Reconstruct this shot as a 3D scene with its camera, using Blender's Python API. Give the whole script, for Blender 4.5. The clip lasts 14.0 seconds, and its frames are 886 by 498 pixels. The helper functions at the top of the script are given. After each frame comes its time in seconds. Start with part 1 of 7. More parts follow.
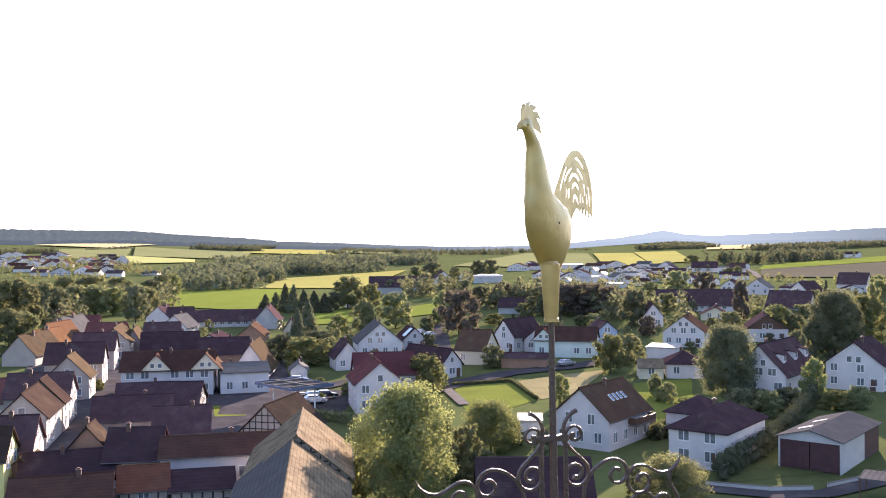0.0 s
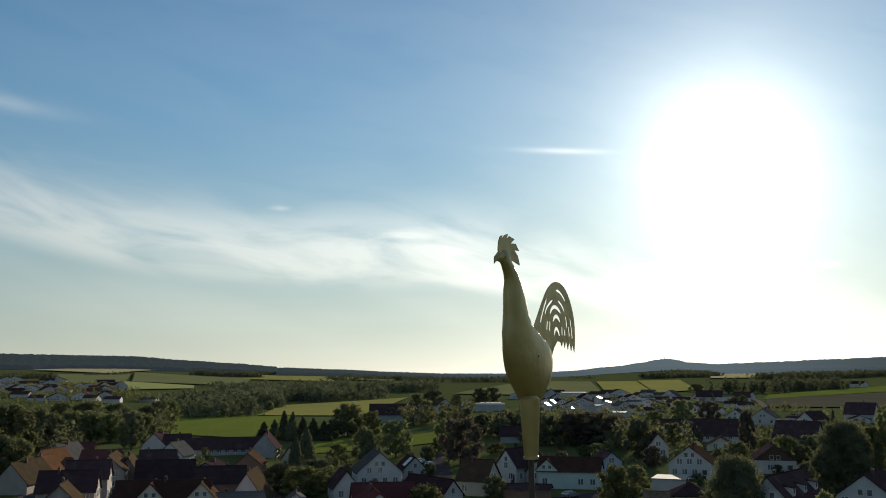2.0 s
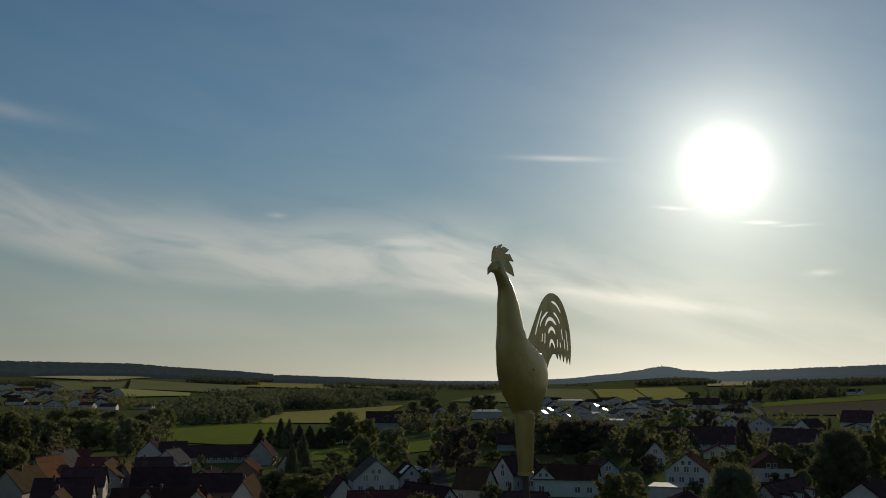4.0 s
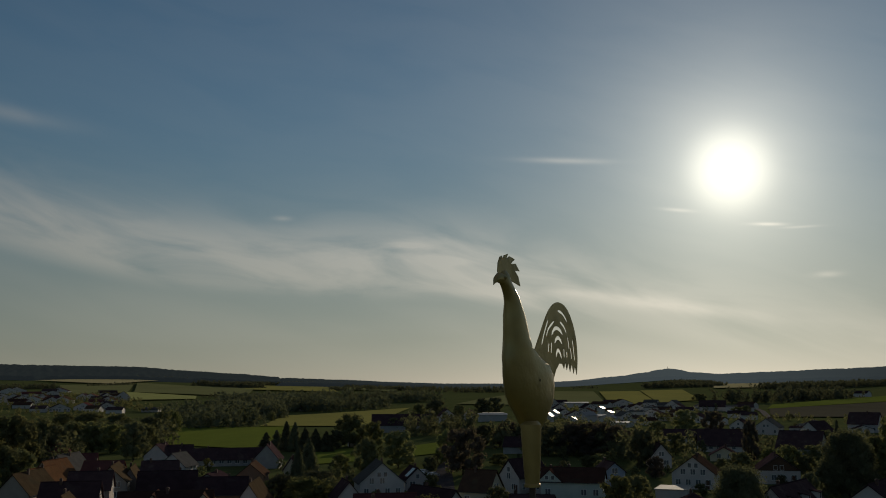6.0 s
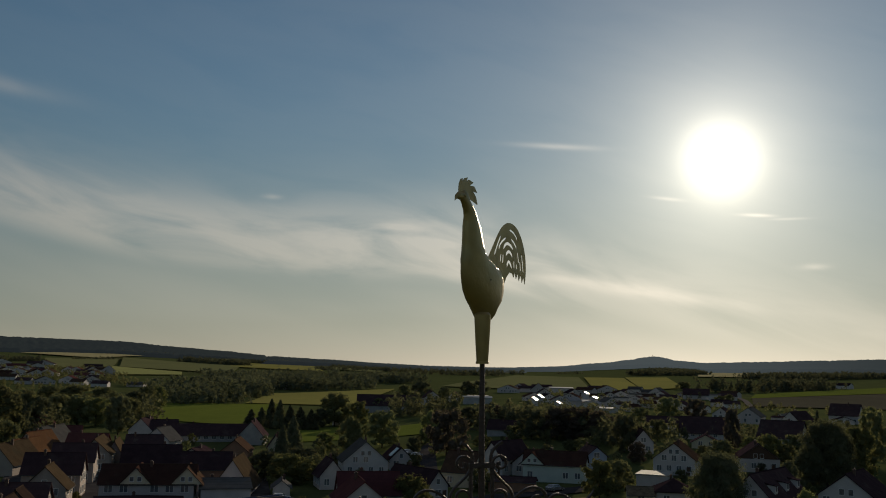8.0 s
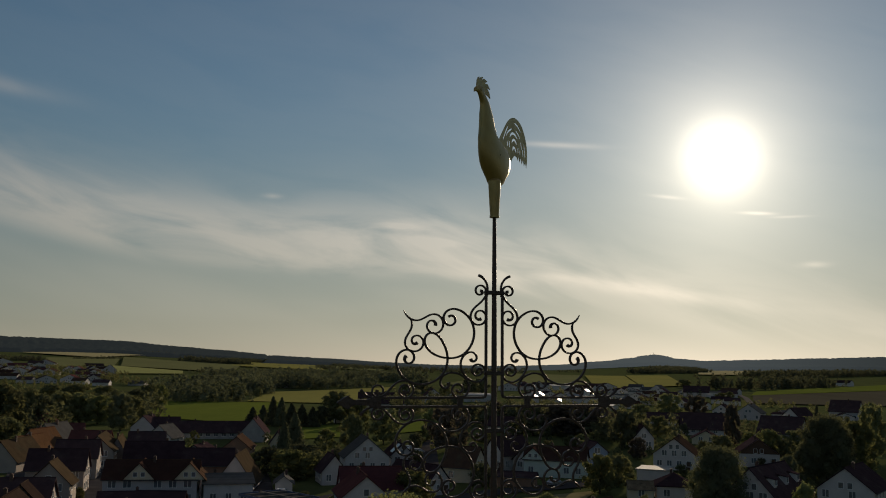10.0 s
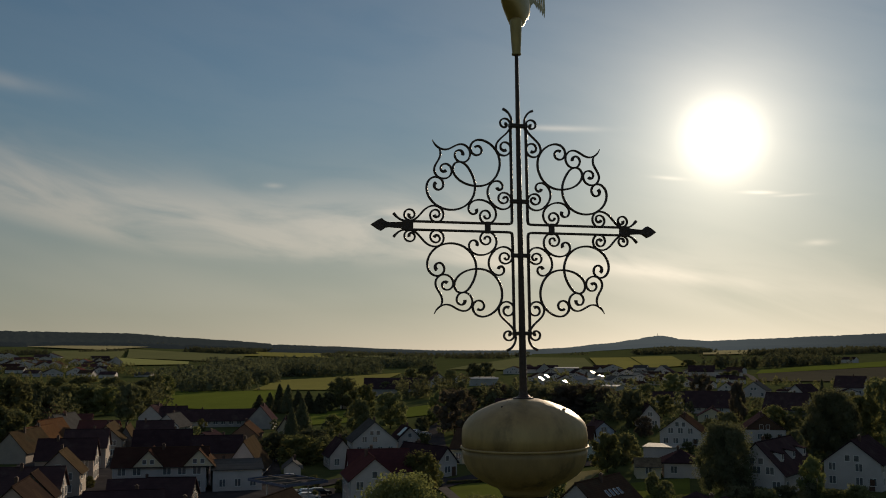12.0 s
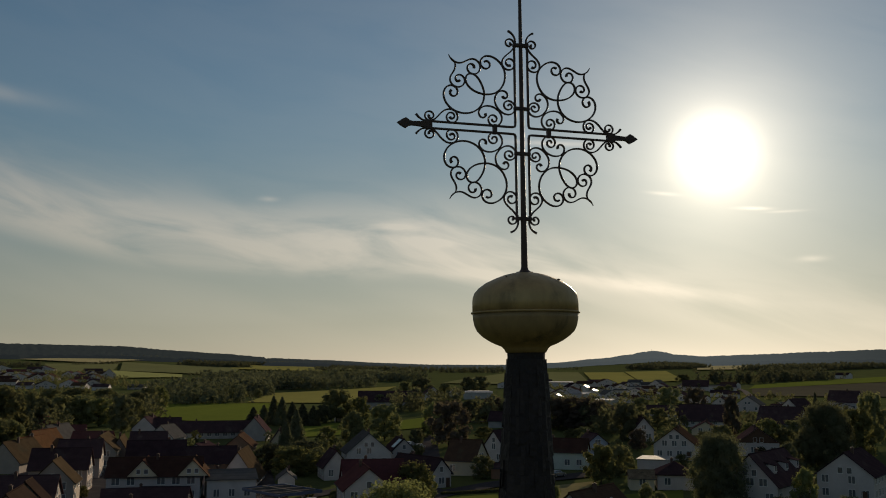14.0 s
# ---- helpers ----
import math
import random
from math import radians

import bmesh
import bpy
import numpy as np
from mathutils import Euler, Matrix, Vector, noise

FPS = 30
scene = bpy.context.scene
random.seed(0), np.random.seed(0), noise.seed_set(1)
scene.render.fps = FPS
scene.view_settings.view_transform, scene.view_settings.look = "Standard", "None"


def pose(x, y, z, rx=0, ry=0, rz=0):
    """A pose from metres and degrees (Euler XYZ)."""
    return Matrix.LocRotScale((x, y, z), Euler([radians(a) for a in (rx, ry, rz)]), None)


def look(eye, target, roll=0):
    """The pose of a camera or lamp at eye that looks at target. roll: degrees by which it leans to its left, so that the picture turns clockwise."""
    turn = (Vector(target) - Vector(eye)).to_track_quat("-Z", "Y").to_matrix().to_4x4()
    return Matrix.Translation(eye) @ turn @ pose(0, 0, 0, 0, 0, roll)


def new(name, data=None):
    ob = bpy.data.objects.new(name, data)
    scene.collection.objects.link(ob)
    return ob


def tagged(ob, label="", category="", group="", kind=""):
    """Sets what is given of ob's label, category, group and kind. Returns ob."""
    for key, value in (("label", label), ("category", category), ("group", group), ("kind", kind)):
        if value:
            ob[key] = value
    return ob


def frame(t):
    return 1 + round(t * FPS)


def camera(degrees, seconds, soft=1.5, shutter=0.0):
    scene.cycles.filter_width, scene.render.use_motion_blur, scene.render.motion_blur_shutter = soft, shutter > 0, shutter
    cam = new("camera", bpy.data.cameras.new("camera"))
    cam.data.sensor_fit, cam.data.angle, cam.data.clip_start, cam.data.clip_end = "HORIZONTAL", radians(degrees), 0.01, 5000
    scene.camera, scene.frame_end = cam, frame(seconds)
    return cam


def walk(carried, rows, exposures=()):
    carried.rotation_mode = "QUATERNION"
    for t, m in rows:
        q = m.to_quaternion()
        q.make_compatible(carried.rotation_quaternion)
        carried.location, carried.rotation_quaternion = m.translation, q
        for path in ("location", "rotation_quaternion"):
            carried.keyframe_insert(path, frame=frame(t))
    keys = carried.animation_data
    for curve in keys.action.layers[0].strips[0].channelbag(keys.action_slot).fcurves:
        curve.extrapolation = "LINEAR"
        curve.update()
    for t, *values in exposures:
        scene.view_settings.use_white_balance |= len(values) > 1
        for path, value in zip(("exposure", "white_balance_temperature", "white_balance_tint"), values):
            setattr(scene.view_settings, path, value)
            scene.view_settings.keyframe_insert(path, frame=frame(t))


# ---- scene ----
cam = camera(49.29, 14.0, 1.0)
PATH = [
    (0.0, pose(-0.318, -2.849, 28.822, 89.807, 0.354, -0.000)),
    (0.5, pose(-0.302, -2.889, 28.851, 91.953, 0.016, -0.219)),
    (1.0, pose(-0.277, -2.882, 28.859, 92.621, -0.305, -0.173)),
    (1.5, pose(-0.250, -2.791, 28.848, 94.160, -0.516, -0.163)),
    (2.0, pose(-0.246, -2.806, 28.840, 97.311, 0.041, 0.102)),
    (2.5, pose(-0.235, -2.787, 28.850, 97.274, -0.211, -0.520)),
    (3.0, pose(-0.228, -2.763, 28.851, 97.658, -0.392, -0.484)),
    (3.2, pose(-0.229, -2.756, 28.854, 97.925, -0.103, -0.210)),
    (5.3, pose(-0.237, -2.658, 28.861, 97.377, 0.095, 0.040)),
    (5.5, pose(-0.234, -2.627, 28.876, 97.713, 0.199, 0.098)),
    (6.0, pose(-0.234, -2.726, 28.880, 97.903, 0.120, 0.248)),
    (6.5, pose(-0.224, -2.857, 28.900, 96.070, -0.300, 0.309)),
    (7.0, pose(-0.214, -2.970, 28.904, 96.259, 0.674, -0.078)),
    (7.5, pose(-0.197, -3.193, 28.789, 97.049, -0.015, -0.089)),
    (8.0, pose(-0.169, -3.356, 28.587, 96.887, -1.296, -0.576)),
    (10.3, pose(-0.283, -4.398, 27.800, 96.816, -1.060, -0.518)),
    (10.5, pose(-0.297, -4.396, 27.710, 97.267, -0.291, -0.298)),
    (11.0, pose(-0.338, -4.487, 27.536, 96.864, 0.949, 0.500)),
    (11.5, pose(-0.349, -4.443, 27.363, 95.546, 0.038, -0.074)),
    (12.0, pose(-0.371, -4.470, 27.200, 95.981, 0.066, -0.258)),
    (12.5, pose(-0.406, -4.552, 27.028, 96.237, 0.307, -0.087)),
    (13.0, pose(-0.438, -4.692, 26.854, 96.411, 0.542, 0.039)),
    (13.5, pose(-0.460, -4.929, 26.667, 95.587, 0.310, 0.066)),
    (14.0, pose(-0.477, -5.206, 26.485, 96.829, -0.178, -0.599)),
]
EXPOSURES = ((0.0, 3.3, 6250, 31), (0.5, 2.58, 6330, 22), (1.0, 1.67, 6350, 14), (1.5, 1.35, 6250, 9), (2.0, 0.92, 6200, 7), (2.5, 0.54, 6150, 6), (3.0, 0.35, 6250, 7), (5.5, -0.2, 6600, 9),
             (6.5, -0.38, 6700, 9), (7.5, -0.03, 6800, 10), (8.0, -0.02, 6850, 11), (10.5, 0.0, 7050, 13), (11.0, -0.17, 7050, 13), (12.0, 0.08, 7150, 13), (14.0, 0.14, 7250, 13))
walk(cam, PATH, EXPOSURES)

# ---------------------------------------------------------------- world and sun
SUN_AZ, SUN_EL = radians(16.65), radians(12.05)
SUN_DIR = Vector((math.sin(SUN_AZ) * math.cos(SUN_EL), math.cos(SUN_AZ) * math.cos(SUN_EL), math.sin(SUN_EL)))


class Nodes:
    """Short-hand for building a node tree."""

    def __init__(self, tree):
        self.tree = tree

    def add(self, kind, **values):
        node = self.tree.nodes.new(kind)
        for key, value in values.items():
            node.inputs[key.replace("_", " ")].default_value = value
        return node

    def link(self, a, b):
        self.tree.links.new(a, b)

    def math(self, op, a, b=0.0, c=0.0):
        node = self.tree.nodes.new("ShaderNodeMath")
        node.operation = op
        for i, v in enumerate((a, b, c)):
            if isinstance(v, (int, float)):
                node.inputs[i].default_value = v
            else:
                self.link(v, node.inputs[i])
        return node.outputs[0]

    def mix(self, fac, a, b, blend="MIX"):
        node = self.tree.nodes.new("ShaderNodeMix")
        node.data_type, node.blend_type = "RGBA", blend
        for i, v in ((0, fac), (6, a), (7, b)):
            if isinstance(v, (int, float)):
                node.inputs[i].default_value = v
            elif isinstance(v, tuple):
                node.inputs[i].default_value = v
            else:
                self.link(v, node.inputs[i])
        return node.outputs[2]

    def noise(self, vector, scale, detail=4.0, rough=0.55, distortion=0.0):
        node = self.add("ShaderNodeTexNoise", Scale=scale, Detail=detail, Roughness=rough, Distortion=distortion)
        if vector is not None:
            self.link(vector, node.inputs["Vector"])
        return node.outputs[0]

    def ramp(self, value, lo, hi):
        node = self.tree.nodes.new("ShaderNodeMapRange")
        node.interpolation_type = "SMOOTHSTEP"
        self.link(value, node.inputs[0])
        node.inputs[1].default_value, node.inputs[2].default_value = lo, hi
        return node.outputs[0]


def make_world():
    world = bpy.data.worlds.new("evening_sky")
    scene.world = world
    world.use_nodes = True
    n = Nodes(world.node_tree)
    world.node_tree.nodes.clear()
    sky = n.add("ShaderNodeTexSky")
    sky.sky_type, sky.sun_disc = "NISHITA", False
    sky.sun_elevation, sky.sun_rotation = SUN_EL, SUN_AZ
    sky.altitude, sky.air_density, sky.dust_density, sky.ozone_density = 250, 1.0, 0.1, 1.5
    co = n.add("ShaderNodeTexCoord").outputs["Generated"]
    sep = n.add("ShaderNodeSeparateXYZ")
    n.link(co, sep.inputs[0])
    x, y, z = sep.outputs
    deg = 180 / math.pi
    az = n.math("MULTIPLY", n.math("ARCTAN2", x, y), deg)
    el = n.math("MULTIPLY", n.math("ARCSINE", z), deg)
    # streaked high cloud: a band that sinks towards the sun's side
    along = n.add("ShaderNodeCombineXYZ")
    # the band climbs on the far side and sinks below the sun
    climb = n.math("MAXIMUM", n.math("SUBTRACT", -8.0, az), 0.0)
    tilt = n.math("SUBTRACT", el, n.math("MULTIPLY", n.math("MULTIPLY", climb, climb), 0.0075))
    tilt = n.math("MULTIPLY_ADD", n.math("MAXIMUM", az, 0.0), 0.2, tilt)
    n.link(n.math("MULTIPLY", az, 0.12), along.inputs[0])
    n.link(n.math("MULTIPLY", n.math("MULTIPLY_ADD", az, 0.09, tilt), 0.46), along.inputs[1])
    streak = n.noise(along.outputs[0], 1.0, 6.0, 0.52, 0.5)
    wide = n.noise(along.outputs[0], 0.45, 3.0, 0.5, 0.2)
    off = n.math("SUBTRACT", tilt, 6.9)
    band = n.math("DIVIDE", off, 2.2)
    band = n.math("POWER", 2.718, n.math("MULTIPLY", n.math("MULTIPLY", band, band), -1.0))
    band = n.math("MULTIPLY", band, n.ramp(off, -2.4, -1.1))
    band = n.math("MULTIPLY", band, n.math("MULTIPLY_ADD", n.ramp(az, 2.0, 11.0), -0.62, 1.0))
    low = n.math("DIVIDE", n.math("SUBTRACT", tilt, 3.4), 2.0)
    low = n.math("POWER", 2.718, n.math("MULTIPLY", n.math("MULTIPLY", low, low), -1.0))
    cover = n.math("MULTIPLY", n.ramp(streak, 0.22, 0.66), n.math("MULTIPLY_ADD", band, 0.95, 0.05))
    cover = n.math("ADD", cover, n.math("MULTIPLY", n.ramp(wide, 0.3, 0.75), n.math("MULTIPLY", low, 0.22)))
    # unseen thin cloud overhead, added to brighten and warm the ambient light
    fill_cloud = n.math("MULTIPLY", n.ramp(wide, 0.2, 0.7), n.math("MULTIPLY", n.ramp(el, 24.0, 55.0), 0.55))
    cover = n.math("ADD", cover, fill_cloud)
    # single wisps and a short vapour trail: azimuth, elevation, half length, half height, slope, weight
    for a0, e0, la, le, slope, w in (
        (7.2, 13.0, 2.4, 0.16, -0.05, 0.5), (13.6, 9.9, 0.8, 0.10, -0.12, 0.7), (18.6, 8.85, 0.85, 0.09, -0.06, 0.85), (20.3, 8.6, 0.9, 0.07, 0.0, 0.4),
        (21.6, 5.9, 0.7, 0.16, 0.0, 0.5), (-9.8, 9.6, 0.5, 0.14, 0.0, 0.55), (-25.5, 14.6, 3.4, 0.42, -0.12, 0.45),
        (-2.0, 8.1, 1.6, 0.22, -0.06, 0.5), (0.2, 7.2, 1.5, 0.25, -0.05, 0.5), (12.5, 4.5, 6.0, 0.45, -0.15, 0.6), (2.5, 5.3, 5.0, 0.35, -0.03, 0.3), (-20.5, 9.3, 3.2, 0.7, -0.1, 0.35),
    ):
        da = n.math("SUBTRACT", az, a0)
        de = n.math("SUBTRACT", n.math("SUBTRACT", el, e0), n.math("MULTIPLY", da, slope))
        da, de = n.math("DIVIDE", da, la), n.math("DIVIDE", de, le)
        wisp = n.math("POWER", 2.718, n.math("MULTIPLY", n.math("ADD", n.math("MULTIPLY", da, da), n.math("MULTIPLY", de, de)), -1.0))
        wisp = n.math("MULTIPLY", wisp, n.math("MULTIPLY_ADD", streak, 1.4, 0.1))
        cover = n.math("ADD", cover, n.math("MULTIPLY", wisp, w))
    cover = n.math("MINIMUM", cover, 0.9)
    # glow of the air round the sun, with lens glare painted in as core
    dot = n.add("ShaderNodeVectorMath")
    dot.operation = "DOT_PRODUCT"
    n.link(co, dot.inputs[0])
    dot.inputs[1].default_value = SUN_DIR
    angle = n.math("MULTIPLY", n.math("ARCCOSINE", n.math("MINIMUM", dot.outputs["Value"], 1.0)), deg)
    glow = n.math("MULTIPLY", n.math("POWER", 2.718, n.math("MULTIPLY", angle, -1 / AUREOLE_DEG)), AUREOLE)
    core = n.math("MULTIPLY", n.math("POWER", 2.718, n.math("MULTIPLY", n.math("POWER", n.math("DIVIDE", angle, 2.3), 4.0), -1.0)), 6.5)
    glow = n.math("ADD", glow, core)
    far_glow = n.math("MULTIPLY", n.math("POWER", 2.718, n.math("MULTIPLY", angle, -1 / 14.0)), 1.75)
    calm = n.add("ShaderNodeHueSaturation")
    n.link(n.math("MULTIPLY_ADD", n.ramp(el, 1.0, 14.0), 0.72, 0.46), calm.inputs["Saturation"])
    n.link(sky.outputs[0], calm.inputs["Color"])
    haze = n.math("MULTIPLY_ADD", n.ramp(el, -2.0, 20.0), 0.36, 0.76)
    dim = n.add("ShaderNodeCombineColor")
    for i, k in enumerate(SKY_TINT[:3]):
        n.link(n.math("MULTIPLY", haze, k), dim.inputs[i])
    base = n.mix(1.0, calm.outputs[0], dim.outputs[0], "MULTIPLY")
    lit = n.math("MULTIPLY_ADD", n.math("POWER", 2.718, n.math("MULTIPLY", angle, -1 / 22.0)), CLOUD_LIGHT, CLOUD_LIGHT * 0.25)
    cloud = n.add("ShaderNodeCombineColor")
    for i, k in enumerate((1.0, 0.89, 0.75)):
        n.link(n.math("MULTIPLY", lit, k), cloud.inputs[i])
    cover_rgb = n.add("ShaderNodeCombineColor")
    for i in range(3):
        n.link(cover, cover_rgb.inputs[i])
    tone = n.mix(1.0, n.mix(n.math("MULTIPLY", cover, 0.35), base, (0, 0, 0, 1)), n.mix(1.0, cloud.outputs[0], cover_rgb.outputs[0], "MULTIPLY"), "ADD")
    halo = n.add("ShaderNodeCombineColor")
    for i, k in enumerate((1.0, 0.94, 0.78)):
        n.link(n.math("MULTIPLY", n.math("ADD", glow, far_glow), k), halo.inputs[i])
    tone = n.mix(1.0, tone, halo.outputs[0], "ADD")
    back = n.add("ShaderNodeBackground", Strength=SKY_STRENGTH)
    n.link(tone, back.inputs[0])
    out = n.add("ShaderNodeOutputWorld")
    n.link(back.outputs[0], out.inputs[0])


SKY_STRENGTH, SKY_TINT = 0.046, (0.87, 0.93, 0.94, 1)
AUREOLE, AUREOLE_DEG, CLOUD_LIGHT = 26.0, 3.1, 12.0
make_world()
sun = new("sun", bpy.data.lights.new("sun", "SUN"))
sun.data.energy, sun.data.angle, sun.data.color = 3.0, radians(0.6), (1.0, 0.86, 0.66)
sun.matrix_world = look(SUN_DIR * 900, (0, 0, 0))


# ---------------------------------------------------------------- materials
def material(name, a, b, rough=0.8, metal=0.0, scale=1.0, fine=20.0, bump=0.15, spec=0.3, rows=0.0, random_tone=0.0, stain=None, stretch=(1, 1, 1)):
    """A surface of two tones that mingle at two scales, with relief; rows: courses across local height per metre."""
    m = bpy.data.materials.new(name)
    m.use_nodes = True
    n = Nodes(m.node_tree)
    shader = m.node_tree.nodes["Principled BSDF"]
    co = n.add("ShaderNodeTexCoord").outputs["Object"]
    mapping = n.add("ShaderNodeMapping")
    mapping.inputs["Scale"].default_value = stretch
    n.link(co, mapping.inputs[0])
    vec = mapping.outputs[0]
    info = n.add("ShaderNodeObjectInfo").outputs["Random"]
    shift = n.add("ShaderNodeVectorMath")
    shift.operation = "ADD"
    n.link(vec, shift.inputs[0])
    spread = n.add("ShaderNodeCombineXYZ")
    n.link(n.math("MULTIPLY", info, 37.0), spread.inputs[0])
    n.link(n.math("MULTIPLY", info, 91.0), spread.inputs[1])
    n.link(spread.outputs[0], shift.inputs[1])
    vec = shift.outputs[0]
    big, small = n.noise(vec, scale, 4.0), n.noise(vec, fine, 3.0)
    fac = n.math("ADD", n.math("MULTIPLY", n.ramp(big, 0.3, 0.7), 0.65), n.math("MULTIPLY", n.ramp(small, 0.3, 0.7), 0.35))
    colour = n.mix(fac, (*a, 1), (*b, 1))
    if stain:
        colour = n.mix(n.math("MULTIPLY", n.ramp(n.noise(vec, scale * 0.6, 6.0, 0.65), 0.52, 0.72), stain[1]), colour, (*stain[0], 1))
    if random_tone:
        hsv = n.add("ShaderNodeHueSaturation")
        n.link(n.math("MULTIPLY_ADD", info, random_tone * 2, 1 - random_tone), hsv.inputs["Value"])
        n.link(n.math("MULTIPLY_ADD", info, 0.03, 0.485), hsv.inputs["Hue"])
        n.link(colour, hsv.inputs["Color"])
        colour = hsv.outputs[0]
    height = small
    if rows:
        sep = n.add("ShaderNodeSeparateXYZ")
        n.link(co, sep.inputs[0])
        course = n.math("FRACT", n.math("MULTIPLY", sep.outputs[2], rows))
        cross = n.math("FRACT", n.math("MULTIPLY", sep.outputs[1], rows * 0.6))
        height = n.math("ADD", n.math("MULTIPLY", small, 0.5), n.math("ADD", course, n.math("MULTIPLY", cross, 0.3)))
        colour = n.mix(n.math("MULTIPLY", n.ramp(course, 0.75, 1.0), 0.35), colour, (0.02, 0.018, 0.016, 1))
    bumper = n.add("ShaderNodeBump", Strength=bump, Distance=0.05)
    n.link(height, bumper.inputs["Height"])
    n.link(bumper.outputs[0], shader.inputs["Normal"])
    n.link(colour, shader.inputs["Base Color"])
    n.link(n.math("MULTIPLY_ADD", small, 0.2, rough - 0.1), shader.inputs["Roughness"])
    shader.inputs["Metallic"].default_value = metal
    shader.inputs["Specular IOR Level"].default_value = spec
    return m


def leaf_material(name, a, b, lets=0.5):
    m = material(name, a, b, rough=0.65, scale=0.35, fine=2.5, bump=0.0, spec=0.0, random_tone=0.25)
    n = Nodes(m.node_tree)
    shader = m.node_tree.nodes["Principled BSDF"]
    through_leaf = n.add("ShaderNodeBsdfTranslucent")
    colour = shader.inputs["Base Color"].links[0].from_socket
    n.link(n.mix(1.0, colour, (1.25, 1.18, 0.85, 1), "MULTIPLY"), through_leaf.inputs["Color"])
    both = n.add("ShaderNodeMixShader")
    both.inputs[0].default_value = lets
    n.link(shader.outputs[0], both.inputs[1])
    n.link(through_leaf.outputs[0], both.inputs[2])
    n.link(both.outputs[0], m.node_tree.nodes["Material Output"].inputs["Surface"])
    return m


WALLS = {
    "white": material("white_render", (0.6, 0.555, 0.535), (0.5, 0.46, 0.445), 0.9, scale=0.5, fine=6, random_tone=0.08, stain=((0.45, 0.43, 0.4), 0.35)),
    "town": material("cream_town_render", (0.4, 0.335, 0.285), (0.32, 0.27, 0.235), 0.9, scale=0.5, fine=6, random_tone=0.12, stain=((0.32, 0.27, 0.24), 0.4)),
    "beige": material("beige_render", (0.66, 0.58, 0.42), (0.55, 0.48, 0.36), 0.9, scale=0.5, fine=6, stain=((0.4, 0.36, 0.3), 0.3)),
    "yellow": material("yellow_render", (0.72, 0.62, 0.22), (0.62, 0.52, 0.2), 0.9, scale=0.5, fine=6, stain=((0.4, 0.36, 0.2), 0.3)),
    "grey": material("grey_render", (0.42, 0.41, 0.4), (0.32, 0.31, 0.31), 0.9, scale=0.5, fine=6, random_tone=0.1),
    "blue": material("blue_grey_render", (0.36, 0.42, 0.52), (0.3, 0.36, 0.46), 0.9, scale=0.5, fine=6),
    "mint": material("pale_mint_render", (0.56, 0.61, 0.55), (0.48, 0.53, 0.48), 0.9, scale=0.5, fine=6),
    "brick": material("brick_wall", (0.36, 0.2, 0.13), (0.28, 0.16, 0.11), 0.9, scale=0.7, fine=9, rows=8, bump=0.3),
    "timber": material("infill_render", (0.36, 0.31, 0.27), (0.28, 0.24, 0.21), 0.9, scale=0.5, fine=6, stain=((0.3, 0.26, 0.22), 0.4)),
}
ROOFS = {
    "dark": material("dark_tile", (0.076, 0.047, 0.052), (0.05, 0.032, 0.037), 0.85, spec=0.0, scale=0.5, fine=7, rows=4.5, bump=0.5, random_tone=0.3, stain=((0.12, 0.1, 0.09), 0.4)),
    "grey": material("grey_sheet", (0.125, 0.12, 0.115), (0.09, 0.088, 0.086), 0.75, spec=0.0, scale=0.5, fine=7, rows=3.0, bump=0.35, random_tone=0.25, stain=((0.1, 0.09, 0.08), 0.5)),
    "brown": material("brown_tile", (0.09, 0.051, 0.037), (0.062, 0.036, 0.029), 0.8, spec=0.0, scale=0.5, fine=7, rows=4.5, bump=0.5, random_tone=0.2, stain=((0.08, 0.07, 0.05), 0.5)),
    "tile": material("weathered_tile", (0.1, 0.072, 0.045), (0.068, 0.05, 0.033), 0.85, spec=0.0, scale=0.5, fine=7, rows=4.5, bump=0.5, stain=((0.07, 0.07, 0.05), 0.5)),
    "red": material("red_tile", (0.15, 0.06, 0.056), (0.105, 0.044, 0.044), 0.8, spec=0.0, scale=0.5, fine=7, rows=4.5, bump=0.5, random_tone=0.2, stain=((0.08, 0.05, 0.04), 0.45)),
    "rust": material("rust_red_tile", (0.165, 0.078, 0.044), (0.115, 0.058, 0.036), 0.8, spec=0.0, scale=0.5, fine=7, rows=4.5, bump=0.5, random_tone=0.15, stain=((0.12, 0.08, 0.06), 0.5)),
    "umber": material("umber_tile", (0.054, 0.037, 0.03), (0.036, 0.026, 0.022), 0.85, spec=0.0, scale=0.5, fine=7, rows=4.5, bump=0.5, random_tone=0.2, stain=((0.085, 0.06, 0.04), 0.5)),
    "moss": material("mossy_tile", (0.24, 0.19, 0.125), (0.12, 0.095, 0.066), 0.9, spec=0.0, scale=0.8, fine=3, rows=4.0, bump=0.7, stain=((0.07, 0.06, 0.045), 0.8)),
    "sheet": material("pale_sheet", (0.24, 0.23, 0.22), (0.17, 0.165, 0.16), 0.42, scale=0.5, fine=7, rows=3.0, bump=0.3, spec=0.5),
    "flat": material("flat_roof_felt", (0.36, 0.34, 0.3), (0.27, 0.255, 0.23), 0.8, spec=0.15, scale=0.5, fine=4),
}
GRASS = material("meadow_grass", (0.105, 0.125, 0.048), (0.072, 0.084, 0.036), 0.9, scale=0.035, fine=0.5, bump=0.4, stain=((0.12, 0.12, 0.035), 0.5), spec=0.0)
LAWN = material("lawn", (0.16, 0.185, 0.04), (0.115, 0.135, 0.034), 0.9, scale=0.12, fine=2.0, bump=0.5, spec=0.0)
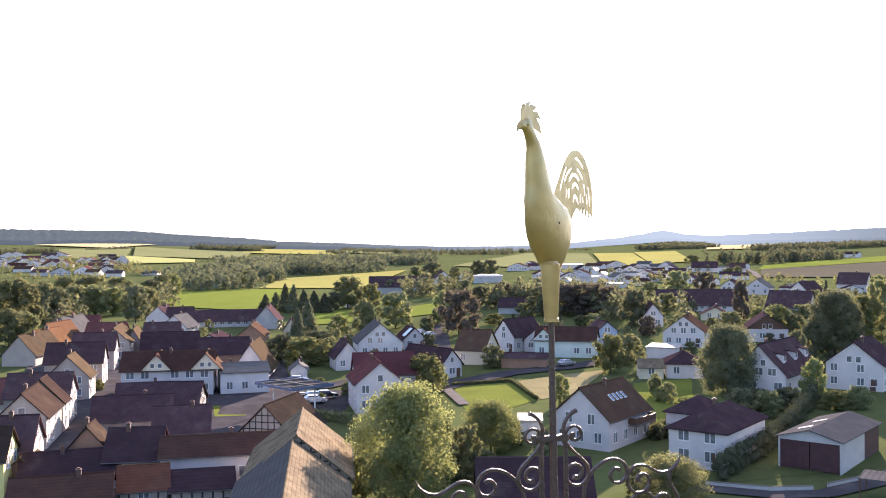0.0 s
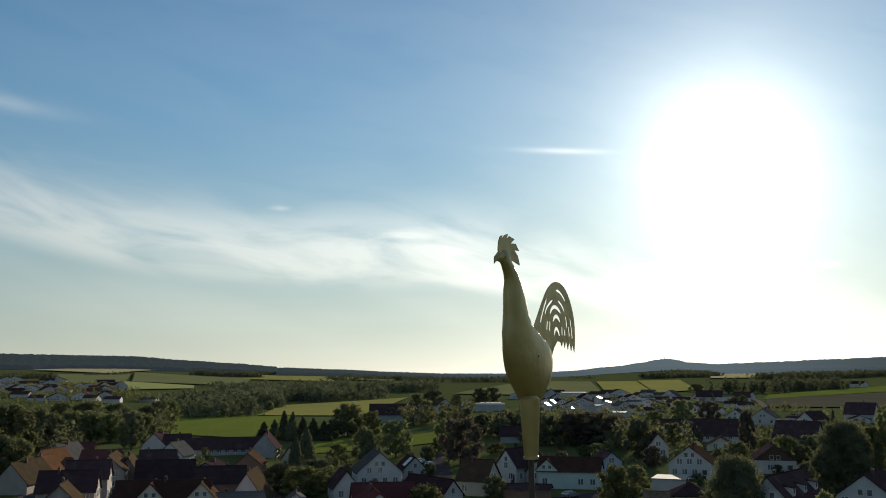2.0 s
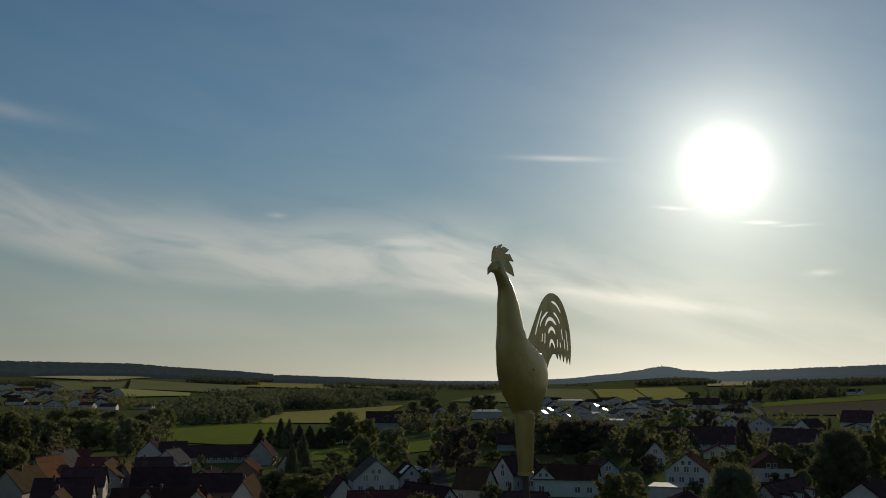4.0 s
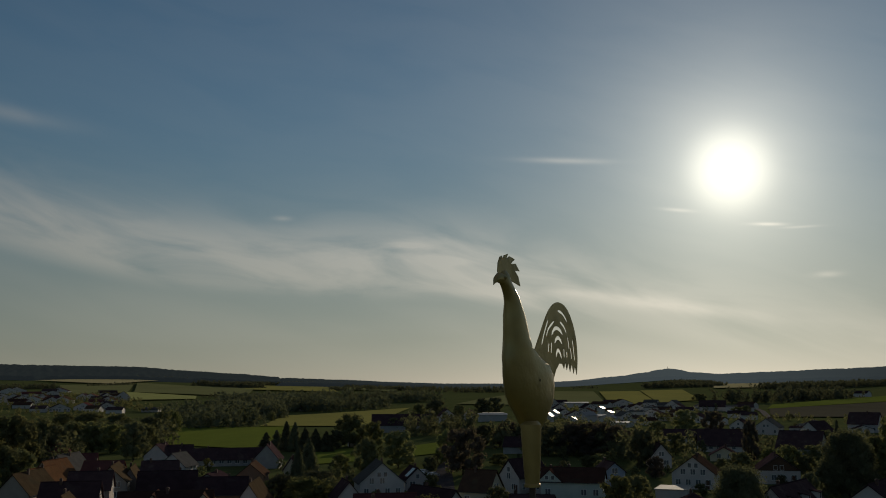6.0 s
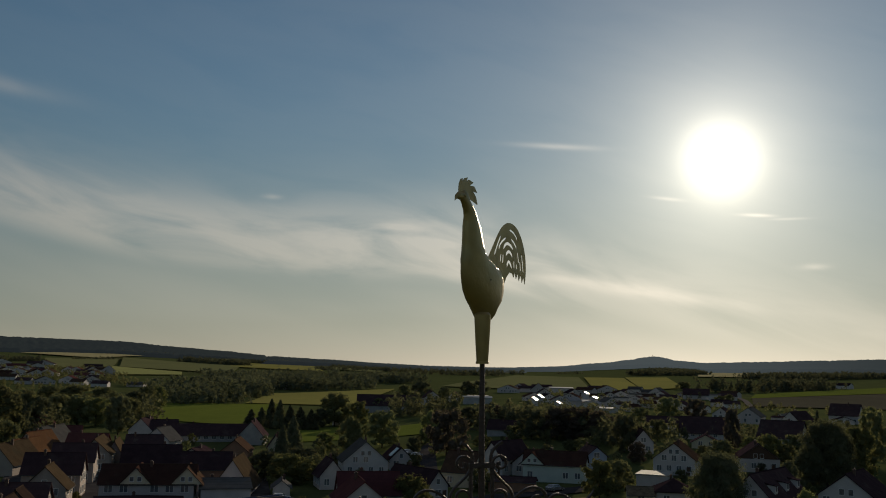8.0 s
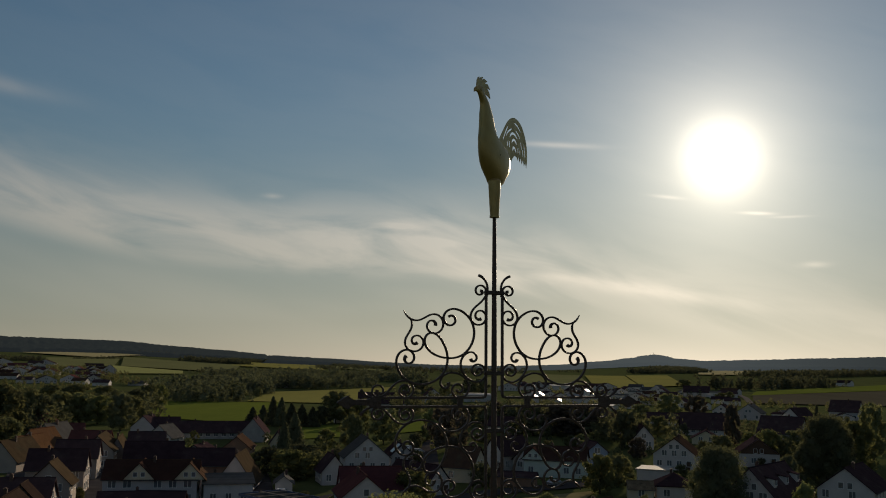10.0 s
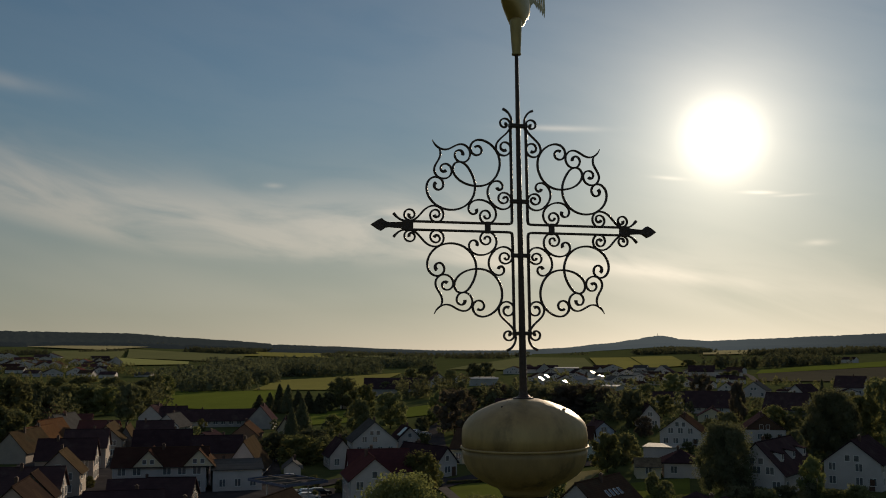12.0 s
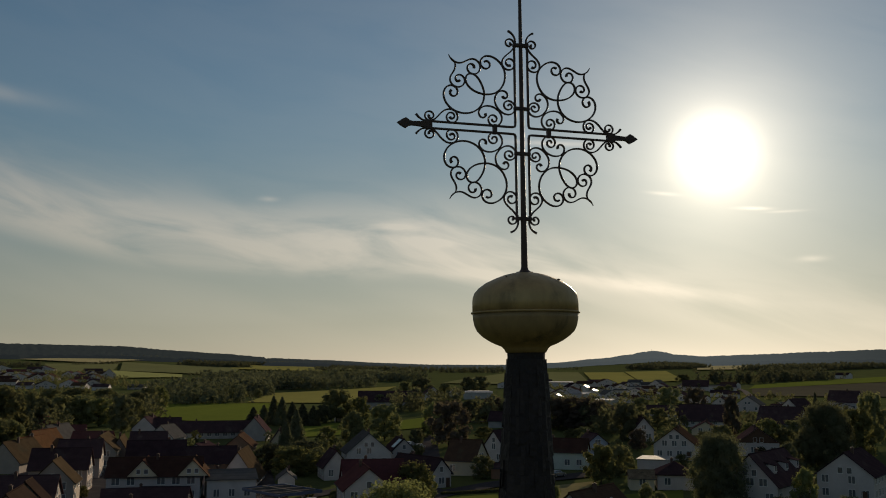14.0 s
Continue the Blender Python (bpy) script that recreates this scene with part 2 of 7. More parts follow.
FIELD = {
    "green": material("young_crop", (0.16, 0.195, 0.04), (0.125, 0.155, 0.034), 0.9, scale=0.02, fine=0.3, bump=0.3, stretch=(1, 0.3, 1), spec=0.0),
    "olive": material("olive_meadow", (0.21, 0.215, 0.095), (0.165, 0.175, 0.08), 0.9, scale=0.012, fine=0.2, bump=0.3, spec=0.0),
    "gold": material("ripening_crop", (0.32, 0.295, 0.09), (0.25, 0.24, 0.078), 0.9, scale=0.015, fine=0.2, bump=0.3, stretch=(1, 0.3, 1), spec=0.0),
    "lime": material("lime_green_crop", (0.36, 0.37, 0.14), (0.3, 0.31, 0.12), 0.9, scale=0.015, fine=0.2, bump=0.3, stretch=(1, 0.3, 1), spec=0.0),
    "pale": material("pale_stubble", (0.48, 0.42, 0.23), (0.4, 0.35, 0.18), 0.9, scale=0.015, fine=0.2, bump=0.3, spec=0.0),
    "dry": material("dry_grass", (0.27, 0.235, 0.12), (0.2, 0.175, 0.09), 0.95, scale=0.15, fine=1.5, bump=0.4, spec=0.0),
    "soil": material("ploughed_soil", (0.115, 0.105, 0.075), (0.09, 0.083, 0.06), 0.95, scale=0.02, fine=0.4, bump=0.4, stretch=(1, 0.2, 1), spec=0.0),
}
ASPHALT = material("asphalt", (0.078, 0.072, 0.074), (0.054, 0.05, 0.052), 0.9, spec=0.0, scale=0.3, fine=5, bump=0.2, stain=((0.14, 0.13, 0.12), 0.5))
PAVING = material("pale_paving", (0.19, 0.172, 0.155), (0.14, 0.127, 0.115), 0.9, spec=0.0, scale=0.4, fine=5, bump=0.3)
GLASS = material("window_glass", (0.19, 0.195, 0.2), (0.09, 0.095, 0.105), 0.12, scale=1, fine=3, bump=0.02, spec=0.6)
FRAME = material("painted_frame", (0.74, 0.73, 0.7), (0.66, 0.65, 0.62), 0.5, scale=2, fine=20, bump=0.05)
BEAM = material("dark_beam", (0.05, 0.036, 0.028), (0.03, 0.024, 0.02), 0.85, scale=2, fine=12, bump=0.3)
DOOR = material("brown_door", (0.12, 0.06, 0.035), (0.08, 0.045, 0.03), 0.6, scale=2, fine=12)
CHIMNEY = material("chimney_brick", (0.15, 0.09, 0.07), (0.1, 0.068, 0.055), 0.9, scale=1.5, fine=10, rows=9, bump=0.4)
PANEL = material("solar_panel", (0.03, 0.035, 0.06), (0.02, 0.024, 0.045), 0.08, scale=1, fine=4, bump=0.0, spec=0.9)
IRON = material("forged_iron", (0.1, 0.062, 0.048), (0.06, 0.04, 0.034), 0.55, metal=0.3, scale=6, fine=60, bump=0.25, spec=0.5, stain=((0.07, 0.045, 0.03), 0.4))
GILT = material("dull_gilding", (0.56, 0.395, 0.15), (0.41, 0.285, 0.11), 0.42, metal=0.55, scale=4, fine=14, bump=0.1, spec=0.4, stain=((0.25, 0.165, 0.075), 0.55))
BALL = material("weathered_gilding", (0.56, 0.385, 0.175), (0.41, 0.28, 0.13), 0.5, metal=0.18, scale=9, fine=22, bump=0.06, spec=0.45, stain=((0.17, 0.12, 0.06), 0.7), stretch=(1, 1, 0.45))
# lower shell: the gilding in a darker tone with heavier stains
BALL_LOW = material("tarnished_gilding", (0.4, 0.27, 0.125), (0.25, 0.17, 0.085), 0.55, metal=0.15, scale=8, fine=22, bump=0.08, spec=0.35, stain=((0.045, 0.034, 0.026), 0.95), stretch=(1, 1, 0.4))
SLATE = material("spire_slate", (0.048, 0.037, 0.037), (0.03, 0.025, 0.026), 0.6, spec=0.2, scale=5, fine=30, bump=0.4, random_tone=0.25)
BARK = material("bark", (0.07, 0.052, 0.038), (0.045, 0.034, 0.026), 0.95, scale=2, fine=14, bump=0.6)
LEAF = {
    "mid": leaf_material("leaf_mid", (0.2, 0.21, 0.112), (0.148, 0.158, 0.086), 0.44),
    "light": leaf_material("leaf_light", (0.205, 0.222, 0.1), (0.15, 0.163, 0.078), 0.42),
    "dark": leaf_material("leaf_dark", (0.145, 0.152, 0.092), (0.106, 0.112, 0.072), 0.38),
    "hedge": leaf_material("leaf_hedge", (0.085, 0.092, 0.055), (0.06, 0.066, 0.042), 0.15),
    "copper": leaf_material("leaf_copper", (0.15, 0.13, 0.105), (0.108, 0.096, 0.082), 0.42),
    "far": leaf_material("leaf_far", (0.14, 0.15, 0.098), (0.1, 0.11, 0.076), 0.28),
}
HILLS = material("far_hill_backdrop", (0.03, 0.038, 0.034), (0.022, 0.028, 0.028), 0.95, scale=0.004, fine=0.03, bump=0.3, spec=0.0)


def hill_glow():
    """Haze painted as emission: hills kilometres deep in bright air, brightest below the sun."""
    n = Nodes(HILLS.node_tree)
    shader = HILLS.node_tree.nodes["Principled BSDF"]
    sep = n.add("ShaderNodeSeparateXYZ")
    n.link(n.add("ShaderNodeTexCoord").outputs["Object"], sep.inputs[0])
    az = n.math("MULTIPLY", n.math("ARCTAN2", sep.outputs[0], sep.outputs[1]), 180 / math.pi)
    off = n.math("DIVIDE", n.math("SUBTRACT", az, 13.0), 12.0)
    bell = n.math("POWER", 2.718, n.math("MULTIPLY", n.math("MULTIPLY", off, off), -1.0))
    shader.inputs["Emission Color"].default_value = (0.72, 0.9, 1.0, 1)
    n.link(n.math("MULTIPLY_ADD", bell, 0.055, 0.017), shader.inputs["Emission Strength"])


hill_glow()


# ---------------------------------------------------------------- lie of the land
def smooth(a, b, v):
    t = min(1.0, max(0.0, (v - a) / (b - a)))
    return t * t * (3 - 2 * t)


RIDGE = ((-40, 90), (-25, 95), (-18, 87), (-14.5, 68), (-12.5, 58), (-9.4, 41), (-6, 32), (-3, 21), (0, 14), (3, 13), (5.2, 15), (7, 21), (10, 43), (11.4, 58), (12.3, 71), (12.8, 76),
         (13.3, 72), (14.0, 60), (15.5, 52), (18.5, 60), (21.5, 70), (25, 80), (40, 86))


def ridge_height(az):
    for (a0, h0), (a1, h1) in zip(RIDGE, RIDGE[1:]):
        if a0 <= az <= a1:
            t = (az - a0) / (a1 - a0)
            return h0 + (h1 - h0) * (t * t * (3 - 2 * t) * 0.6 + t * 0.4)
    return 90.0


def land(x, y):
    """Height of the ground at a place in the plan."""
    d = math.hypot(x, y)
    az = math.degrees(math.atan2(x, y))
    near = (1.0 + 4.0 * smooth(-8, 8, az)) * smooth(70, 420, d) if abs(az) < 90 else 1.0
    top = ridge_height(az) if abs(az) < 40 else 90.0
    mid = 10.0 + 0.38 * (top - 10.0)
    if d < 700:
        h = near
    elif d < 1200:
        h = near + (8.5 - near) * smooth(650, 1250, d)
    elif d < 2100:
        h = 8.5 + (13 - 8.5) * (d - 1200) / 900
    elif d < 3500:
        h = 13 + (mid - 13) * (d - 2100) / 1400
    else:
        h = mid + (top - mid) * smooth(3400, 4400, d)
    return h


# ---------------------------------------------------------------- helpers for meshes
def mesh_of(bm, name, *mats):
    data = bpy.data.meshes.new(name)
    bm.normal_update()
    bm.to_mesh(data)
    bm.free()
    for m in mats:
        data.materials.append(m)
    return data


def part(name, bm, mat, parent, label=""):
    data = bm if isinstance(bm, bpy.types.Mesh) else mesh_of(bm, name, mat)
    ob = new(name, data)
    ob.parent = parent
    if label:
        ob["label"] = label
    return ob


def box(bm, lo, hi, m=None):
    v = [bm.verts.new((x, y, z)) for x in (lo[0], hi[0]) for y in (lo[1], hi[1]) for z in (lo[2], hi[2])]
    if m:
        for q in v:
            q.co = m @ q.co
    for f in ((0, 1, 3, 2), (4, 6, 7, 5), (0, 4, 5, 1), (2, 3, 7, 6), (0, 2, 6, 4), (1, 5, 7, 3)):
        bm.faces.new([v[i] for i in f])
    return v


def slab(bm, pts, thick):
    """A plate with the given upper outline, thick metres deep downwards."""
    top = [bm.verts.new(p) for p in pts]
    low = [bm.verts.new((p[0], p[1], p[2] - thick)) for p in pts]
    bm.faces.new(top)
    bm.faces.new(low[::-1])
    k = len(pts)
    for i in range(k):
        bm.faces.new((top[i], low[i], low[(i + 1) % k], top[(i + 1) % k]))


def ring_solid(bm, profile, sides, spin=0.0):
    """A solid turned about z from (radius, height) pairs."""
    rings = []
    for r, z in profile:
        rings.append([bm.verts.new((r * math.cos(2 * math.pi * i / sides + spin), r * math.sin(2 * math.pi * i / sides + spin), z)) for i in range(sides)])
    for a, b in zip(rings, rings[1:]):
        for i in range(sides):
            bm.faces.new((a[i], a[(i + 1) % sides], b[(i + 1) % sides], b[i]))
    bm.faces.new(rings[0][::-1])
    bm.faces.new(rings[-1])


def tube(bm, pts, radii, sides=6):
    rings = []
    for i, p in enumerate(pts):
        p = Vector(p)
        d = (Vector(pts[min(i + 1, len(pts) - 1)]) - Vector(pts[max(i - 1, 0)])).normalized()
        a = d.orthogonal().normalized()
        b = d.cross(a)
        rings.append([bm.verts.new(p + (a * math.cos(t) + b * math.sin(t)) * radii[i]) for t in (2 * math.pi * k / sides for k in range(sides))])
    for a, b in zip(rings, rings[1:]):
        best = min(range(sides), key=lambda s: sum((a[k].co - b[(k + s) % sides].co).length_squared for k in range(sides)))
        for k in range(sides):
            bm.faces.new((a[k], a[(k + 1) % sides], b[(k + 1 + best) % sides], b[(k + best) % sides]))
    bm.faces.new(rings[0][::-1])
    bm.faces.new(rings[-1])


# ---------------------------------------------------------------- ground
def make_ground():
    angles = [-180 + i * 5 for i in range(28)] + [-40 + i * 0.5 for i in range(161)] + [45 + i * 5 for i in range(27)]
    radii, r = [0.0], 6.0
    while r < 4700:
        radii.append(r)
        r *= 1.035
    bm = bmesh.new()
    centre = bm.verts.new((0, 0, land(0, 0.1)))
    prev = None
    for r in radii[1:]:
        ring = [bm.verts.new((r * math.sin(radians(a)), r * math.cos(radians(a)), land(r * math.sin(radians(a)), r * math.cos(radians(a))))) for a in angles]
        for i in range(len(angles)):
            j = (i + 1) % len(angles)
            if prev is None:
                bm.faces.new((centre, ring[j], ring[i]))
            else:
                bm.faces.new((prev[i], prev[j], ring[j], ring[i]))
        prev = ring
    for f in bm.faces:
        f.smooth = True
    ob = new("ground", mesh_of(bm, "ground", GRASS))
    tagged(ob, "rough green meadow and garden ground of a wide valley", "ground", kind="structure")


def patch(name, corners, mat, label, lift=0.06, category="field", cells=14):
    """A four-cornered sheet that lies on the land."""
    (ax, ay), (bx, by), (cx, cy), (dx, dy) = corners
    bm = bmesh.new()
    grid = []
    for i in range(cells + 1):
        u = i / cells
        row = []
        for j in range(cells + 1):
            v = j / cells
            x = (ax * (1 - u) + bx * u) * (1 - v) + (dx * (1 - u) + cx * u) * v
            y = (ay * (1 - u) + by * u) * (1 - v) + (dy * (1 - u) + cy * u) * v
            row.append(bm.verts.new((x, y, land(x, y) + lift + max(0.02, (math.hypot(x, y) - 140) * 0.0013))))
        grid.append(row)
    for i in range(cells):
        for j in range(cells):
            bm.faces.new((grid[i][j], grid[i + 1][j], grid[i + 1][j + 1], grid[i][j + 1]))
    ob = new(name, mesh_of(bm, name, mat))
    return tagged(ob, label, category, kind="structure")


# ---------------------------------------------------------------- houses
ROOF_WORDS = {"dark": "dark grey-brown tiled", "grey": "grey sheet", "brown": "brown tiled", "tile": "weathered brown tiled", "red": "dark red tiled",
              "rust": "rust-red tiled", "umber": "dark umber tiled", "moss": "mossy lichen-spotted tiled", "flat": "flat felt", "sheet": "pale metal sheet"}
WALL_WORDS = {"town": "cream-rendered old", "white": "white-rendered", "beige": "beige-rendered", "yellow": "yellow-rendered", "grey": "grey", "blue": "blue-grey", "mint": "pale mint",
              "brick": "brick", "timber": "half-timbered"}
WINDOW_MESH = {}


def window_on(parent, m, w, h, far):
    key = (w, h, far)
    if key not in WINDOW_MESH:
        bm = bmesh.new()
        t = 0.075
        for lo, hi in (((-w / 2 - t, -0.09, -t), (-w / 2, 0.02, h + t)), ((w / 2, -0.09, -t), (w / 2 + t, 0.02, h + t)),
                       ((-w / 2, -0.09, h), (w / 2, 0.02, h + t)), ((-w / 2 - 0.06, -0.14, -t - 0.05), (w / 2 + 0.06, 0.02, 0))):
            box(bm, lo, hi)
        if not far and w > 0.9:
            box(bm, (-0.055, -0.075, 0), (0.055, 0.0, h))
        frame_mesh = mesh_of(bm, "window", FRAME)
        bm = bmesh.new()
        box(bm, (-w / 2, -0.035, 0), (w / 2, 0.01, h))
        WINDOW_MESH[key] = (frame_mesh, mesh_of(bm, "pane", GLASS))
    fm, pm = WINDOW_MESH[key]
    ob = part("window", fm, FRAME, parent)
    ob.matrix_local = m
    part("pane", pm, GLASS, ob)


def beams_on_gable(parent, W, D, eave, ridge, lower):
    """Dark timbers on the front gable: posts, rails and braces."""
    bm = bmesh.new()
    y0, y1 = -D / 2 - 0.06, -D / 2 + 0.01

    def top(x):
        return eave + (ridge - eave) * (1 - abs(x) / (W / 2))

    k = max(4, int(W / 0.9))
    for i in range(k + 1):
        x = -W / 2 + W * i / k
        if top(x) - lower > 0.3:
            box(bm, (x - 0.065, y0, lower), (x + 0.065, y1, top(x) - 0.1))
    z = lower
    while z < ridge - 0.5:
        half = W / 2 if z < eave else W / 2 * (ridge - z) / (ridge - eave)
        box(bm, (-half, y0 - 0.01, z - 0.065), (half, y1, z + 0.065))
        z += 0.95
    for s in (-1, 1):
        m = Matrix.Translation((s * W * 0.36, 0, lower)) @ Matrix.Rotation(s * -0.5, 4, "Y")
        box(bm, (-0.08, y0 - 0.015, 0), (0.08, y1, min(2.1, (eave - lower) + 1.2)), m)
    part("timber_frame", bm, BEAM, parent, "dark weathered timber frame")


def beams_on_side(parent, W, D, eave, side):
    bm = bmesh.new()
    x0, x1 = sorted((side * (W / 2 - 0.01), side * (W / 2 + 0.05)))
    k = max(5, int(D / 1.0))
    for i in range(k + 1):
        y = -D / 2 + D * i / k
        box(bm, (x0, y - 0.09, 0), (x1, y + 0.09, eave - 0.05))
    for z in (0.1, eave * 0.5, eave - 0.12):
        box(bm, (x0, -D / 2, z - 0.08), (x1 + 0.008 * (side > 0), D / 2, z + 0.08))
    part("timber_frame", bm, BEAM, parent, "dark weathered timber frame")


def house(x, y, rot, W, D, eave, ridge, wall, roof, rows=1, hip=0, flat=0, gable="", dormers=0, skylights=0, solar=0, twin=0, cross=0.0, chimney=1, balcony=0, side_windows=1, left_roof="", note=""):
    """A house whose ridge runs along its local y, front gable towards local -y."""
    dist = math.hypot(x, y)
    far = dist > 420
    z = land(x, y)
    base = new("house" if not note else note)
    base.matrix_world = pose(x, y, z, 0, 0, rot)
    rnd = random.Random(int(abs(x) * 13 + abs(y) * 7))
    tagged(base, f"{WALL_WORDS[wall]} village house with {'a hipped ' if hip else 'a '}{ROOF_WORDS[roof]} roof", "house", group="village houses" if dist < 480 else "far houses")
    bm = bmesh.new()
    low = -1.5
    eave = max(eave, 1.6)
    peak = ridge
    if flat:
        box(bm, (-W / 2, -D / 2, low), (W / 2, D / 2, eave))
    elif hip:
        box(bm, (-W / 2, -D / 2, low), (W / 2, D / 2, eave))
    else:
        prof = [(-W / 2, low), (W / 2, low), (W / 2, eave), (0, peak - 0.06), (-W / 2, eave)]
        a = [bm.verts.new((px, -D / 2, pz)) for px, pz in prof]
        b = [bm.verts.new((px, D / 2, pz)) for px, pz in prof]
        bm.faces.new(a)
        bm.faces.new(b[::-1])
        for i in range(5):
            bm.faces.new((a[i], b[i], b[(i + 1) % 5], a[(i + 1) % 5]))
    bmesh.ops.recalc_face_normals(bm, faces=bm.faces)
    part("wall", bm, WALLS[wall], base)
    # roof
    bm = bmesh.new()
    over, verge, thick = 0.45, 0.35, 0.2
    slope = (peak - eave) / (W / 2)
    if flat:
        slab(bm, [(-W / 2 - 0.25, -D / 2 - 0.25, eave + 0.25), (W / 2 + 0.25, -D / 2 - 0.25, eave + 0.25), (W / 2 + 0.25, D / 2 + 0.25, eave + 0.25), (-W / 2 - 0.25, D / 2 + 0.25, eave + 0.25)], 0.25)
    elif hip:
        e = eave - over * 0.45 + thick
        hx, hy = W / 2 + over, D / 2 + over
        run = max(0.3, hy - hx * 0.95)
        c = [(-hx, -hy, e), (hx, -hy, e), (hx, hy, e), (-hx, hy, e)]
        r0, r1 = (0, -run, peak + thick), (0, run, peak + thick)
        slab(bm, [c[0], c[1], r0], thick)
        slab(bm, [c[1], c[2], r1, r0], thick)
        slab(bm, [c[2], c[3], r1], thick)
        slab(bm, [c[3], c[0], r0, r1], thick)
    else:
        for s in (-1, 1):
            ex, ez = s * (W / 2 + over), eave - over * slope + thick
            pts = [(0, -D / 2 - verge, peak + thick), (0, D / 2 + verge, peak + thick), (ex, D / 2 + verge, ez), (ex, -D / 2 - verge, ez)]
            if s < 0 and left_roof:
                other = bmesh.new()
                slab(other, pts[::-1], thick)
                bmesh.ops.recalc_face_normals(other, faces=other.faces)
                part("roof", other, ROOFS[left_roof], base, "weathered pale sheet half of the roof")
            else:
                slab(bm, pts if s > 0 else pts[::-1], thick)
    bmesh.ops.recalc_face_normals(bm, faces=bm.faces)
    part("roof", bm, ROOFS[roof], base)
    if not flat and not hip and not far:
        bm = bmesh.new()
        tube(bm, [(0, -D / 2 - verge, peak + thick - 0.02), (0, D / 2 + verge, peak + thick - 0.02)], [0.13, 0.13], 8)
        part("ridge_cap", bm, ROOFS[roof], base)
        for s in (-1, 1):
            bm = bmesh.new()
            ex, ez = s * (W / 2 + over), eave - over * slope + thick - 0.06
            tube(bm, [(ex + s * 0.05, -D / 2 - verge, ez - 0.06), (ex + s * 0.05, D / 2 + verge, ez - 0.06)], [0.075, 0.075], 6)
            part("gutter", bm, ROOFS["grey"], base, "grey zinc gutter")
    if chimney and not flat and dist < 700 and wall not in ("timber",):
        bm = bmesh.new()
        cy = rnd.uniform(-0.25, 0.3) * D if not hip else 0
        cx = rnd.choice((-1, 1)) * 0.5
        box(bm, (cx - 0.24, cy - 0.26, eave), (cx + 0.24, cy + 0.26, peak + 0.7))
        box(bm, (cx - 0.29, cy - 0.31, peak + 0.7), (cx + 0.29, cy + 0.31, peak + 0.8))
        box(bm, (cx - 0.13, cy - 0.15, peak + 0.8), (cx + 0.13, cy + 0.15, peak + 0.95))
        part("chimney", bm, CHIMNEY, base)
    # windows on the front gable and both long sides
    if rows:
        step = min(2.7, eave / max(1, rows) if eave / max(1, rows) > 2.1 else 2.5)
        ww, wh = rnd.choice(((1.15, 1.3), (1.4, 1.25), (1.05, 1.35)))
        for r in range(rows):
            zz = 0.95 + r * step
            wide = W if zz + wh < eave else W * max(0.0, (peak - zz - wh) / max(0.1, peak - eave)) if not hip else 0
            cnt = int((wide - 0.8) / 2.3)
            for i in range(cnt):
                px = (i - (cnt - 1) / 2) * (wide - 0.6) / max(cnt, 1)
                if rnd.random() < 0.27:
                    continue
                window_on(base, Matrix.Translation((px, -D / 2, zz)), ww, wh, far)
            if side_windows and zz + wh < eave + 0.1:
                cnt = int((D - 0.8) / 2.5)
                for s in (-1, 1):
                    for i in range(cnt):
                        py = (i - (cnt - 1) / 2) * (D - 0.6) / max(cnt, 1)
                        if rnd.random() < 0.27:
                            continue
                        window_on(base, Matrix.Translation((s * W / 2, py, zz)) @ Matrix.Rotation(s * math.pi / 2, 4, "Z"), ww, wh, far)
        if not hip and peak - eave > 2.2 and 0.95 + rows * step < peak - 1.4:
            cnt = 2 if W > 8.5 else 1
            for i in range(cnt):
                window_on(base, Matrix.Translation(((i - (cnt - 1) / 2) * 1.6, -D / 2, max(eave + 0.25, 0.95 + (rows - 1) * step + 1.7))), 0.85, 1.05, far)
        if not far and rnd.random() < 0.6:
            bm = bmesh.new()
            box(bm, (-0.5, -0.08, 0), (0.5, 0.02, 2.05))
            door = part("door", bm, DOOR, base)
            door.matrix_local = Matrix.Translation((W * 0.33, -D / 2, 0))
    if wall == "timber":
        beams_on_gable(base, W, D, eave, peak, max(0.2, eave - 2.2))
        for s in (-1, 1):
            beams_on_side(base, W, D, eave, s)
    if gable == "timber":
        bm = bmesh.new()
        a = [(-W / 2 + 0.05, eave), (W / 2 - 0.05, eave), (0, peak - 0.1)]
        f = [bm.verts.new((px, -D / 2 - 0.05, pz)) for px, pz in a]
        g = [bm.verts.new((px, -D / 2 + 0.02, pz)) for px, pz in a]
        bm.faces.new(f)
        bm.faces.new(g[::-1])
        for i in range(3):
            bm.faces.new((f[i], g[i], g[(i + 1) % 3], f[(i + 1) % 3]))
        part("gable_cladding", bm, DOOR, base, "brown boarded gable")
    for i in range(balcony):
        bm = bmesh.new()
        zz, px = 2.75 + 2.7 * i, W / 2
        box(bm, (px, -D * 0.05, zz - 0.18), (px + 1.4, D * 0.42, zz))
        deck = part("balcony", bm, PAVING, base)
        for lo, hi in (((px + 1.36, -D * 0.05 - 0.04, zz + 0.1), (px + 1.42, D * 0.42 + 0.04, zz + 1.03)), ((px, -D * 0.05 - 0.04, zz + 0.1), (px + 1.355, -D * 0.05, zz + 1.03)),
                       ((px, D * 0.42, zz + 0.1), (px + 1.355, D * 0.42 + 0.04, zz + 1.03))):
            bm = bmesh.new()
            box(bm, lo, hi)
            part("railing", bm, DOOR, deck, "brown boarded balcony railing")
    lean = math.atan(slope) if not flat else 0
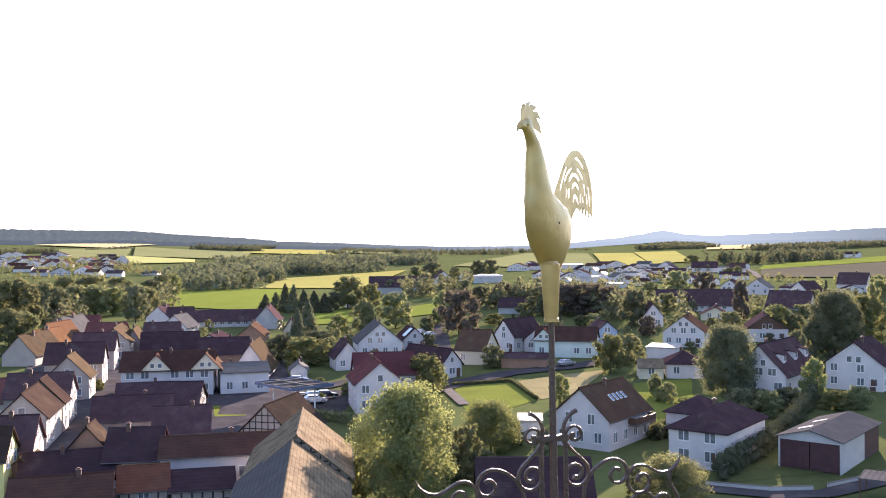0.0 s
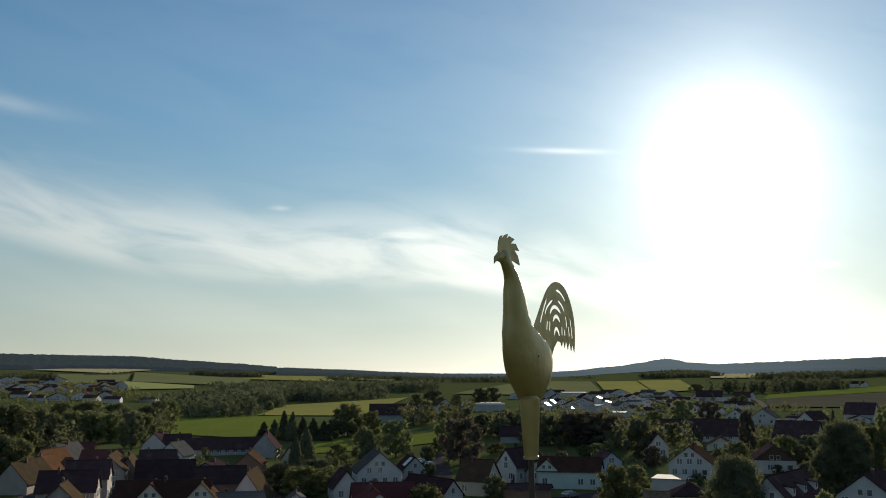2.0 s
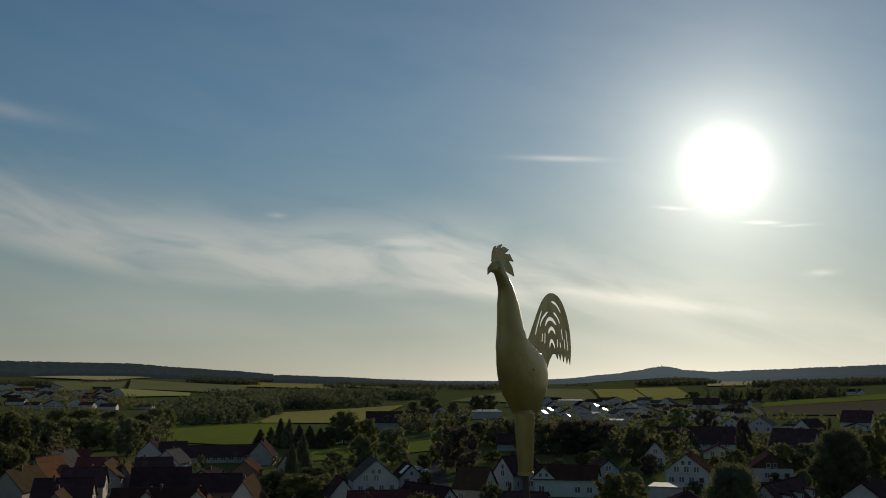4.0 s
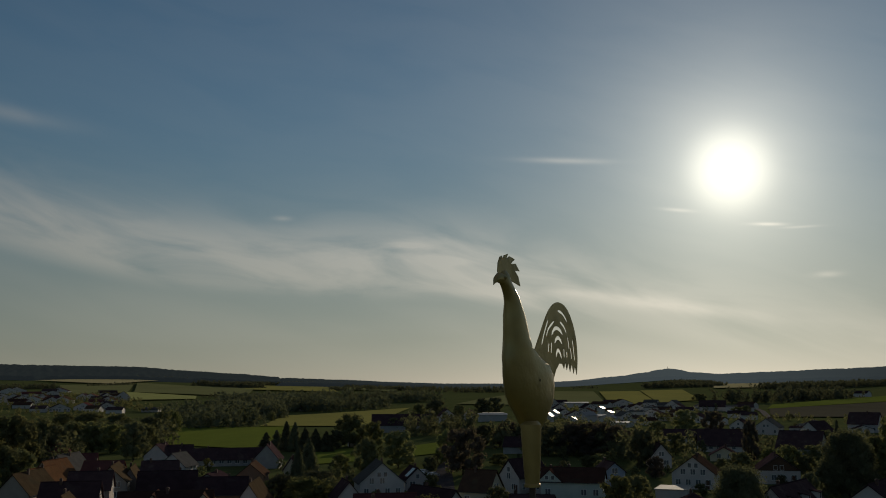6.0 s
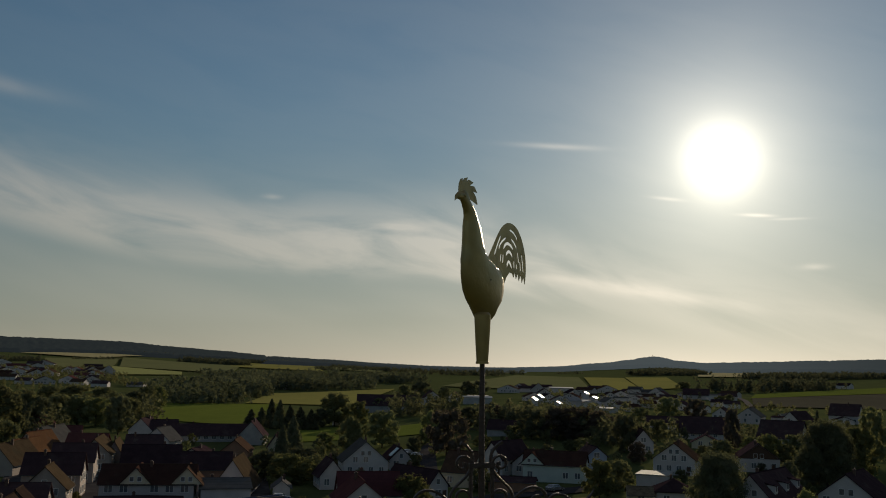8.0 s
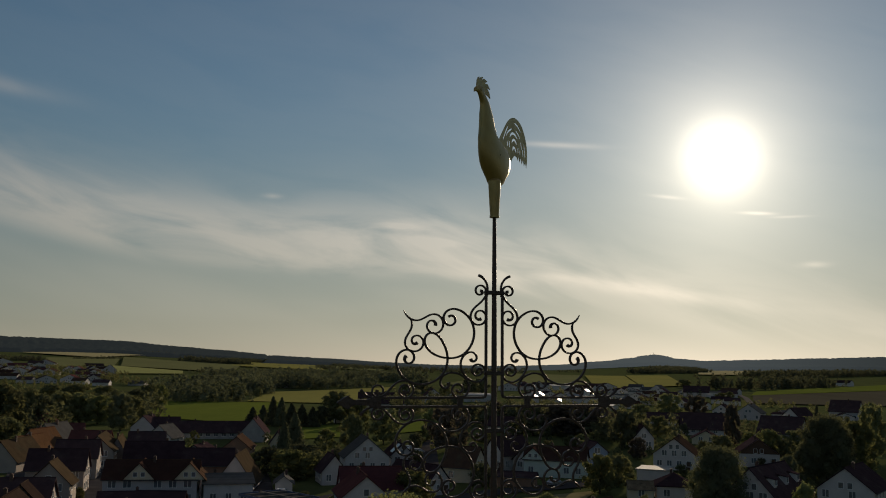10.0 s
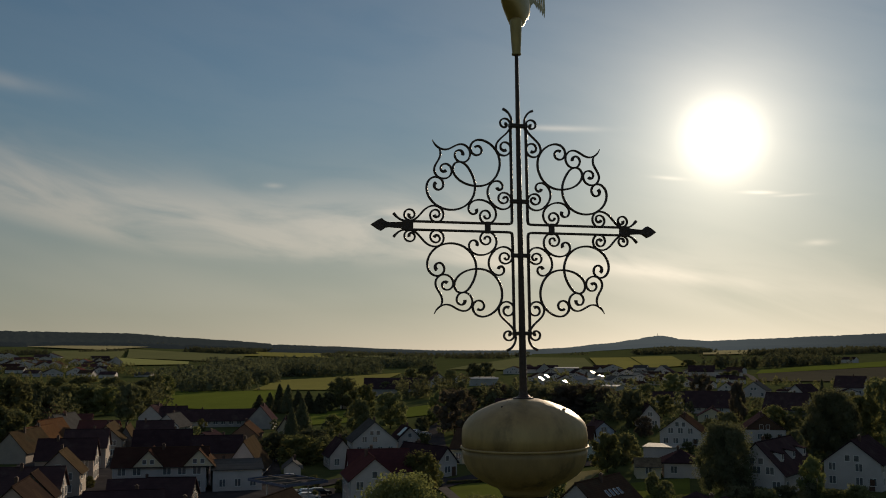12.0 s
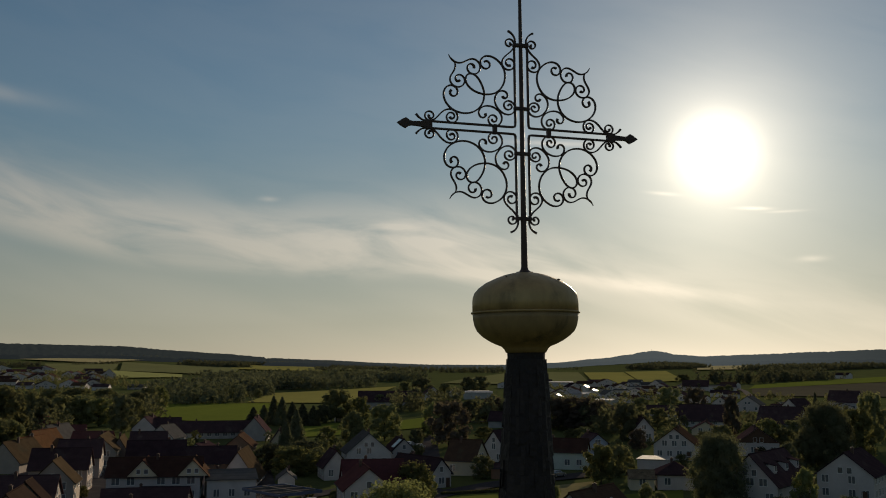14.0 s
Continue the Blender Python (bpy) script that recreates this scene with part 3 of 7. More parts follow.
    for i in range(dormers):
        bm = bmesh.new()
        py = -D / 2 + D * (i + 0.6) / dormers
        px = W * 0.27
        pz = peak - slope * px + thick
        box(bm, (px - 0.9, py - 0.75, pz - 0.8), (px + 0.75, py + 0.75, pz + 0.75))
        d = part("dormer", bm, WALLS["white"], base)
        bm = bmesh.new()
        slab(bm, [(px + 1.0, py - 0.95, pz + 0.8), (px + 1.0, py + 0.95, pz + 0.8), (px - 1.6, py + 0.95, pz + 1.35), (px - 1.6, py - 0.95, pz + 1.35)], 0.15)
        bmesh.ops.recalc_face_normals(bm, faces=bm.faces)
        part("dormer_roof", bm, ROOFS[roof], d)
        window_on(d, Matrix.Translation((px + 0.75, py, pz - 0.35)) @ Matrix.Rotation(math.pi / 2, 4, "Z"), 1.05, 0.95, True)
    for i in range(skylights):
        bm = bmesh.new()
        m = Matrix.Translation((W * 0.24, -D * 0.1 + i * 1.25, peak - slope * W * 0.24 + thick)) @ Matrix.Rotation(lean, 4, "Y")
        box(bm, (-0.6, -0.32, 0), (0.6, 0.32, 0.09), m)
        sky = part("skylight", bm, FRAME, base)
        bm = bmesh.new()
        box(bm, (-0.52, -0.25, 0.08), (0.52, 0.25, 0.1), m)
        part("pane", bm, PANEL, sky)
    if solar:
        for i in range(2):
            bm = bmesh.new()
            m = Matrix.Translation((-W * 0.25, -D * 0.35 + i * 1.7, peak - slope * W * 0.25 + thick + 0.05)) @ Matrix.Rotation(-lean, 4, "Y")
            box(bm, (-1.5, -0.75, 0), (1.5, 0.75, 0.08), m)
            part("solar_panel", bm, PANEL, base)
    if cross:
        # a gable wing that looks out of the long side
        for k in ((cross,) if not twin else (cross, -cross)):
            wing_gable(base, W, D, eave, peak, k, wall, roof)
    if twin:
        for k in (-0.42, 0.12):
            wing_gable(base, W, D, eave, peak, k, "beige", roof)
    return base


def wing_gable(base, W, D, eave, peak, k, wall, roof):
    py, half, out = D * k, min(2.8, D * 0.2), W / 2 + 0.35
    top = min(peak - 0.1, eave + half * 1.15)
    bm = bmesh.new()
    for s in (-1, 1):
        prof = [(py - half, eave - 0.05), (py + half, eave - 0.05), (py, top)]
        a = [bm.verts.new((s * out, q, h)) for q, h in prof]
        b = [bm.verts.new((s * 0.3, q, h)) for q, h in prof]
        bm.faces.new(a)
        bm.faces.new(b[::-1])
        for i in range(3):
            bm.faces.new((a[i], b[i], b[(i + 1) % 3], a[(i + 1) % 3]))
    bmesh.ops.recalc_face_normals(bm, faces=bm.faces)
    wing = part("cross_gable", bm, WALLS[wall], base)
    bm = bmesh.new()
    for s in (-1, 1):
        for q in (-1, 1):
            g = (top - eave) / half
            slab(bm, [(s * (out + 0.3), py, top + 0.2), (s * 0.2, py, top + 0.2), (s * 0.2, py + q * (half + 0.35), eave - 0.35 * g + 0.2), (s * (out + 0.3), py + q * (half + 0.35), eave - 0.35 * g + 0.2)], 0.16)
    bmesh.ops.recalc_face_normals(bm, faces=bm.faces)
    part("gable_roof", bm, ROOFS[roof], wing)
    for q in (-0.7, 0.7):
        window_on(wing, Matrix.Translation((-out, py + q, eave + 0.5)) @ Matrix.Rotation(-math.pi / 2, 4, "Z"), 0.7, 0.8, True)


def strip(name, pts, width, mat, label, lift=0.09):
    """A road of that width along a line in the plan."""
    bm = bmesh.new()
    fine = []
    for a, b in zip(pts, pts[1:]):
        for i in range(8):
            fine.append((a[0] + (b[0] - a[0]) * i / 8, a[1] + (b[1] - a[1]) * i / 8))
    fine.append(pts[-1])
    prev = None
    for i, p in enumerate(fine):
        q, r = fine[max(0, i - 2)], fine[min(len(fine) - 1, i + 2)]
        d = Vector((r[0] - q[0], r[1] - q[1])).normalized()
        row = []
        for s in (-0.5, 0.5):
            x, y = p[0] - d.y * s * width, p[1] + d.x * s * width
            row.append(bm.verts.new((x, y, land(x, y) + lift + math.hypot(x, y) * 0.0008)))
        if prev:
            bm.faces.new((prev[0], prev[1], row[1], row[0])[::-1])
        prev = row
    ob = new(name, mesh_of(bm, name, mat))
    return tagged(ob, label, "road", kind="structure")


make_ground()
# fields, yards and roads
patch("young_crop_field", ((-135, 448), (-77, 411), (-97, 624), (-166, 608)), FIELD["green"], "bright green field of young crop", 0.05)
patch("crop_field", ((-122, 634), (-54, 626), (-35, 920), (-132, 790)), FIELD["gold"], "ripening golden crop field", 0.05)
patch("crop_field", ((-378, 1145), (-312, 1208), (-360, 1397), (-588, 1784)), FIELD["lime"], "lime green crop field beside a far village", 0.05)
patch("meadow_field", ((-567, 1760), (-282, 1364), (-456, 2301), (-888, 2787)), FIELD["olive"], "olive green meadow on the valley slope", 0.05)
patch("stubble_field", ((-1257, 2963), (-894, 2611), (-993, 3444), (-1245, 3201)), FIELD["pale"], "thin pale strip of stubble field", 0.05)
patch("crop_field", ((-442, 2131), (-200, 1780), (-330, 2700), (-600, 2900)), FIELD["gold"], "golden green crop on the valley slope", 0.05)
patch("crop_field", ((157, 940), (215, 1002), (348, 1771), (272, 1749)), FIELD["gold"], "ripe golden crop field behind the village", 0.05)
patch("crop_field", ((216, 1002), (288, 1108), (474, 1968), (365, 1845)), FIELD["gold"], "ripe golden crop field behind the village", 0.05)
patch("meadow_field", ((9, 1003), (147, 891), (262, 1747), (154, 1810)), FIELD["olive"], "olive green field behind the village", 0.05)
patch("ploughed_field", ((220, 664), (327, 650), (543, 1082), (271, 823)), FIELD["soil"], "ploughed brown field on rising ground", 0.05)
patch("meadow_strip", ((269, 822), (557, 1109), (764, 1524), (309, 928)), FIELD["green"], "sunlit green strip above a ploughed field", 0.05)
patch("stubble_field", ((591, 2165), (764, 2225), (970, 2851), (795, 2913)), FIELD["pale"], "pale stubble field below the far hill", 0.05)
patch("meadow_field", ((-300, 2300), (-101, 1829), (-120, 2700), (-330, 2800)), FIELD["olive"], "green field on the far slope", 0.05)
patch("meadow_field", ((-48, 338), (-33, 347), (-40, 413), (-55, 409)), FIELD["green"], "green meadow between garden trees", 0.05)
patch("meadow_field", ((-13, 359), (-2, 367), (-2, 432), (-14, 415)), FIELD["green"], "green meadow between garden trees", 0.05)
patch("meadow_field", ((-587, 1462), (-566, 1715), (-849, 2639), (-958, 2406)), FIELD["olive"], "olive field beside a far village", 0.05)
patch("lawn", ((4, 153), (16.2, 170.4), (13.5, 191), (1.5, 188.5)), LAWN, "bright mown lawn plot with a hedge edge", 0.03, "lawn")
patch("lawn", ((28, 141), (42, 161), (50, 193), (37, 187)), LAWN, "garden lawn with tree shade", 0.03, "lawn")
# darker grass tone stands in for the shade round the shed
patch("lawn", ((32, 112), (62, 122), (82, 178), (63, 168)), GRASS, "rough shaded grass round a farm shed", 0.03, "lawn")
patch("lawn", ((-39, 160), (-34, 161), (-35, 170), (-42, 171)), LAWN, "green verge beside a yard", 0.03, "lawn")
patch("yard", ((-39, 162), (-18, 161), (-16, 189), (-43, 187)), ASPHALT, "paved yard of a filling station", 0.03, "yard")
patch("town_paving", ((-47, 87), (-12, 97), (-40, 237), (-108, 250)), ASPHALT, "paved lanes and yards between old houses", 0.015, "pavement")
patch("parking_lot", ((-5, 214), (2, 226), (1, 300), (-5, 295)), ASPHALT, "pale gravel parking place between houses", 0.03, "yard")
patch("garden_plot", ((17.2, 171.0), (24.0, 176.0), (35.0, 206.0), (14.6, 192.4)), FIELD["dry"], "rough garden plot with dry pale grass", 0.03, "garden")
strip("road", ((-5.7, 179.8), (1.3, 190.6), (13.5, 203.2), (26.4, 209.8), (40.8, 220.4)), 6.5, ASPHALT, "grey village road")
strip("street", ((-47.6, 105.2), (-52.4, 125.8), (-61.4, 161.1), (-69.7, 196.2), (-79.1, 233.1), (-90.1, 278.6), (-100.3, 323.6)), 4.6, ASPHALT, "narrow old town street between white facades")
strip("road", ((-25.8, 190.3), (-17.8, 203.0), (-5.9, 208.3), (1.3, 192.0)), 4.5, ASPHALT, "grey village road")
strip("path", ((0.2, 185.2), (3.3, 167.2)), 2.0, PAVING, "pale garden path")
strip("road", ((262.5, 832.4), (248.3, 770.0), (214.5, 652.0)), 4.5, PAVING, "pale lane curving up between gardens")
strip("road", ((-2.8, 277.7), (0.8, 353.9), (10.1, 390.7), (35.3, 364.9)), 4.0, ASPHALT, "grey lane between hedges")

strip("road", ((24.0, 113.0), (30.9, 109.3), (37.0, 106.6), (43.0, 106.9), (52.5, 112.6), (66.0, 121.0)), 3.0, ASPHALT, "grey lane past a farm shed")


# the village
house(22.6, 137.2, -37, 9.0, 13.0, 4.2, 8.2, "white", "brown", rows=3, skylights=4, balcony=1)
house(36.16, 125.6, -37, 7.6, 14.5, 4.8, 7.0, "white", "dark", rows=2, hip=1, side_windows=0)
house(37.2, 139.6, -37, 7.0, 7.0, 3.8, 5.8, "white", "dark", rows=0, hip=1, chimney=0)
house(80.1, 182.4, -36, 10.0, 14.0, 4.9, 8.8, "white", "dark", rows=2)
house(63.3, 181.6, -38, 10.0, 19.0, 3.6, 8.8, "white", "dark", rows=2, dormers=3, balcony=1)
house(62.9, 248.3, -22, 10.4, 11.0, 3.8, 7.7, "white", "brown", rows=2)
house(49.3, 197.0, -9, 7.4, 8.0, 3.0, 5.1, "white", "dark", rows=1, hip=1)
house(85.9, 256.3, -11, 10.6, 10.0, 3.3, 7.1, "white", "dark", rows=1, gable='timber')
house(146.0, 487.4, -26, 8.5, 12.0, 2.8, 5.8, "white", "dark", rows=1)
house(149.0, 453.3, -30, 11.1, 12.0, 3.4, 7.2, "white", "grey", rows=1)
house(161.1, 426.6, -45, 10.6, 16.0, 2.0, 7.0, "white", "dark", rows=1)
house(202.4, 473.5, 52, 10.0, 13.8, 4.1, 9.3, "white", "dark", rows=1)
house(97.9, 350.2, 78, 12.0, 16.1, 2.2, 7.5, "white", "dark", rows=1)
house(88.8, 314.4, -16, 8.7, 9.0, 1.8, 4.2, "beige", "dark", rows=1)
house(122.6, 338.4, 56, 12.0, 14.5, 2.0, 7.4, "grey", "dark", rows=1)
house(63.8, 296.4, -2, 6.0, 10.0, 3.4, 6.9, "white", "dark", rows=2)
house(41.5, 251.7, 8, 5.4, 9.0, 3.8, 6.0, "blue", "dark", rows=2)
house(29.6, 231.0, 77, 10.0, 14.4, 3.9, 6.6, "mint", "brown", rows=1, cross=0.35)
house(18.8, 243.6, -42, 6.4, 12.0, 4.0, 7.9, "white", "dark", rows=2)
house(25.5, 240.8, -36, 7.3, 9.0, 2.8, 5.7, "white", "brown", rows=1)
house(7.5, 223.3, 66, 9.0, 7.2, 3.4, 7.5, "beige", "brown", rows=1)
house(-3.2, 206.4, 38, 5.2, 15.0, 3.1, 6.0, "white", "dark", rows=1)
house(-17.6, 247.4, 12, 11.1, 12.0, 3.7, 8.4, "white", "grey", rows=2)
house(-9.2, 260.0, 14, 6.0, 10.0, 2.7, 5.5, "white", "dark", rows=1, solar=1)
house(-23.4, 222.4, 16, 5.7, 9.0, 3.0, 6.4, "white", "dark", rows=2)
house(-12.4, 167.6, 12, 8.2, 12.0, 5.2, 8.6, "white", "red", rows=2)
house(-11.6, 177.8, 100, 8.0, 11.0, 5.0, 8.4, "white", "red", rows=1)
house(-32.2, 209.4, 9, 3.6, 7.0, 1.8, 3.2, "white", "grey", rows=1)
house(-40.6, 190.6, 106, 11.0, 9.3, 4.1, 5.3, "white", "grey", rows=2)
house(-42.7, 214.3, 3, 8.0, 16.0, 1.2, 7.2, "white", "tile", rows=1)
house(-24.1, 138.9, -14, 8.4, 12.0, 2.2, 6.3, "timber", "umber", rows=0)
house(-28.2, 118.1, 103, 9.0, 14.3, 3.6, 5.2, "white", "brown", rows=1)
house(-28.0, 107.5, 104, 9.0, 6.7, 2.1, 3.3, "timber", "dark", rows=1)
house(-34.4, 106.5, 107, 9.0, 5.1, 2.3, 4.0, "timber", "rust", rows=1)
house(8.6, 94.3, 90, 9.0, 11.0, 3.5, 7.2, "timber", "dark", rows=0)
house(-46.7, 166.6, 93, 8.0, 7.7, 1.9, 4.9, "timber", "dark", rows=1)
house(-55.5, 174.7, 105, 8.0, 9.1, 1.3, 3.6, "town", "dark", rows=1)
house(-38.7, 138.6, 103, 9.0, 7.7, 2.4, 5.4, "white", "dark", rows=1)
house(-50.5, 152.8, 105, 9.0, 11.8, 1.4, 4.7, "town", "dark", rows=0)
house(-45.3, 120.0, 8, 7.0, 4.6, 2.4, 6.3, "brick", "umber", rows=0)
house(-45.9, 115.1, 108, 9.0, 11.0, 1.2, 3.9, "town", "dark", rows=0)
house(-41.6, 101.4, 107, 9.0, 10.0, 2.3, 4.1, "town", "brown", rows=0)
house(-145.4, 358.4, 12, 11.5, 9.0, 3.3, 7.5, "town", "red", rows=1, hip=1)
house(-101.8, 236.2, -2, 8.2, 16.0, 2.7, 7.2, "town", "tile", rows=0)
house(-102.3, 245.3, -3, 7.7, 14.0, 2.8, 7.4, "town", "rust", rows=1)
house(-106.9, 264.4, -4, 7.4, 14.0, 2.9, 7.7, "town", "rust", rows=1)
house(-109.4, 280.5, -4, 7.9, 14.0, 3.6, 8.1, "town", "grey", rows=1)
house(-117.7, 313.7, 107, 9.0, 9.0, 2.7, 5.7, "town", "red", rows=1)
house(-99.7, 338.8, -4, 8.4, 10.0, 3.4, 7.3, "white", "dark", rows=2)
house(-94.1, 342.6, 109, 9.0, 8.5, 3.2, 6.5, "white", "dark", rows=1)
house(-86.7, 314.0, -9, 8.6, 10.0, 2.2, 6.0, "white", "grey", rows=1)
house(-81.6, 276.5, 103, 9.0, 9.8, 2.6, 6.4, "white", "dark", rows=1)
house(-71.0, 247.0, 103, 10.0, 14.1, 2.2, 6.3, "white", "dark", rows=1)
house(-76.0, 338.9, 104, 10.0, 24.5, 2.2, 5.6, "grey", "dark", rows=1)
house(-61.0, 331.7, 4, 8.4, 14.0, 2.9, 7.7, "grey", "dark", rows=0)
house(-56.7, 283.2, 5, 7.9, 14.0, 2.3, 5.5, "brick", "brown", rows=0)
house(-63.5, 264.3, -6, 9.3, 10.0, 2.0, 4.4, "grey", "dark", rows=1)
house(-55.3, 238.9, 100, 10.0, 12.0, 2.1, 5.6, "brick", "dark", rows=1)
house(-47.8, 297.5, 9, 4.5, 7.0, 2.4, 5.7, "beige", "dark", rows=0)
house(-25.6, 548.0, 93, 14.0, 33.6, 3.8, 9.5, "grey", "dark", rows=0)
house(-41.1, 433.4, 105, 4.0, 6.2, 4.6, 5.2, "white", "flat", rows=0, flat=1)
house(29.6, 644.5, 90, 10.0, 18.8, 4.2, 5.0, "grey", "sheet", rows=0)
house(-11.3, 694.5, 1, 9.3, 10.0, 4.5, 8.7, "white", "dark", rows=1)
house(-1.1, 643.7, 12, 10.7, 10.0, 4.5, 8.8, "white", "dark", rows=1)
house(15.6, 690.5, -13, 6.6, 10.0, 3.6, 6.7, "white", "dark", rows=1)
house(32.0, 686.3, 91, 12.0, 14.8, 4.0, 4.6, "grey", "flat", rows=0, flat=1)
house(26.6, 352.5, 76, 10.0, 11.7, 2.3, 5.3, "grey", "dark", rows=0)
house(91.3, 840.0, -6, 14.0, 14.0, 3.9, 9.6, "grey", "dark", rows=1)
house(117.8, 896.1, 92, 14.0, 21.7, 4.2, 5.0, "white", "sheet", rows=0)
house(94.6, 609.1, 42, 12.0, 12.0, 3.4, 4.2, "white", "sheet", rows=0)
house(95.0, 530.9, 60, 10.0, 9.9, 2.4, 3.0, "grey", "sheet", rows=0)
house(190.1, 818.3, -33, 15.9, 12.0, 2.9, 8.4, "white", "grey", rows=1)
house(217.3, 800.0, 75, 10.0, 21.0, 3.7, 8.6, "white", "dark", rows=0)
house(226.3, 778.1, 74, 8.0, 8.7, 4.4, 5.0, "white", "grey", rows=0)
house(93.8, 393.8, 77, 10.0, 13.3, 2.3, 5.1, "white", "dark", rows=0)
house(65.8, 336.8, 79, 8.0, 4.3, 2.0, 3.9, "white", "dark", rows=1)
house(553.7, 1305.4, 37, 12.0, 21.2, 4.6, 7.8, "white", "dark", rows=0)
house(-385.4, 1156.2, 18, 15.5, 14.0, 5.4, 11.3, "white", "dark", rows=0)
house(-263.5, 867.1, 87, 10.0, 15.0, 2.0, 4.2, "white", "grey", rows=0)
house(-148.7, 897.0, 99, 8.0, 12.5, 1.0, 1.8, "white", "grey", rows=0)
house(-136.5, 894.5, 9, 9.8, 10.0, 2.1, 4.5, "white", "dark", rows=0)
house(52.0, 225.7, 69, 9.0, 7.1, 2.5, 3.1, "white", "flat", rows=0, flat=1)
house(42.1, 195.8, 84, 6.0, 4.8, 2.3, 3.5, "beige", "moss", rows=1, chimney=0)
house(12.5, 141.2, 85, 6.0, 3.3, 2.5, 3.1, "white", "flat", rows=0, flat=1)
house(-421.0, 1032.7, 37, 18.8, 10.0, 3.3, 7.5, "white", "brown", rows=1)
house(-404.1, 927.5, 89, 9.0, 17.5, 3.2, 5.9, "white", "brown", rows=0)
house(-287.2, 842.5, 94, 11.0, 13.7, 3.0, 5.4, "white", "dark", rows=0)
house(-502.2, 1092.0, 40, 16.6, 9.0, 3.5, 7.9, "white", "dark", rows=1)
house(-434.0, 1187.5, 5, 21.4, 11.0, 3.5, 8.0, "white", "red", rows=1)
house(-450.6, 1206.1, -4, 15.8, 9.0, 3.6, 8.1, "white", "dark", rows=1)
house(-402.4, 1125.7, 95, 9.0, 18.7, 3.4, 6.3, "white", "dark", rows=0)
house(-537.9, 1541.1, 117, 10.0, 28.1, 4.1, 7.8, "white", "dark", rows=0)
house(-552.9, 1201.2, 50, 26.5, 9.0, 3.7, 8.4, "white", "dark", rows=1)
house(-478.1, 1087.4, 49, 23.7, 10.0, 3.4, 7.8, "white", "brown", rows=1)
house(-523.8, 1174.9, 19, 18.8, 11.0, 3.6, 8.2, "white", "dark", rows=1)
house(-439.6, 1288.7, 104, 10.0, 19.2, 3.7, 6.8, "white", "brown", rows=0)
house(-756.0, 1674.1, 39, 33.7, 9.0, 4.7, 10.7, "white", "red", rows=1)
house(-461.5, 1113.5, 8, 24.0, 11.0, 3.4, 7.9, "white", "brown", rows=1)
house(-447.4, 1011.6, 122, 10.0, 18.1, 3.3, 6.1, "white", "brown", rows=0)
house(-411.0, 953.5, 31, 13.9, 11.0, 3.2, 7.3, "white", "red", rows=1)
house(-345.6, 866.3, 30, 17.9, 9.0, 3.0, 6.9, "white", "dark", rows=1)
house(-452.0, 1063.2, 8, 25.7, 10.0, 3.4, 7.7, "white", "brown", rows=1)
house(-329.7, 958.4, 124, 9.0, 17.6, 3.1, 5.8, "white", "dark", rows=0)
house(-366.6, 1055.2, -6, 18.6, 9.0, 3.3, 7.4, "white", "brown", rows=1)
house(-482.1, 1182.0, 137, 11.0, 18.9, 3.6, 6.7, "white", "dark", rows=0)
house(-313.8, 864.6, 85, 10.0, 12.8, 3.0, 5.6, "white", "brown", rows=0)
house(-682.8, 1714.3, -3, 36.1, 11.0, 4.6, 10.5, "white", "dark", rows=1)
house(-443.4, 1099.3, 87, 11.0, 21.4, 3.4, 6.3, "white", "red", rows=0)
house(-436.9, 1243.8, 44, 17.1, 9.0, 3.6, 8.2, "white", "dark", rows=1)
house(-338.5, 961.0, 27, 13.6, 10.0, 3.1, 7.1, "white", "red", rows=1)
house(-601.9, 1406.9, 121, 11.0, 26.3, 4.0, 7.6, "white", "red", rows=0)
house(-332.4, 892.9, -5, 17.6, 9.0, 3.1, 7.0, "white", "red", rows=1)
house(-776.3, 1748.2, 49, 38.7, 9.0, 4.8, 11.0, "white", "brown", rows=1)
house(-567.6, 1395.1, 37, 31.1, 10.0, 4.0, 9.1, "white", "brown", rows=1)
house(-358.8, 857.0, 88, 11.0, 13.6, 3.1, 5.6, "white", "dark", rows=0)
house(-364.8, 1012.6, 105, 11.0, 15.6, 3.2, 5.9, "white", "red", rows=0)
house(-419.1, 1063.9, -3, 19.1, 11.0, 3.4, 7.6, "white", "brown", rows=1)
house(-316.3, 901.9, 27, 16.1, 10.0, 3.1, 7.0, "white", "dark", rows=1)
house(-694.4, 1701.0, 87, 9.0, 27.6, 4.6, 8.7, "white", "dark", rows=0)
house(117.3, 730.0, 76, 11.0, 12.6, 3.0, 5.0, "white", "brown", rows=0)
house(114.5, 586.5, 94, 10.0, 7.9, 2.7, 4.3, "white", "dark", rows=0)
house(86.0, 896.2, 99, 9.0, 16.1, 3.5, 5.7, "white", "dark", rows=0)
house(185.3, 785.7, -28, 12.9, 9.0, 3.2, 6.4, "white", "dark", rows=1)
house(163.8, 822.6, 14, 12.2, 11.0, 3.3, 6.6, "white", "dark", rows=1)
house(72.1, 701.0, 9, 13.7, 9.0, 3.0, 5.9, "white", "brown", rows=1)
house(151.3, 591.0, -39, 12.6, 9.0, 2.7, 5.4, "white", "dark", rows=1)
house(141.7, 673.7, -27, 14.2, 9.0, 2.9, 5.8, "white", "dark", rows=1)
house(84.0, 920.1, -30, 13.5, 11.0, 3.5, 7.0, "white", "dark", rows=1)
house(114.6, 795.3, 17, 12.2, 9.0, 3.2, 6.4, "white", "dark", rows=1)
house(190.2, 853.0, 85, 10.0, 14.7, 3.3, 5.6, "white", "grey", rows=0)
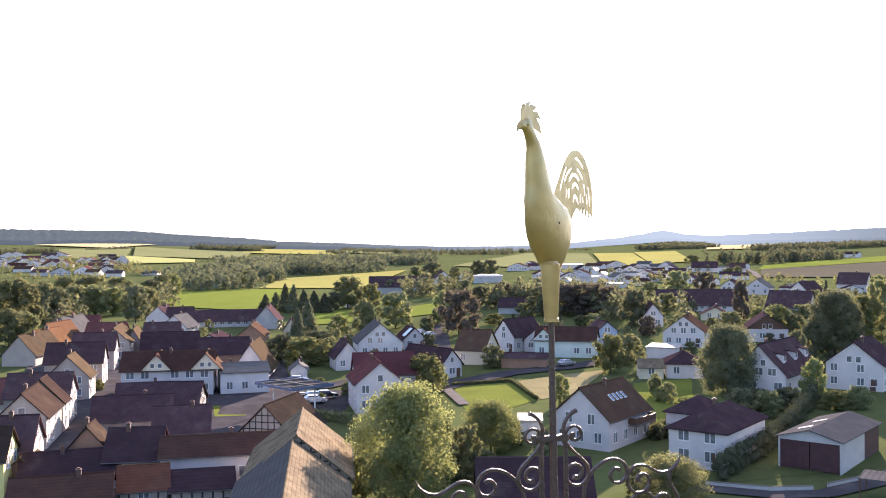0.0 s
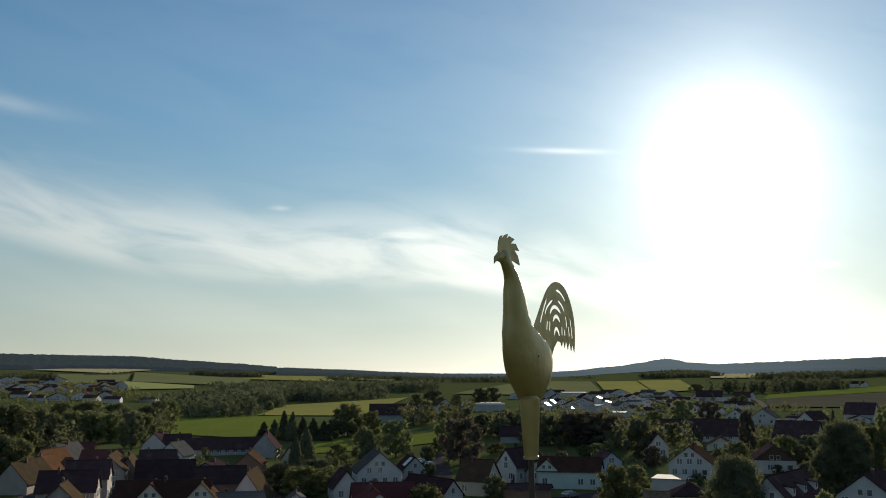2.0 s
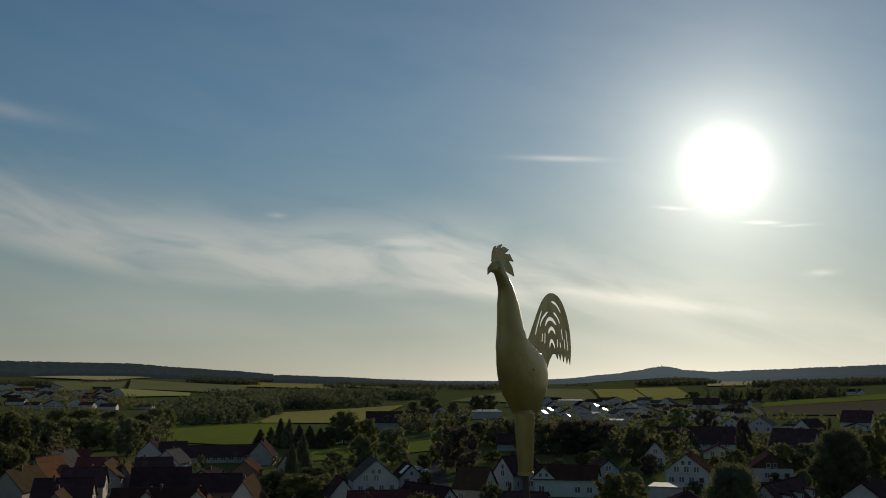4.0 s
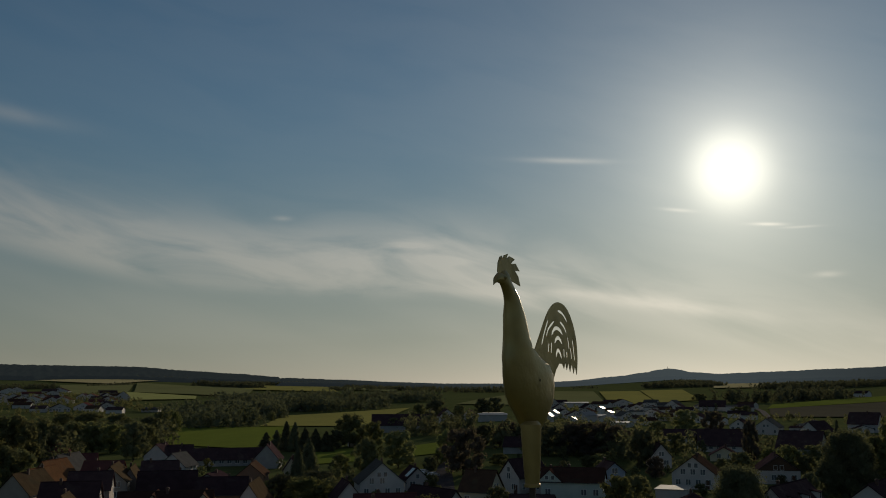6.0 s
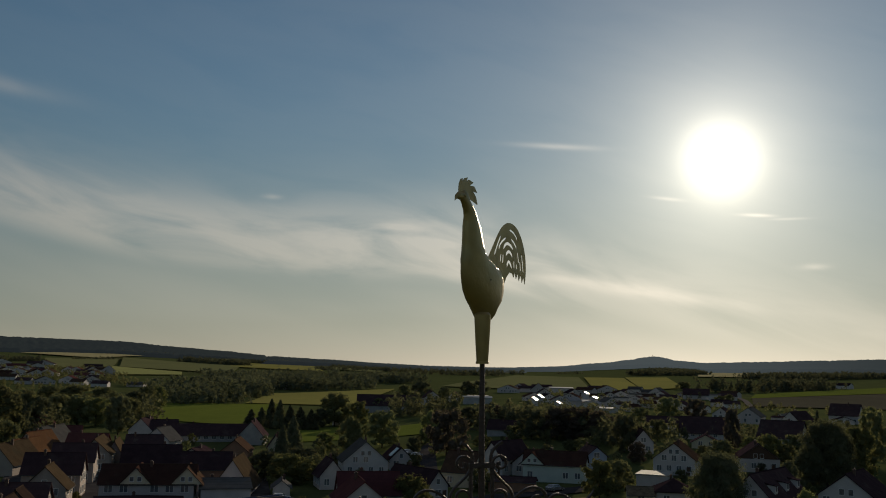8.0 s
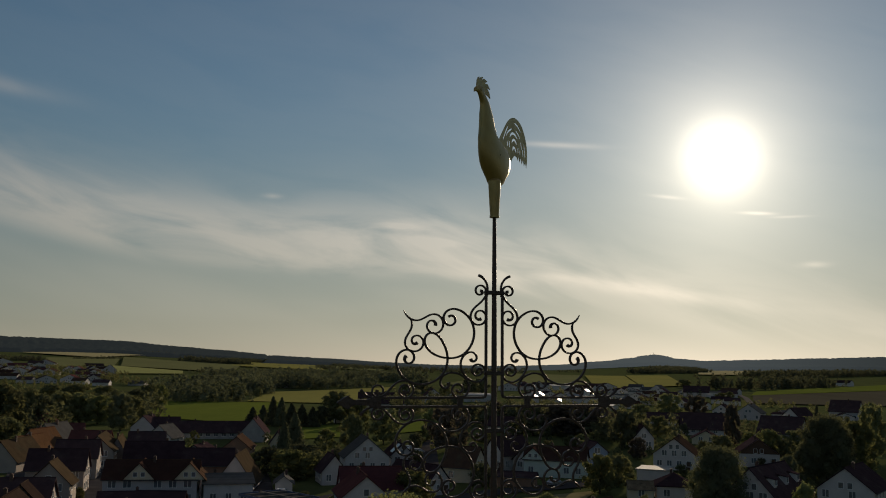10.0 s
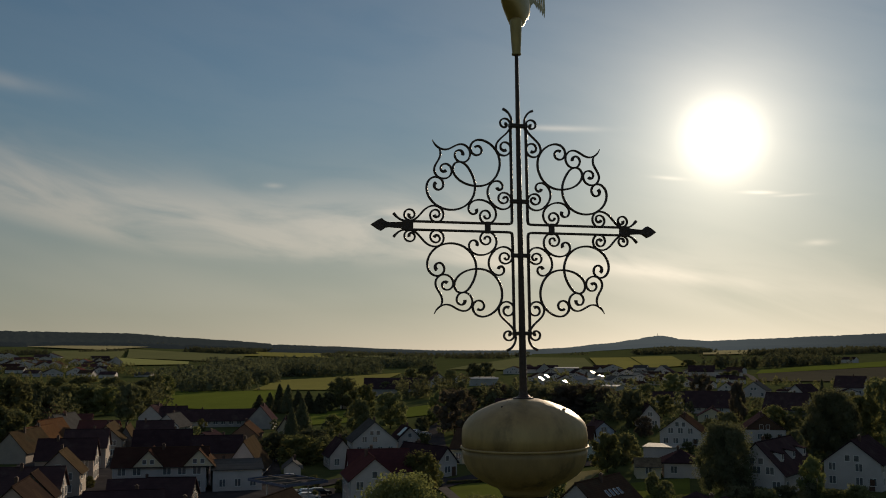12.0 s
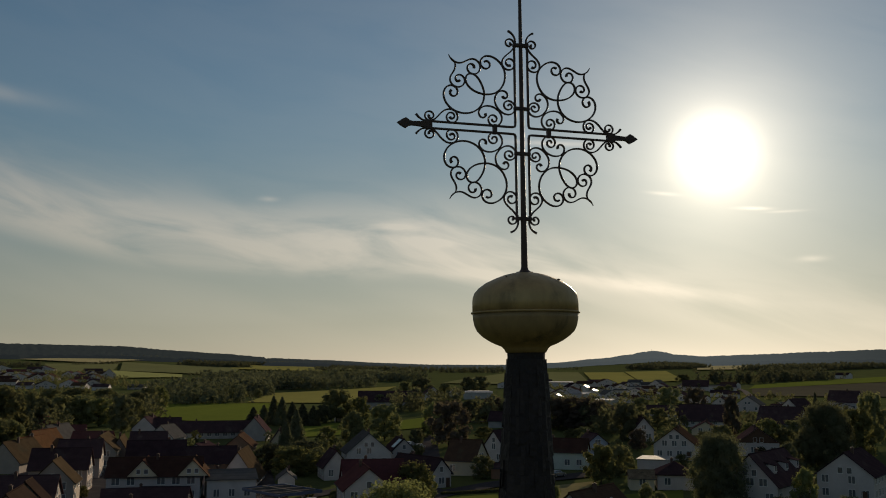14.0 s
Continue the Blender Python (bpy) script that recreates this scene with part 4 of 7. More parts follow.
house(162.4, 914.1, 15, 19.6, 9.0, 3.5, 7.0, "white", "brown", rows=1)
house(165.0, 752.7, 73, 11.0, 15.4, 3.1, 5.1, "white", "brown", rows=0)
house(158.2, 754.5, -17, 13.7, 10.0, 3.1, 6.2, "white", "brown", rows=1)
house(68.5, 875.6, -19, 18.8, 10.0, 3.4, 6.8, "white", "brown", rows=1)
house(114.0, 555.9, 103, 9.0, 8.0, 2.6, 4.2, "white", "brown", rows=0)
house(90.2, 789.9, 1, 10.4, 11.0, 3.2, 6.4, "white", "dark", rows=1)
house(164.7, 690.8, 52, 11.0, 12.9, 2.9, 4.8, "white", "brown", rows=0)
house(139.5, 884.1, 56, 11.0, 16.5, 3.4, 5.7, "white", "brown", rows=0)
house(180.1, 740.6, 71, 10.0, 12.6, 3.1, 5.1, "white", "dark", rows=0)
house(80.1, 684.5, 18, 12.5, 11.0, 2.9, 5.8, "white", "dark", rows=1)
house(100.2, 702.6, -23, 12.9, 9.0, 3.0, 5.9, "white", "brown", rows=1)
house(194.4, 931.1, 63, 10.0, 13.0, 3.5, 5.9, "white", "grey", rows=0)
house(134.3, 741.0, 5, 10.6, 10.0, 3.1, 6.1, "white", "dark", rows=1)
house(148.5, 777.1, 14, 15.5, 10.0, 3.2, 6.3, "white", "brown", rows=1)
house(105.2, 937.6, 79, 11.0, 19.1, 3.6, 5.9, "white", "dark", rows=0)
house(113.8, 628.7, 15, 9.5, 11.0, 2.8, 5.5, "white", "grey", rows=1)
house(155.2, 931.0, 95, 9.0, 12.9, 3.5, 5.9, "white", "dark", rows=0)
house(84.2, 645.2, 1, 12.2, 9.0, 2.8, 5.6, "white", "dark", rows=1)
house(136.6, 616.7, 85, 10.0, 10.4, 2.7, 4.5, "white", "brown", rows=0)
house(241.0, 793.3, 81, 9.0, 14.4, 3.2, 5.4, "white", "dark", rows=0)
house(215.0, 820.9, -7, 14.7, 11.0, 3.3, 6.6, "white", "grey", rows=1)
house(263.2, 857.1, 48, 11.0, 15.4, 3.4, 5.6, "white", "brown", rows=0)
house(196.9, 639.4, 81, 10.0, 10.2, 2.8, 4.6, "white", "dark", rows=0)
house(154.0, 561.2, 50, 9.0, 11.2, 2.6, 4.2, "white", "brown", rows=0)
house(197.6, 665.6, 69, 11.0, 12.2, 2.9, 4.7, "white", "dark", rows=0)
house(231.3, 845.8, -0, 16.2, 9.0, 3.4, 6.7, "white", "brown", rows=1)
house(174.6, 450.1, -46, 7.3, 11.0, 1.3, 2.5, "white", "dark", rows=1)
house(155.1, 434.4, 78, 11.0, 5.7, 1.1, 1.8, "white", "dark", rows=0)
house(198.7, 468.6, -15, 9.1, 10.0, 1.7, 3.4, "white", "dark", rows=1)
house(149.9, 391.7, -6, 6.8, 10.0, 1.3, 2.5, "white", "grey", rows=1)
house(146.6, 414.9, -11, 8.0, 9.0, 1.5, 3.1, "white", "dark", rows=1)
house(176.0, 401.1, 91, 10.0, 7.7, 1.3, 2.2, "white", "dark", rows=0)
house(207.8, 482.4, 2, 8.3, 9.0, 1.4, 2.8, "white", "dark", rows=1)
house(224.7, 495.9, -16, 6.9, 10.0, 1.3, 2.6, "white", "grey", rows=1)
house(174.9, 487.6, 55, 9.0, 6.4, 1.3, 2.2, "white", "dark", rows=0)
house(246.8, 569.2, -48, 10.0, 10.0, 1.8, 3.5, "white", "dark", rows=1)
house(187.0, 509.6, 85, 10.0, 7.4, 1.4, 2.4, "white", "grey", rows=0)
house(196.5, 521.8, -6, 9.6, 11.0, 1.8, 3.6, "white", "grey", rows=1)
house(72.0, 560.0, -24, 5.0, 5.0, 3.2, 4.7, "white", "sheet", rows=0, chimney=0)
house(86.0, 600.0, -52, 7.0, 10.0, 4.0, 6.1, "white", "sheet", rows=0, chimney=0)
house(106.0, 640.0, -28, 4.4, 6.0, 4.6, 5.6, "white", "sheet", rows=0, chimney=0)
house(128.0, 660.0, 70, 6.0, 9.0, 4.6, 5.2, "white", "grey", rows=0, chimney=0)
house(70.0, 640.0, -21, 5.0, 6.0, 4.4, 6.1, "white", "sheet", rows=0, chimney=0)
house(92.0, 560.0, -48, 6.0, 10.0, 3.8, 5.1, "white", "sheet", rows=0, chimney=0)
house(110.0, 700.0, -25, 4.0, 7.0, 5.6, 6.9, "white", "sheet", rows=0, chimney=0)
house(150.0, 720.0, 72, 6.0, 9.0, 5.4, 6.0, "white", "grey", rows=0, chimney=0)
house(62.0, 600.0, -23, 5.0, 6.0, 4.0, 5.7, "white", "sheet", rows=0, chimney=0)
house(1225.6, 3559.4, 71, 20.0, 87.2, 8.2, 9.4, "white", "sheet", rows=0)
house(1086.8, 3660.7, 73, 20.0, 48.3, 8.3, 9.4, "white", "sheet", rows=0)
house(-97.1, 275.2, 95, 10.0, 10.6, 2.7, 6.5, "town", "red", rows=1)
house(17.8, 212.6, 77, 4.2, 10.0, 2.2, 3.0, "brick", "dark", rows=0, chimney=0)
# west side of the old street
house(-56.5, 110.7, 102, 7.5, 9.7, 4.4, 7.5, "yellow", "umber", rows=2)
house(-56.6, 118.4, 102, 8.0, 9.7, 4.2, 7.5, "town", "dark", rows=2)
house(-51.6, 115.6, 12, 2.6, 7.0, 2.6, 3.6, "brick", "tile", rows=0, chimney=0)
house(-61.2, 139.2, 12, 6.6, 11.8, 4.8, 8.0, "town", "umber", rows=2)
house(-63.0, 148.2, 12, 6.6, 5.0, 4.9, 8.3, "town", "umber", rows=2, chimney=0)
house(-66.5, 155.8, 102, 8.5, 9.7, 4.8, 8.0, "town", "dark", rows=2)
house(-75.5, 157.8, 102, 9.0, 7.5, 3.6, 6.8, "town", "red", rows=1)
house(-71.3, 181.0, 11, 7.6, 7.5, 4.4, 8.2, "town", "tile", rows=2)
house(-76.9, 198.5, 102, 8.5, 11.2, 5.0, 8.6, "town", "dark", rows=2)
house(-81.4, 222.0, 102, 8.5, 9.2, 5.0, 8.5, "town", "dark", rows=2)
house(-84.6, 247.0, 12, 7.6, 17.5, 4.6, 8.0, "town", "tile", rows=2)
house(-82.9, 256.0, 13, 4.2, 15.0, 3.4, 6.8, "town", "tile", rows=1)
house(-54.2, 187.0, 100, 9.0, 17.2, 5.0, 8.0, "white", "brown", rows=2, twin=1)
house(-38.9, 118.6, 98, 9.0, 6.4, 3.0, 6.0, "town", "dark", rows=0)


house(-16.1, 102.8, 6, 10.5, 16.0, 5.4, 9.6, "timber", "moss", rows=0, chimney=0, note="barn")
house(-14.1, 82.2, 7, 10.5, 26.7, 5.2, 9.2, "timber", "moss", rows=0, chimney=0, left_roof="grey", note="barn")


# ---------------------------------------------------------------- trees
def leaf_quads(verts, faces, centre, radius, count, size, rnd, squash=1.0, wild=0.33):
    """Bent leaf sprays on and inside a lump of the crown."""
    for _ in range(count):
        d = Vector((rnd.gauss(0, 1), rnd.gauss(0, 1), rnd.gauss(0, 1))).normalized()
        k = radius * (0.5 + 0.68 * rnd.random())
        p = centre + Vector((d.x * k, d.y * k, d.z * k * squash))
        nrm = (d + Vector((rnd.gauss(0, wild), rnd.gauss(0, wild), rnd.gauss(0, wild) + 0.2))).normalized()
        a = nrm.orthogonal().normalized()
        a.rotate(Matrix.Rotation(rnd.uniform(0, 6.28), 3, nrm))
        b = nrm.cross(a)
        s = size * rnd.uniform(0.6, 1.3)
        i = len(verts)
        verts += [p - a * s, p + b * s * 0.55 - nrm * s * 0.2, p + a * s, p - b * s * 0.55 - nrm * s * 0.2]
        faces.append((i, i + 1, i + 2, i + 3))


def lumps(rnd, n, shape):
    """Centres and radii of the lumps of a crown of height 1 and width 1, standing on z = 0."""
    out = []
    for i in range(n):
        if shape == "cone":
            z = (i + 0.5) / n
            r = 0.46 * (1 - z) ** 0.85 + 0.03
            a = rnd.uniform(0, 6.28)
            out.append((Vector((math.cos(a) * r * 0.55, math.sin(a) * r * 0.55, z * 0.95)), r * rnd.uniform(0.45, 0.62)))
        else:
            z = (i + rnd.random()) / n
            widest = 0.42 if shape == "round" else 0.3
            r = max(0.06, math.sqrt(max(0.0, 1 - ((z - widest) / (1.05 - widest if z > widest else widest + 0.2)) ** 2))) * 0.37
            a = i * 2.4 + rnd.uniform(-0.5, 0.5)
            q = r * (rnd.uniform(0.72, 1.08) if i % 3 else rnd.uniform(0.1, 0.6))
            out.append((Vector((math.cos(a) * q, math.sin(a) * q, 0.07 + z * 0.82)), rnd.uniform(0.09, 0.165)))
    return out


CROWNS, TRUNKS = {}, {}


def leaf_core(verts, faces, centre, radius, rnd):
    """The dim closed inside of a lump of leaves."""
    base = len(verts)
    for k in range(14):
        z = 1 - (k + 0.5) / 7
        a = k * 2.4
        q = math.sqrt(1 - z * z)
        verts.append(centre + Vector((math.cos(a) * q, math.sin(a) * q, z)) * (radius * rnd.uniform(0.8, 1.1)))
    bm = bmesh.new()
    for v in verts[base:]:
        bm.verts.new(v)
    bmesh.ops.convex_hull(bm, input=bm.verts[:])
    bm.verts.index_update()
    faces += [tuple(v.index + base for v in f.verts) for f in bm.faces]
    bm.free()


def crown_mesh(kind, shape, variant, detail):
    key = (kind, shape, variant, detail)
    if key not in CROWNS:
        rnd = random.Random(variant * 31 + len(shape) * 7 + detail)
        verts, faces = [], []
        n, per, size = {0: (22, 38, 0.046), 1: (46, 62, 0.033), 2: (110, 240, 0.0145)}[detail]
        if shape == "cone":
            n = int(n * 1.3)
        for c, r in lumps(rnd, n, shape):
            if detail < 2 or kind == "dark":
                leaf_core(verts, faces, c, r * (0.58 if detail < 2 else 0.4), rnd)
            leaf_quads(verts, faces, c, r, per, size, rnd, 0.85, 0.2 if detail < 2 else 0.55)
        data = bpy.data.meshes.new("crown")
        data.from_pydata(verts, [], faces)
        data.materials.append(LEAF[kind])
        CROWNS[key] = data
    return CROWNS[key]


def trunk_mesh(variant):
    if variant not in TRUNKS:
        rnd = random.Random(variant)
        bm = bmesh.new()
        tube(bm, [(0, 0, -0.05), (0.004, 0, 0.12), (-0.008, 0.006, 0.3), (0.01, -0.004, 0.55), (0, 0, 0.8)], [0.034, 0.026, 0.022, 0.014, 0.005], 7)
        for i in range(7):
            a, z = rnd.uniform(0, 6.28), rnd.uniform(0.2, 0.6)
            r = rnd.uniform(0.2, 0.34)
            tube(bm, [(0, 0, z), (math.cos(a) * r * 0.5, math.sin(a) * r * 0.5, z + 0.1), (math.cos(a) * r, math.sin(a) * r, z + 0.24)], [0.012, 0.008, 0.003], 5)
        TRUNKS[variant] = mesh_of(bm, "trunk", BARK)
    return TRUNKS[variant]


TREE_WORDS = {"mid": "leafy green", "light": "bright yellow-green leafy", "dark": "dark green", "copper": "dark copper-leaved", "far": "grey-green"}
SHAPE_WORDS = {"round": "broad-crowned tree", "tall": "tall upright tree", "cone": "conifer", "bush": "garden shrub"}


def tree(x, y, height, width, kind="mid", shape="round", detail=1):
    rnd = random.Random(int(x * 17) + int(y * 5))
    name = {"cone": "conifer", "bush": "shrub"}.get(shape, "tree")
    base = new(name)
    base.matrix_world = pose(x, y, land(x, y), 0, 0, rnd.uniform(0, 360))
    tagged(base, f"{TREE_WORDS[kind]} {SHAPE_WORDS[shape]} standing in the village gardens", "tree" if shape != "bush" else "shrub", group="village trees")
    variant = rnd.randrange(4)
    stem = {"cone": 0.06, "bush": 0.0, "tall": 0.0}.get(shape, 0.07)
    t = part("trunk", trunk_mesh(variant), BARK, base)
    t.scale = (height * 0.62, height * 0.62, height * 0.92)
    c = part("crown", crown_mesh(kind, "round" if shape == "bush" else shape, variant, detail), LEAF[kind], base)
    c.location = (0, 0, height * stem)
    c.scale = (width, width, height * (1 - stem))


def woods(name, strips, kind, label, spacing=6.0, size=1.0):
    """Far trees that nobody could count, as one mesh of leafy lumps; strips: two ends, depth, height."""
    rnd = random.Random(len(strips) * 7 + int(spacing))
    verts, faces = [], []
    for x0, y0, x1, y1, depth, height in strips:
        length = math.hypot(x1 - x0, y1 - y0)
        count = int(length * depth / (spacing * spacing)) + int(length / spacing)
        ax, ay = (x1 - x0) / length, (y1 - y0) / length
        for _ in range(count):
            u, v = rnd.uniform(0, length), rnd.uniform(0, depth)
            px, py = x0 + ax * u - ay * v, y0 + ay * u + ax * v
            h = height * rnd.choice((0.55, 0.75, 0.9, 1.0, 1.15)) * rnd.uniform(0.85, 1.1)
            w = h * rnd.uniform(0.35, 0.5)
            g = land(px, py)
            for k in range(4):
                c = Vector((px + rnd.uniform(-0.45, 0.45) * w, py + rnd.uniform(-0.45, 0.45) * w, g + h * (0.22 + 0.19 * k)))
                r = w * rnd.uniform(0.5, 0.72) * (1 - 0.12 * k)
                leaf_quads(verts, faces, c, r * 0.6, 3, r * 0.62, rnd, 1.0, 0.15)
                many, leaf = (24, 0.055) if py < 700 else (12, 0.078) if py < 1500 else (6, 0.11)
                leaf_quads(verts, faces, c, r, many, h * leaf * size, rnd, 1.0, 0.2)
    data = bpy.data.meshes.new(name)
    data.from_pydata(verts, [], faces)
    data.materials.append(LEAF[kind])
    return tagged(new(name, data), label, "woodland", kind="stuff")


def forest_sheet(name, az0, az1, d0, d1, lift, mat, label, step=0.12):
    """The closed canopy of a far forest: a rough sheet over the hills with a steep near edge."""
    bm = bmesh.new()
    rnd = random.Random(int(az0 * 10 + d0))
    cols = int((az1 - az0) / step)
    rings = [d0, d0 + 4] + [d0 + 4 + (d1 - d0 - 4) * (i / 26) for i in range(1, 27)]
    grid = []
    for j, d in enumerate(rings):
        row = []
        for i in range(cols + 1):
            a = az0 + (az1 - az0) * i / cols
            wobble = 90 * noise.noise(Vector((a * 0.35, d0 * 0.01, 0))) + 35 * noise.noise(Vector((a * 1.7, d0 * 0.01, 4)))
            dd = d + wobble * (1 if j < 20 else 0)
            edge = min(1, i / 3, (cols - i) / 3)
            x, y = dd * math.sin(radians(a)), dd * math.cos(radians(a))
            up = 0.0 if j == 0 else lift * edge * (0.8 + 0.4 * rnd.random())
            row.append(bm.verts.new((x, y, land(x, y) + up - (1.0 if j == 0 else 0.0))))
        grid.append(row)
    for j in range(len(rings) - 1):
        for i in range(cols):
            bm.faces.new((grid[j][i], grid[j][i + 1], grid[j + 1][i + 1], grid[j + 1][i])).smooth = True
    return tagged(new(name, mesh_of(bm, name, mat)), label, "forest", kind="stuff")


# trees and shrubs of the village
tree(-4.7, 104.8, 14.0, 13.0, "light", "round", 2)
tree(-3.8, 176.2, 8.4, 8.8, "light", "round", 1)
tree(6.1, 130.5, 7.4, 9.4, "light", "round", 2)
tree(2.4, 115.1, 7.1, 4.8, "mid", "round", 1)
tree(-0.1, 116.6, 5.3, 4.4, "mid", "bush", 1)
tree(-9.8, 107.9, 5.2, 3.4, "mid", "bush", 1)
tree(52.0, 175.1, 13.5, 12.3, "dark", "tall", 2)
tree(91.3, 223.0, 16.1, 14.4, "dark", "round", 2)
tree(93.1, 232.6, 17.9, 6.2, "dark", "cone", 1)
tree(106.8, 242.2, 13.2, 12.5, "light", "round", 1)
tree(94.3, 223.2, 13.2, 9.0, "dark", "round", 1)
tree(86.1, 222.5, 8.6, 7.4, "dark", "round", 1)
tree(77.2, 209.0, 8.1, 5.5, "dark", "round", 1)
tree(-16.2, 316.1, 12.5, 13.7, "mid", "round", 1)
tree(4.3, 286.5, 14.2, 14.9, "copper", "round", 1)
tree(-0.5, 320.3, 11.7, 9.1, "light", "round", 1)
tree(-25.3, 302.2, 11.4, 9.4, "mid", "round", 1)
tree(-34.1, 309.3, 6.2, 7.7, "light", "bush", 1)
tree(-77.9, 418.1, 7.4, 7.9, "dark", "cone", 1)
tree(-73.2, 416.9, 8.4, 7.9, "dark", "cone", 1)
tree(-67.1, 405.0, 12.7, 8.1, "dark", "cone", 1)
tree(-62.9, 400.7, 12.5, 8.0, "dark", "cone", 1)
tree(-58.5, 399.8, 10.4, 8.5, "dark", "cone", 1)
tree(-54.1, 398.8, 9.9, 8.5, "dark", "cone", 1)
tree(-49.5, 397.4, 8.9, 8.4, "dark", "cone", 1)
tree(-46.8, 409.5, 8.9, 8.7, "dark", "round", 1)
tree(-41.0, 286.4, 12.9, 8.3, "dark", "cone", 1)
tree(-42.6, 277.1, 10.7, 6.3, "dark", "cone", 1)
tree(-42.8, 425.3, 15.0, 17.4, "mid", "round", 1)
tree(-31.5, 414.7, 11.7, 10.3, "light", "round", 1)
tree(-36.9, 429.2, 10.1, 9.6, "mid", "round", 1)
tree(-30.0, 544.9, 8.3, 10.1, "mid", "round", 1)
tree(48.7, 328.1, 12.0, 18.9, "copper", "round", 1)
tree(57.7, 332.6, 10.8, 12.6, "copper", "round", 1)
tree(58.4, 294.5, 11.8, 10.8, "dark", "round", 1)
tree(42.9, 332.5, 11.4, 12.5, "copper", "round", 1)
tree(34.3, 334.3, 10.9, 12.5, "dark", "round", 1)
tree(30.8, 376.1, 9.5, 14.0, "dark", "round", 1)
tree(23.3, 380.6, 10.1, 13.0, "copper", "round", 1)
tree(14.6, 387.1, 9.1, 12.0, "dark", "round", 1)
tree(-137.3, 307.1, 19.1, 19.2, "mid", "round", 1)
tree(-149.3, 355.7, 16.2, 14.3, "mid", "round", 1)
tree(-145.3, 358.9, 13.8, 12.0, "dark", "round", 1)
tree(-146.2, 378.9, 14.3, 14.1, "mid", "round", 1)
tree(-141.4, 387.9, 13.3, 15.3, "mid", "round", 1)
tree(-136.4, 394.6, 12.3, 15.5, "light", "round", 1)
tree(-113.9, 353.3, 14.6, 12.4, "dark", "round", 1)
tree(-115.1, 373.6, 12.8, 9.7, "mid", "round", 1)
tree(-124.9, 273.6, 11.3, 11.2, "mid", "round", 1)
tree(-122.2, 279.6, 9.9, 9.5, "mid", "bush", 1)
tree(-157.5, 341.5, 14.1, 14.0, "dark", "round", 1)
tree(-160.4, 473.1, 13.9, 18.5, "mid", "round", 1)
tree(-196.9, 534.9, 12.6, 21.1, "mid", "round", 1)
tree(-227.5, 576.9, 10.9, 19.1, "mid", "round", 1)
tree(-151.6, 514.5, 13.6, 14.6, "mid", "round", 1)
tree(-149.6, 529.0, 13.7, 12.2, "light", "round", 1)
tree(-150.3, 490.4, 12.1, 12.7, "dark", "round", 1)
tree(111.3, 410.3, 12.6, 12.1, "copper", "round", 1)
tree(96.5, 310.8, 13.6, 6.9, "copper", "tall", 1)
tree(92.1, 264.2, 9.2, 9.0, "light", "round", 1)
tree(95.8, 262.0, 6.5, 8.0, "mid", "round", 1)
tree(77.9, 260.6, 7.6, 9.5, "mid", "round", 1)
tree(74.7, 265.6, 5.5, 6.9, "mid", "bush", 1)
tree(65.1, 167.9, 7.8, 5.4, "light", "tall", 1)
tree(35.0, 201.7, 8.6, 8.4, "light", "round", 1)
tree(38.5, 174.2, 4.2, 3.4, "mid", "round", 1)
tree(41.0, 213.3, 7.1, 8.1, "mid", "round", 1)
tree(19.5, 163.3, 6.0, 4.7, "light", "round", 1)
tree(38.0, 171.7, 4.1, 2.6, "mid", "round", 1)
tree(-33.5, 227.9, 7.2, 13.8, "light", "bush", 1)
tree(-39.8, 231.9, 7.3, 8.8, "dark", "round", 1)
tree(-28.3, 235.8, 6.1, 8.9, "mid", "bush", 1)
tree(-33.8, 250.9, 6.4, 12.6, "dark", "bush", 1)
tree(-26.3, 266.3, 3.9, 6.6, "dark", "bush", 1)
tree(10.6, 212.4, 5.3, 6.6, "mid", "bush", 1)
tree(24.3, 101.6, 6.1, 8.6, "mid", "bush", 2)
tree(21.8, 107.2, 3.5, 4.1, "mid", "bush", 1)
tree(39.8, 157.0, 2.8, 5.1, "light", "bush", 1)
tree(32.9, 139.4, 2.5, 5.4, "mid", "bush", 1)
tree(30.8, 139.4, 1.9, 3.6, "dark", "bush", 1)
tree(52.0, 152.8, 4.6, 6.1, "mid", "bush", 1)
tree(65.2, 158.3, 3.3, 6.4, "light", "bush", 1)
tree(69.1, 158.6, 4.1, 5.4, "mid", "bush", 1)
tree(57.0, 157.8, 4.2, 6.3, "dark", "bush", 1)
tree(51.7, 157.5, 4.2, 5.2, "dark", "bush", 1)
tree(48.1, 154.9, 4.6, 6.1, "dark", "bush", 1)
tree(80.1, 178.1, 4.2, 4.9, "dark", "bush", 1)
tree(-68.9, 188.9, 2.5, 2.8, "light", "bush", 1)
tree(61.6, 332.7, 4.9, 6.3, "light", "bush", 1)
tree(91.9, 428.1, 7.6, 10.8, "mid", "round", 1)
tree(110.9, 454.5, 12.0, 14.5, "mid", "round", 1)
tree(77.5, 333.5, 7.9, 8.5, "mid", "round", 1)
tree(56.1, 264.8, 6.3, 6.1, "copper", "round", 1)
tree(273.1, 1056.9, 9.3, 20.2, "mid", "round", 1)
tree(-5.5, 295.3, 5.2, 5.5, "dark", "round", 1)
tree(16.2, 310.3, 3.7, 7.7, "light", "bush", 1)
tree(45.8, 294.2, 4.3, 7.4, "mid", "round", 1)
tree(42.3, 294.2, 3.8, 5.5, "mid", "round", 1)
tree(123.5, 270.1, 16.0, 9.2, "mid", "round", 1)
tree(156.6, 344.7, 13.2, 9.4, "light", "round", 1)
tree(-20.6, 698.6, 12.3, 12.9, "mid", "round", 1)
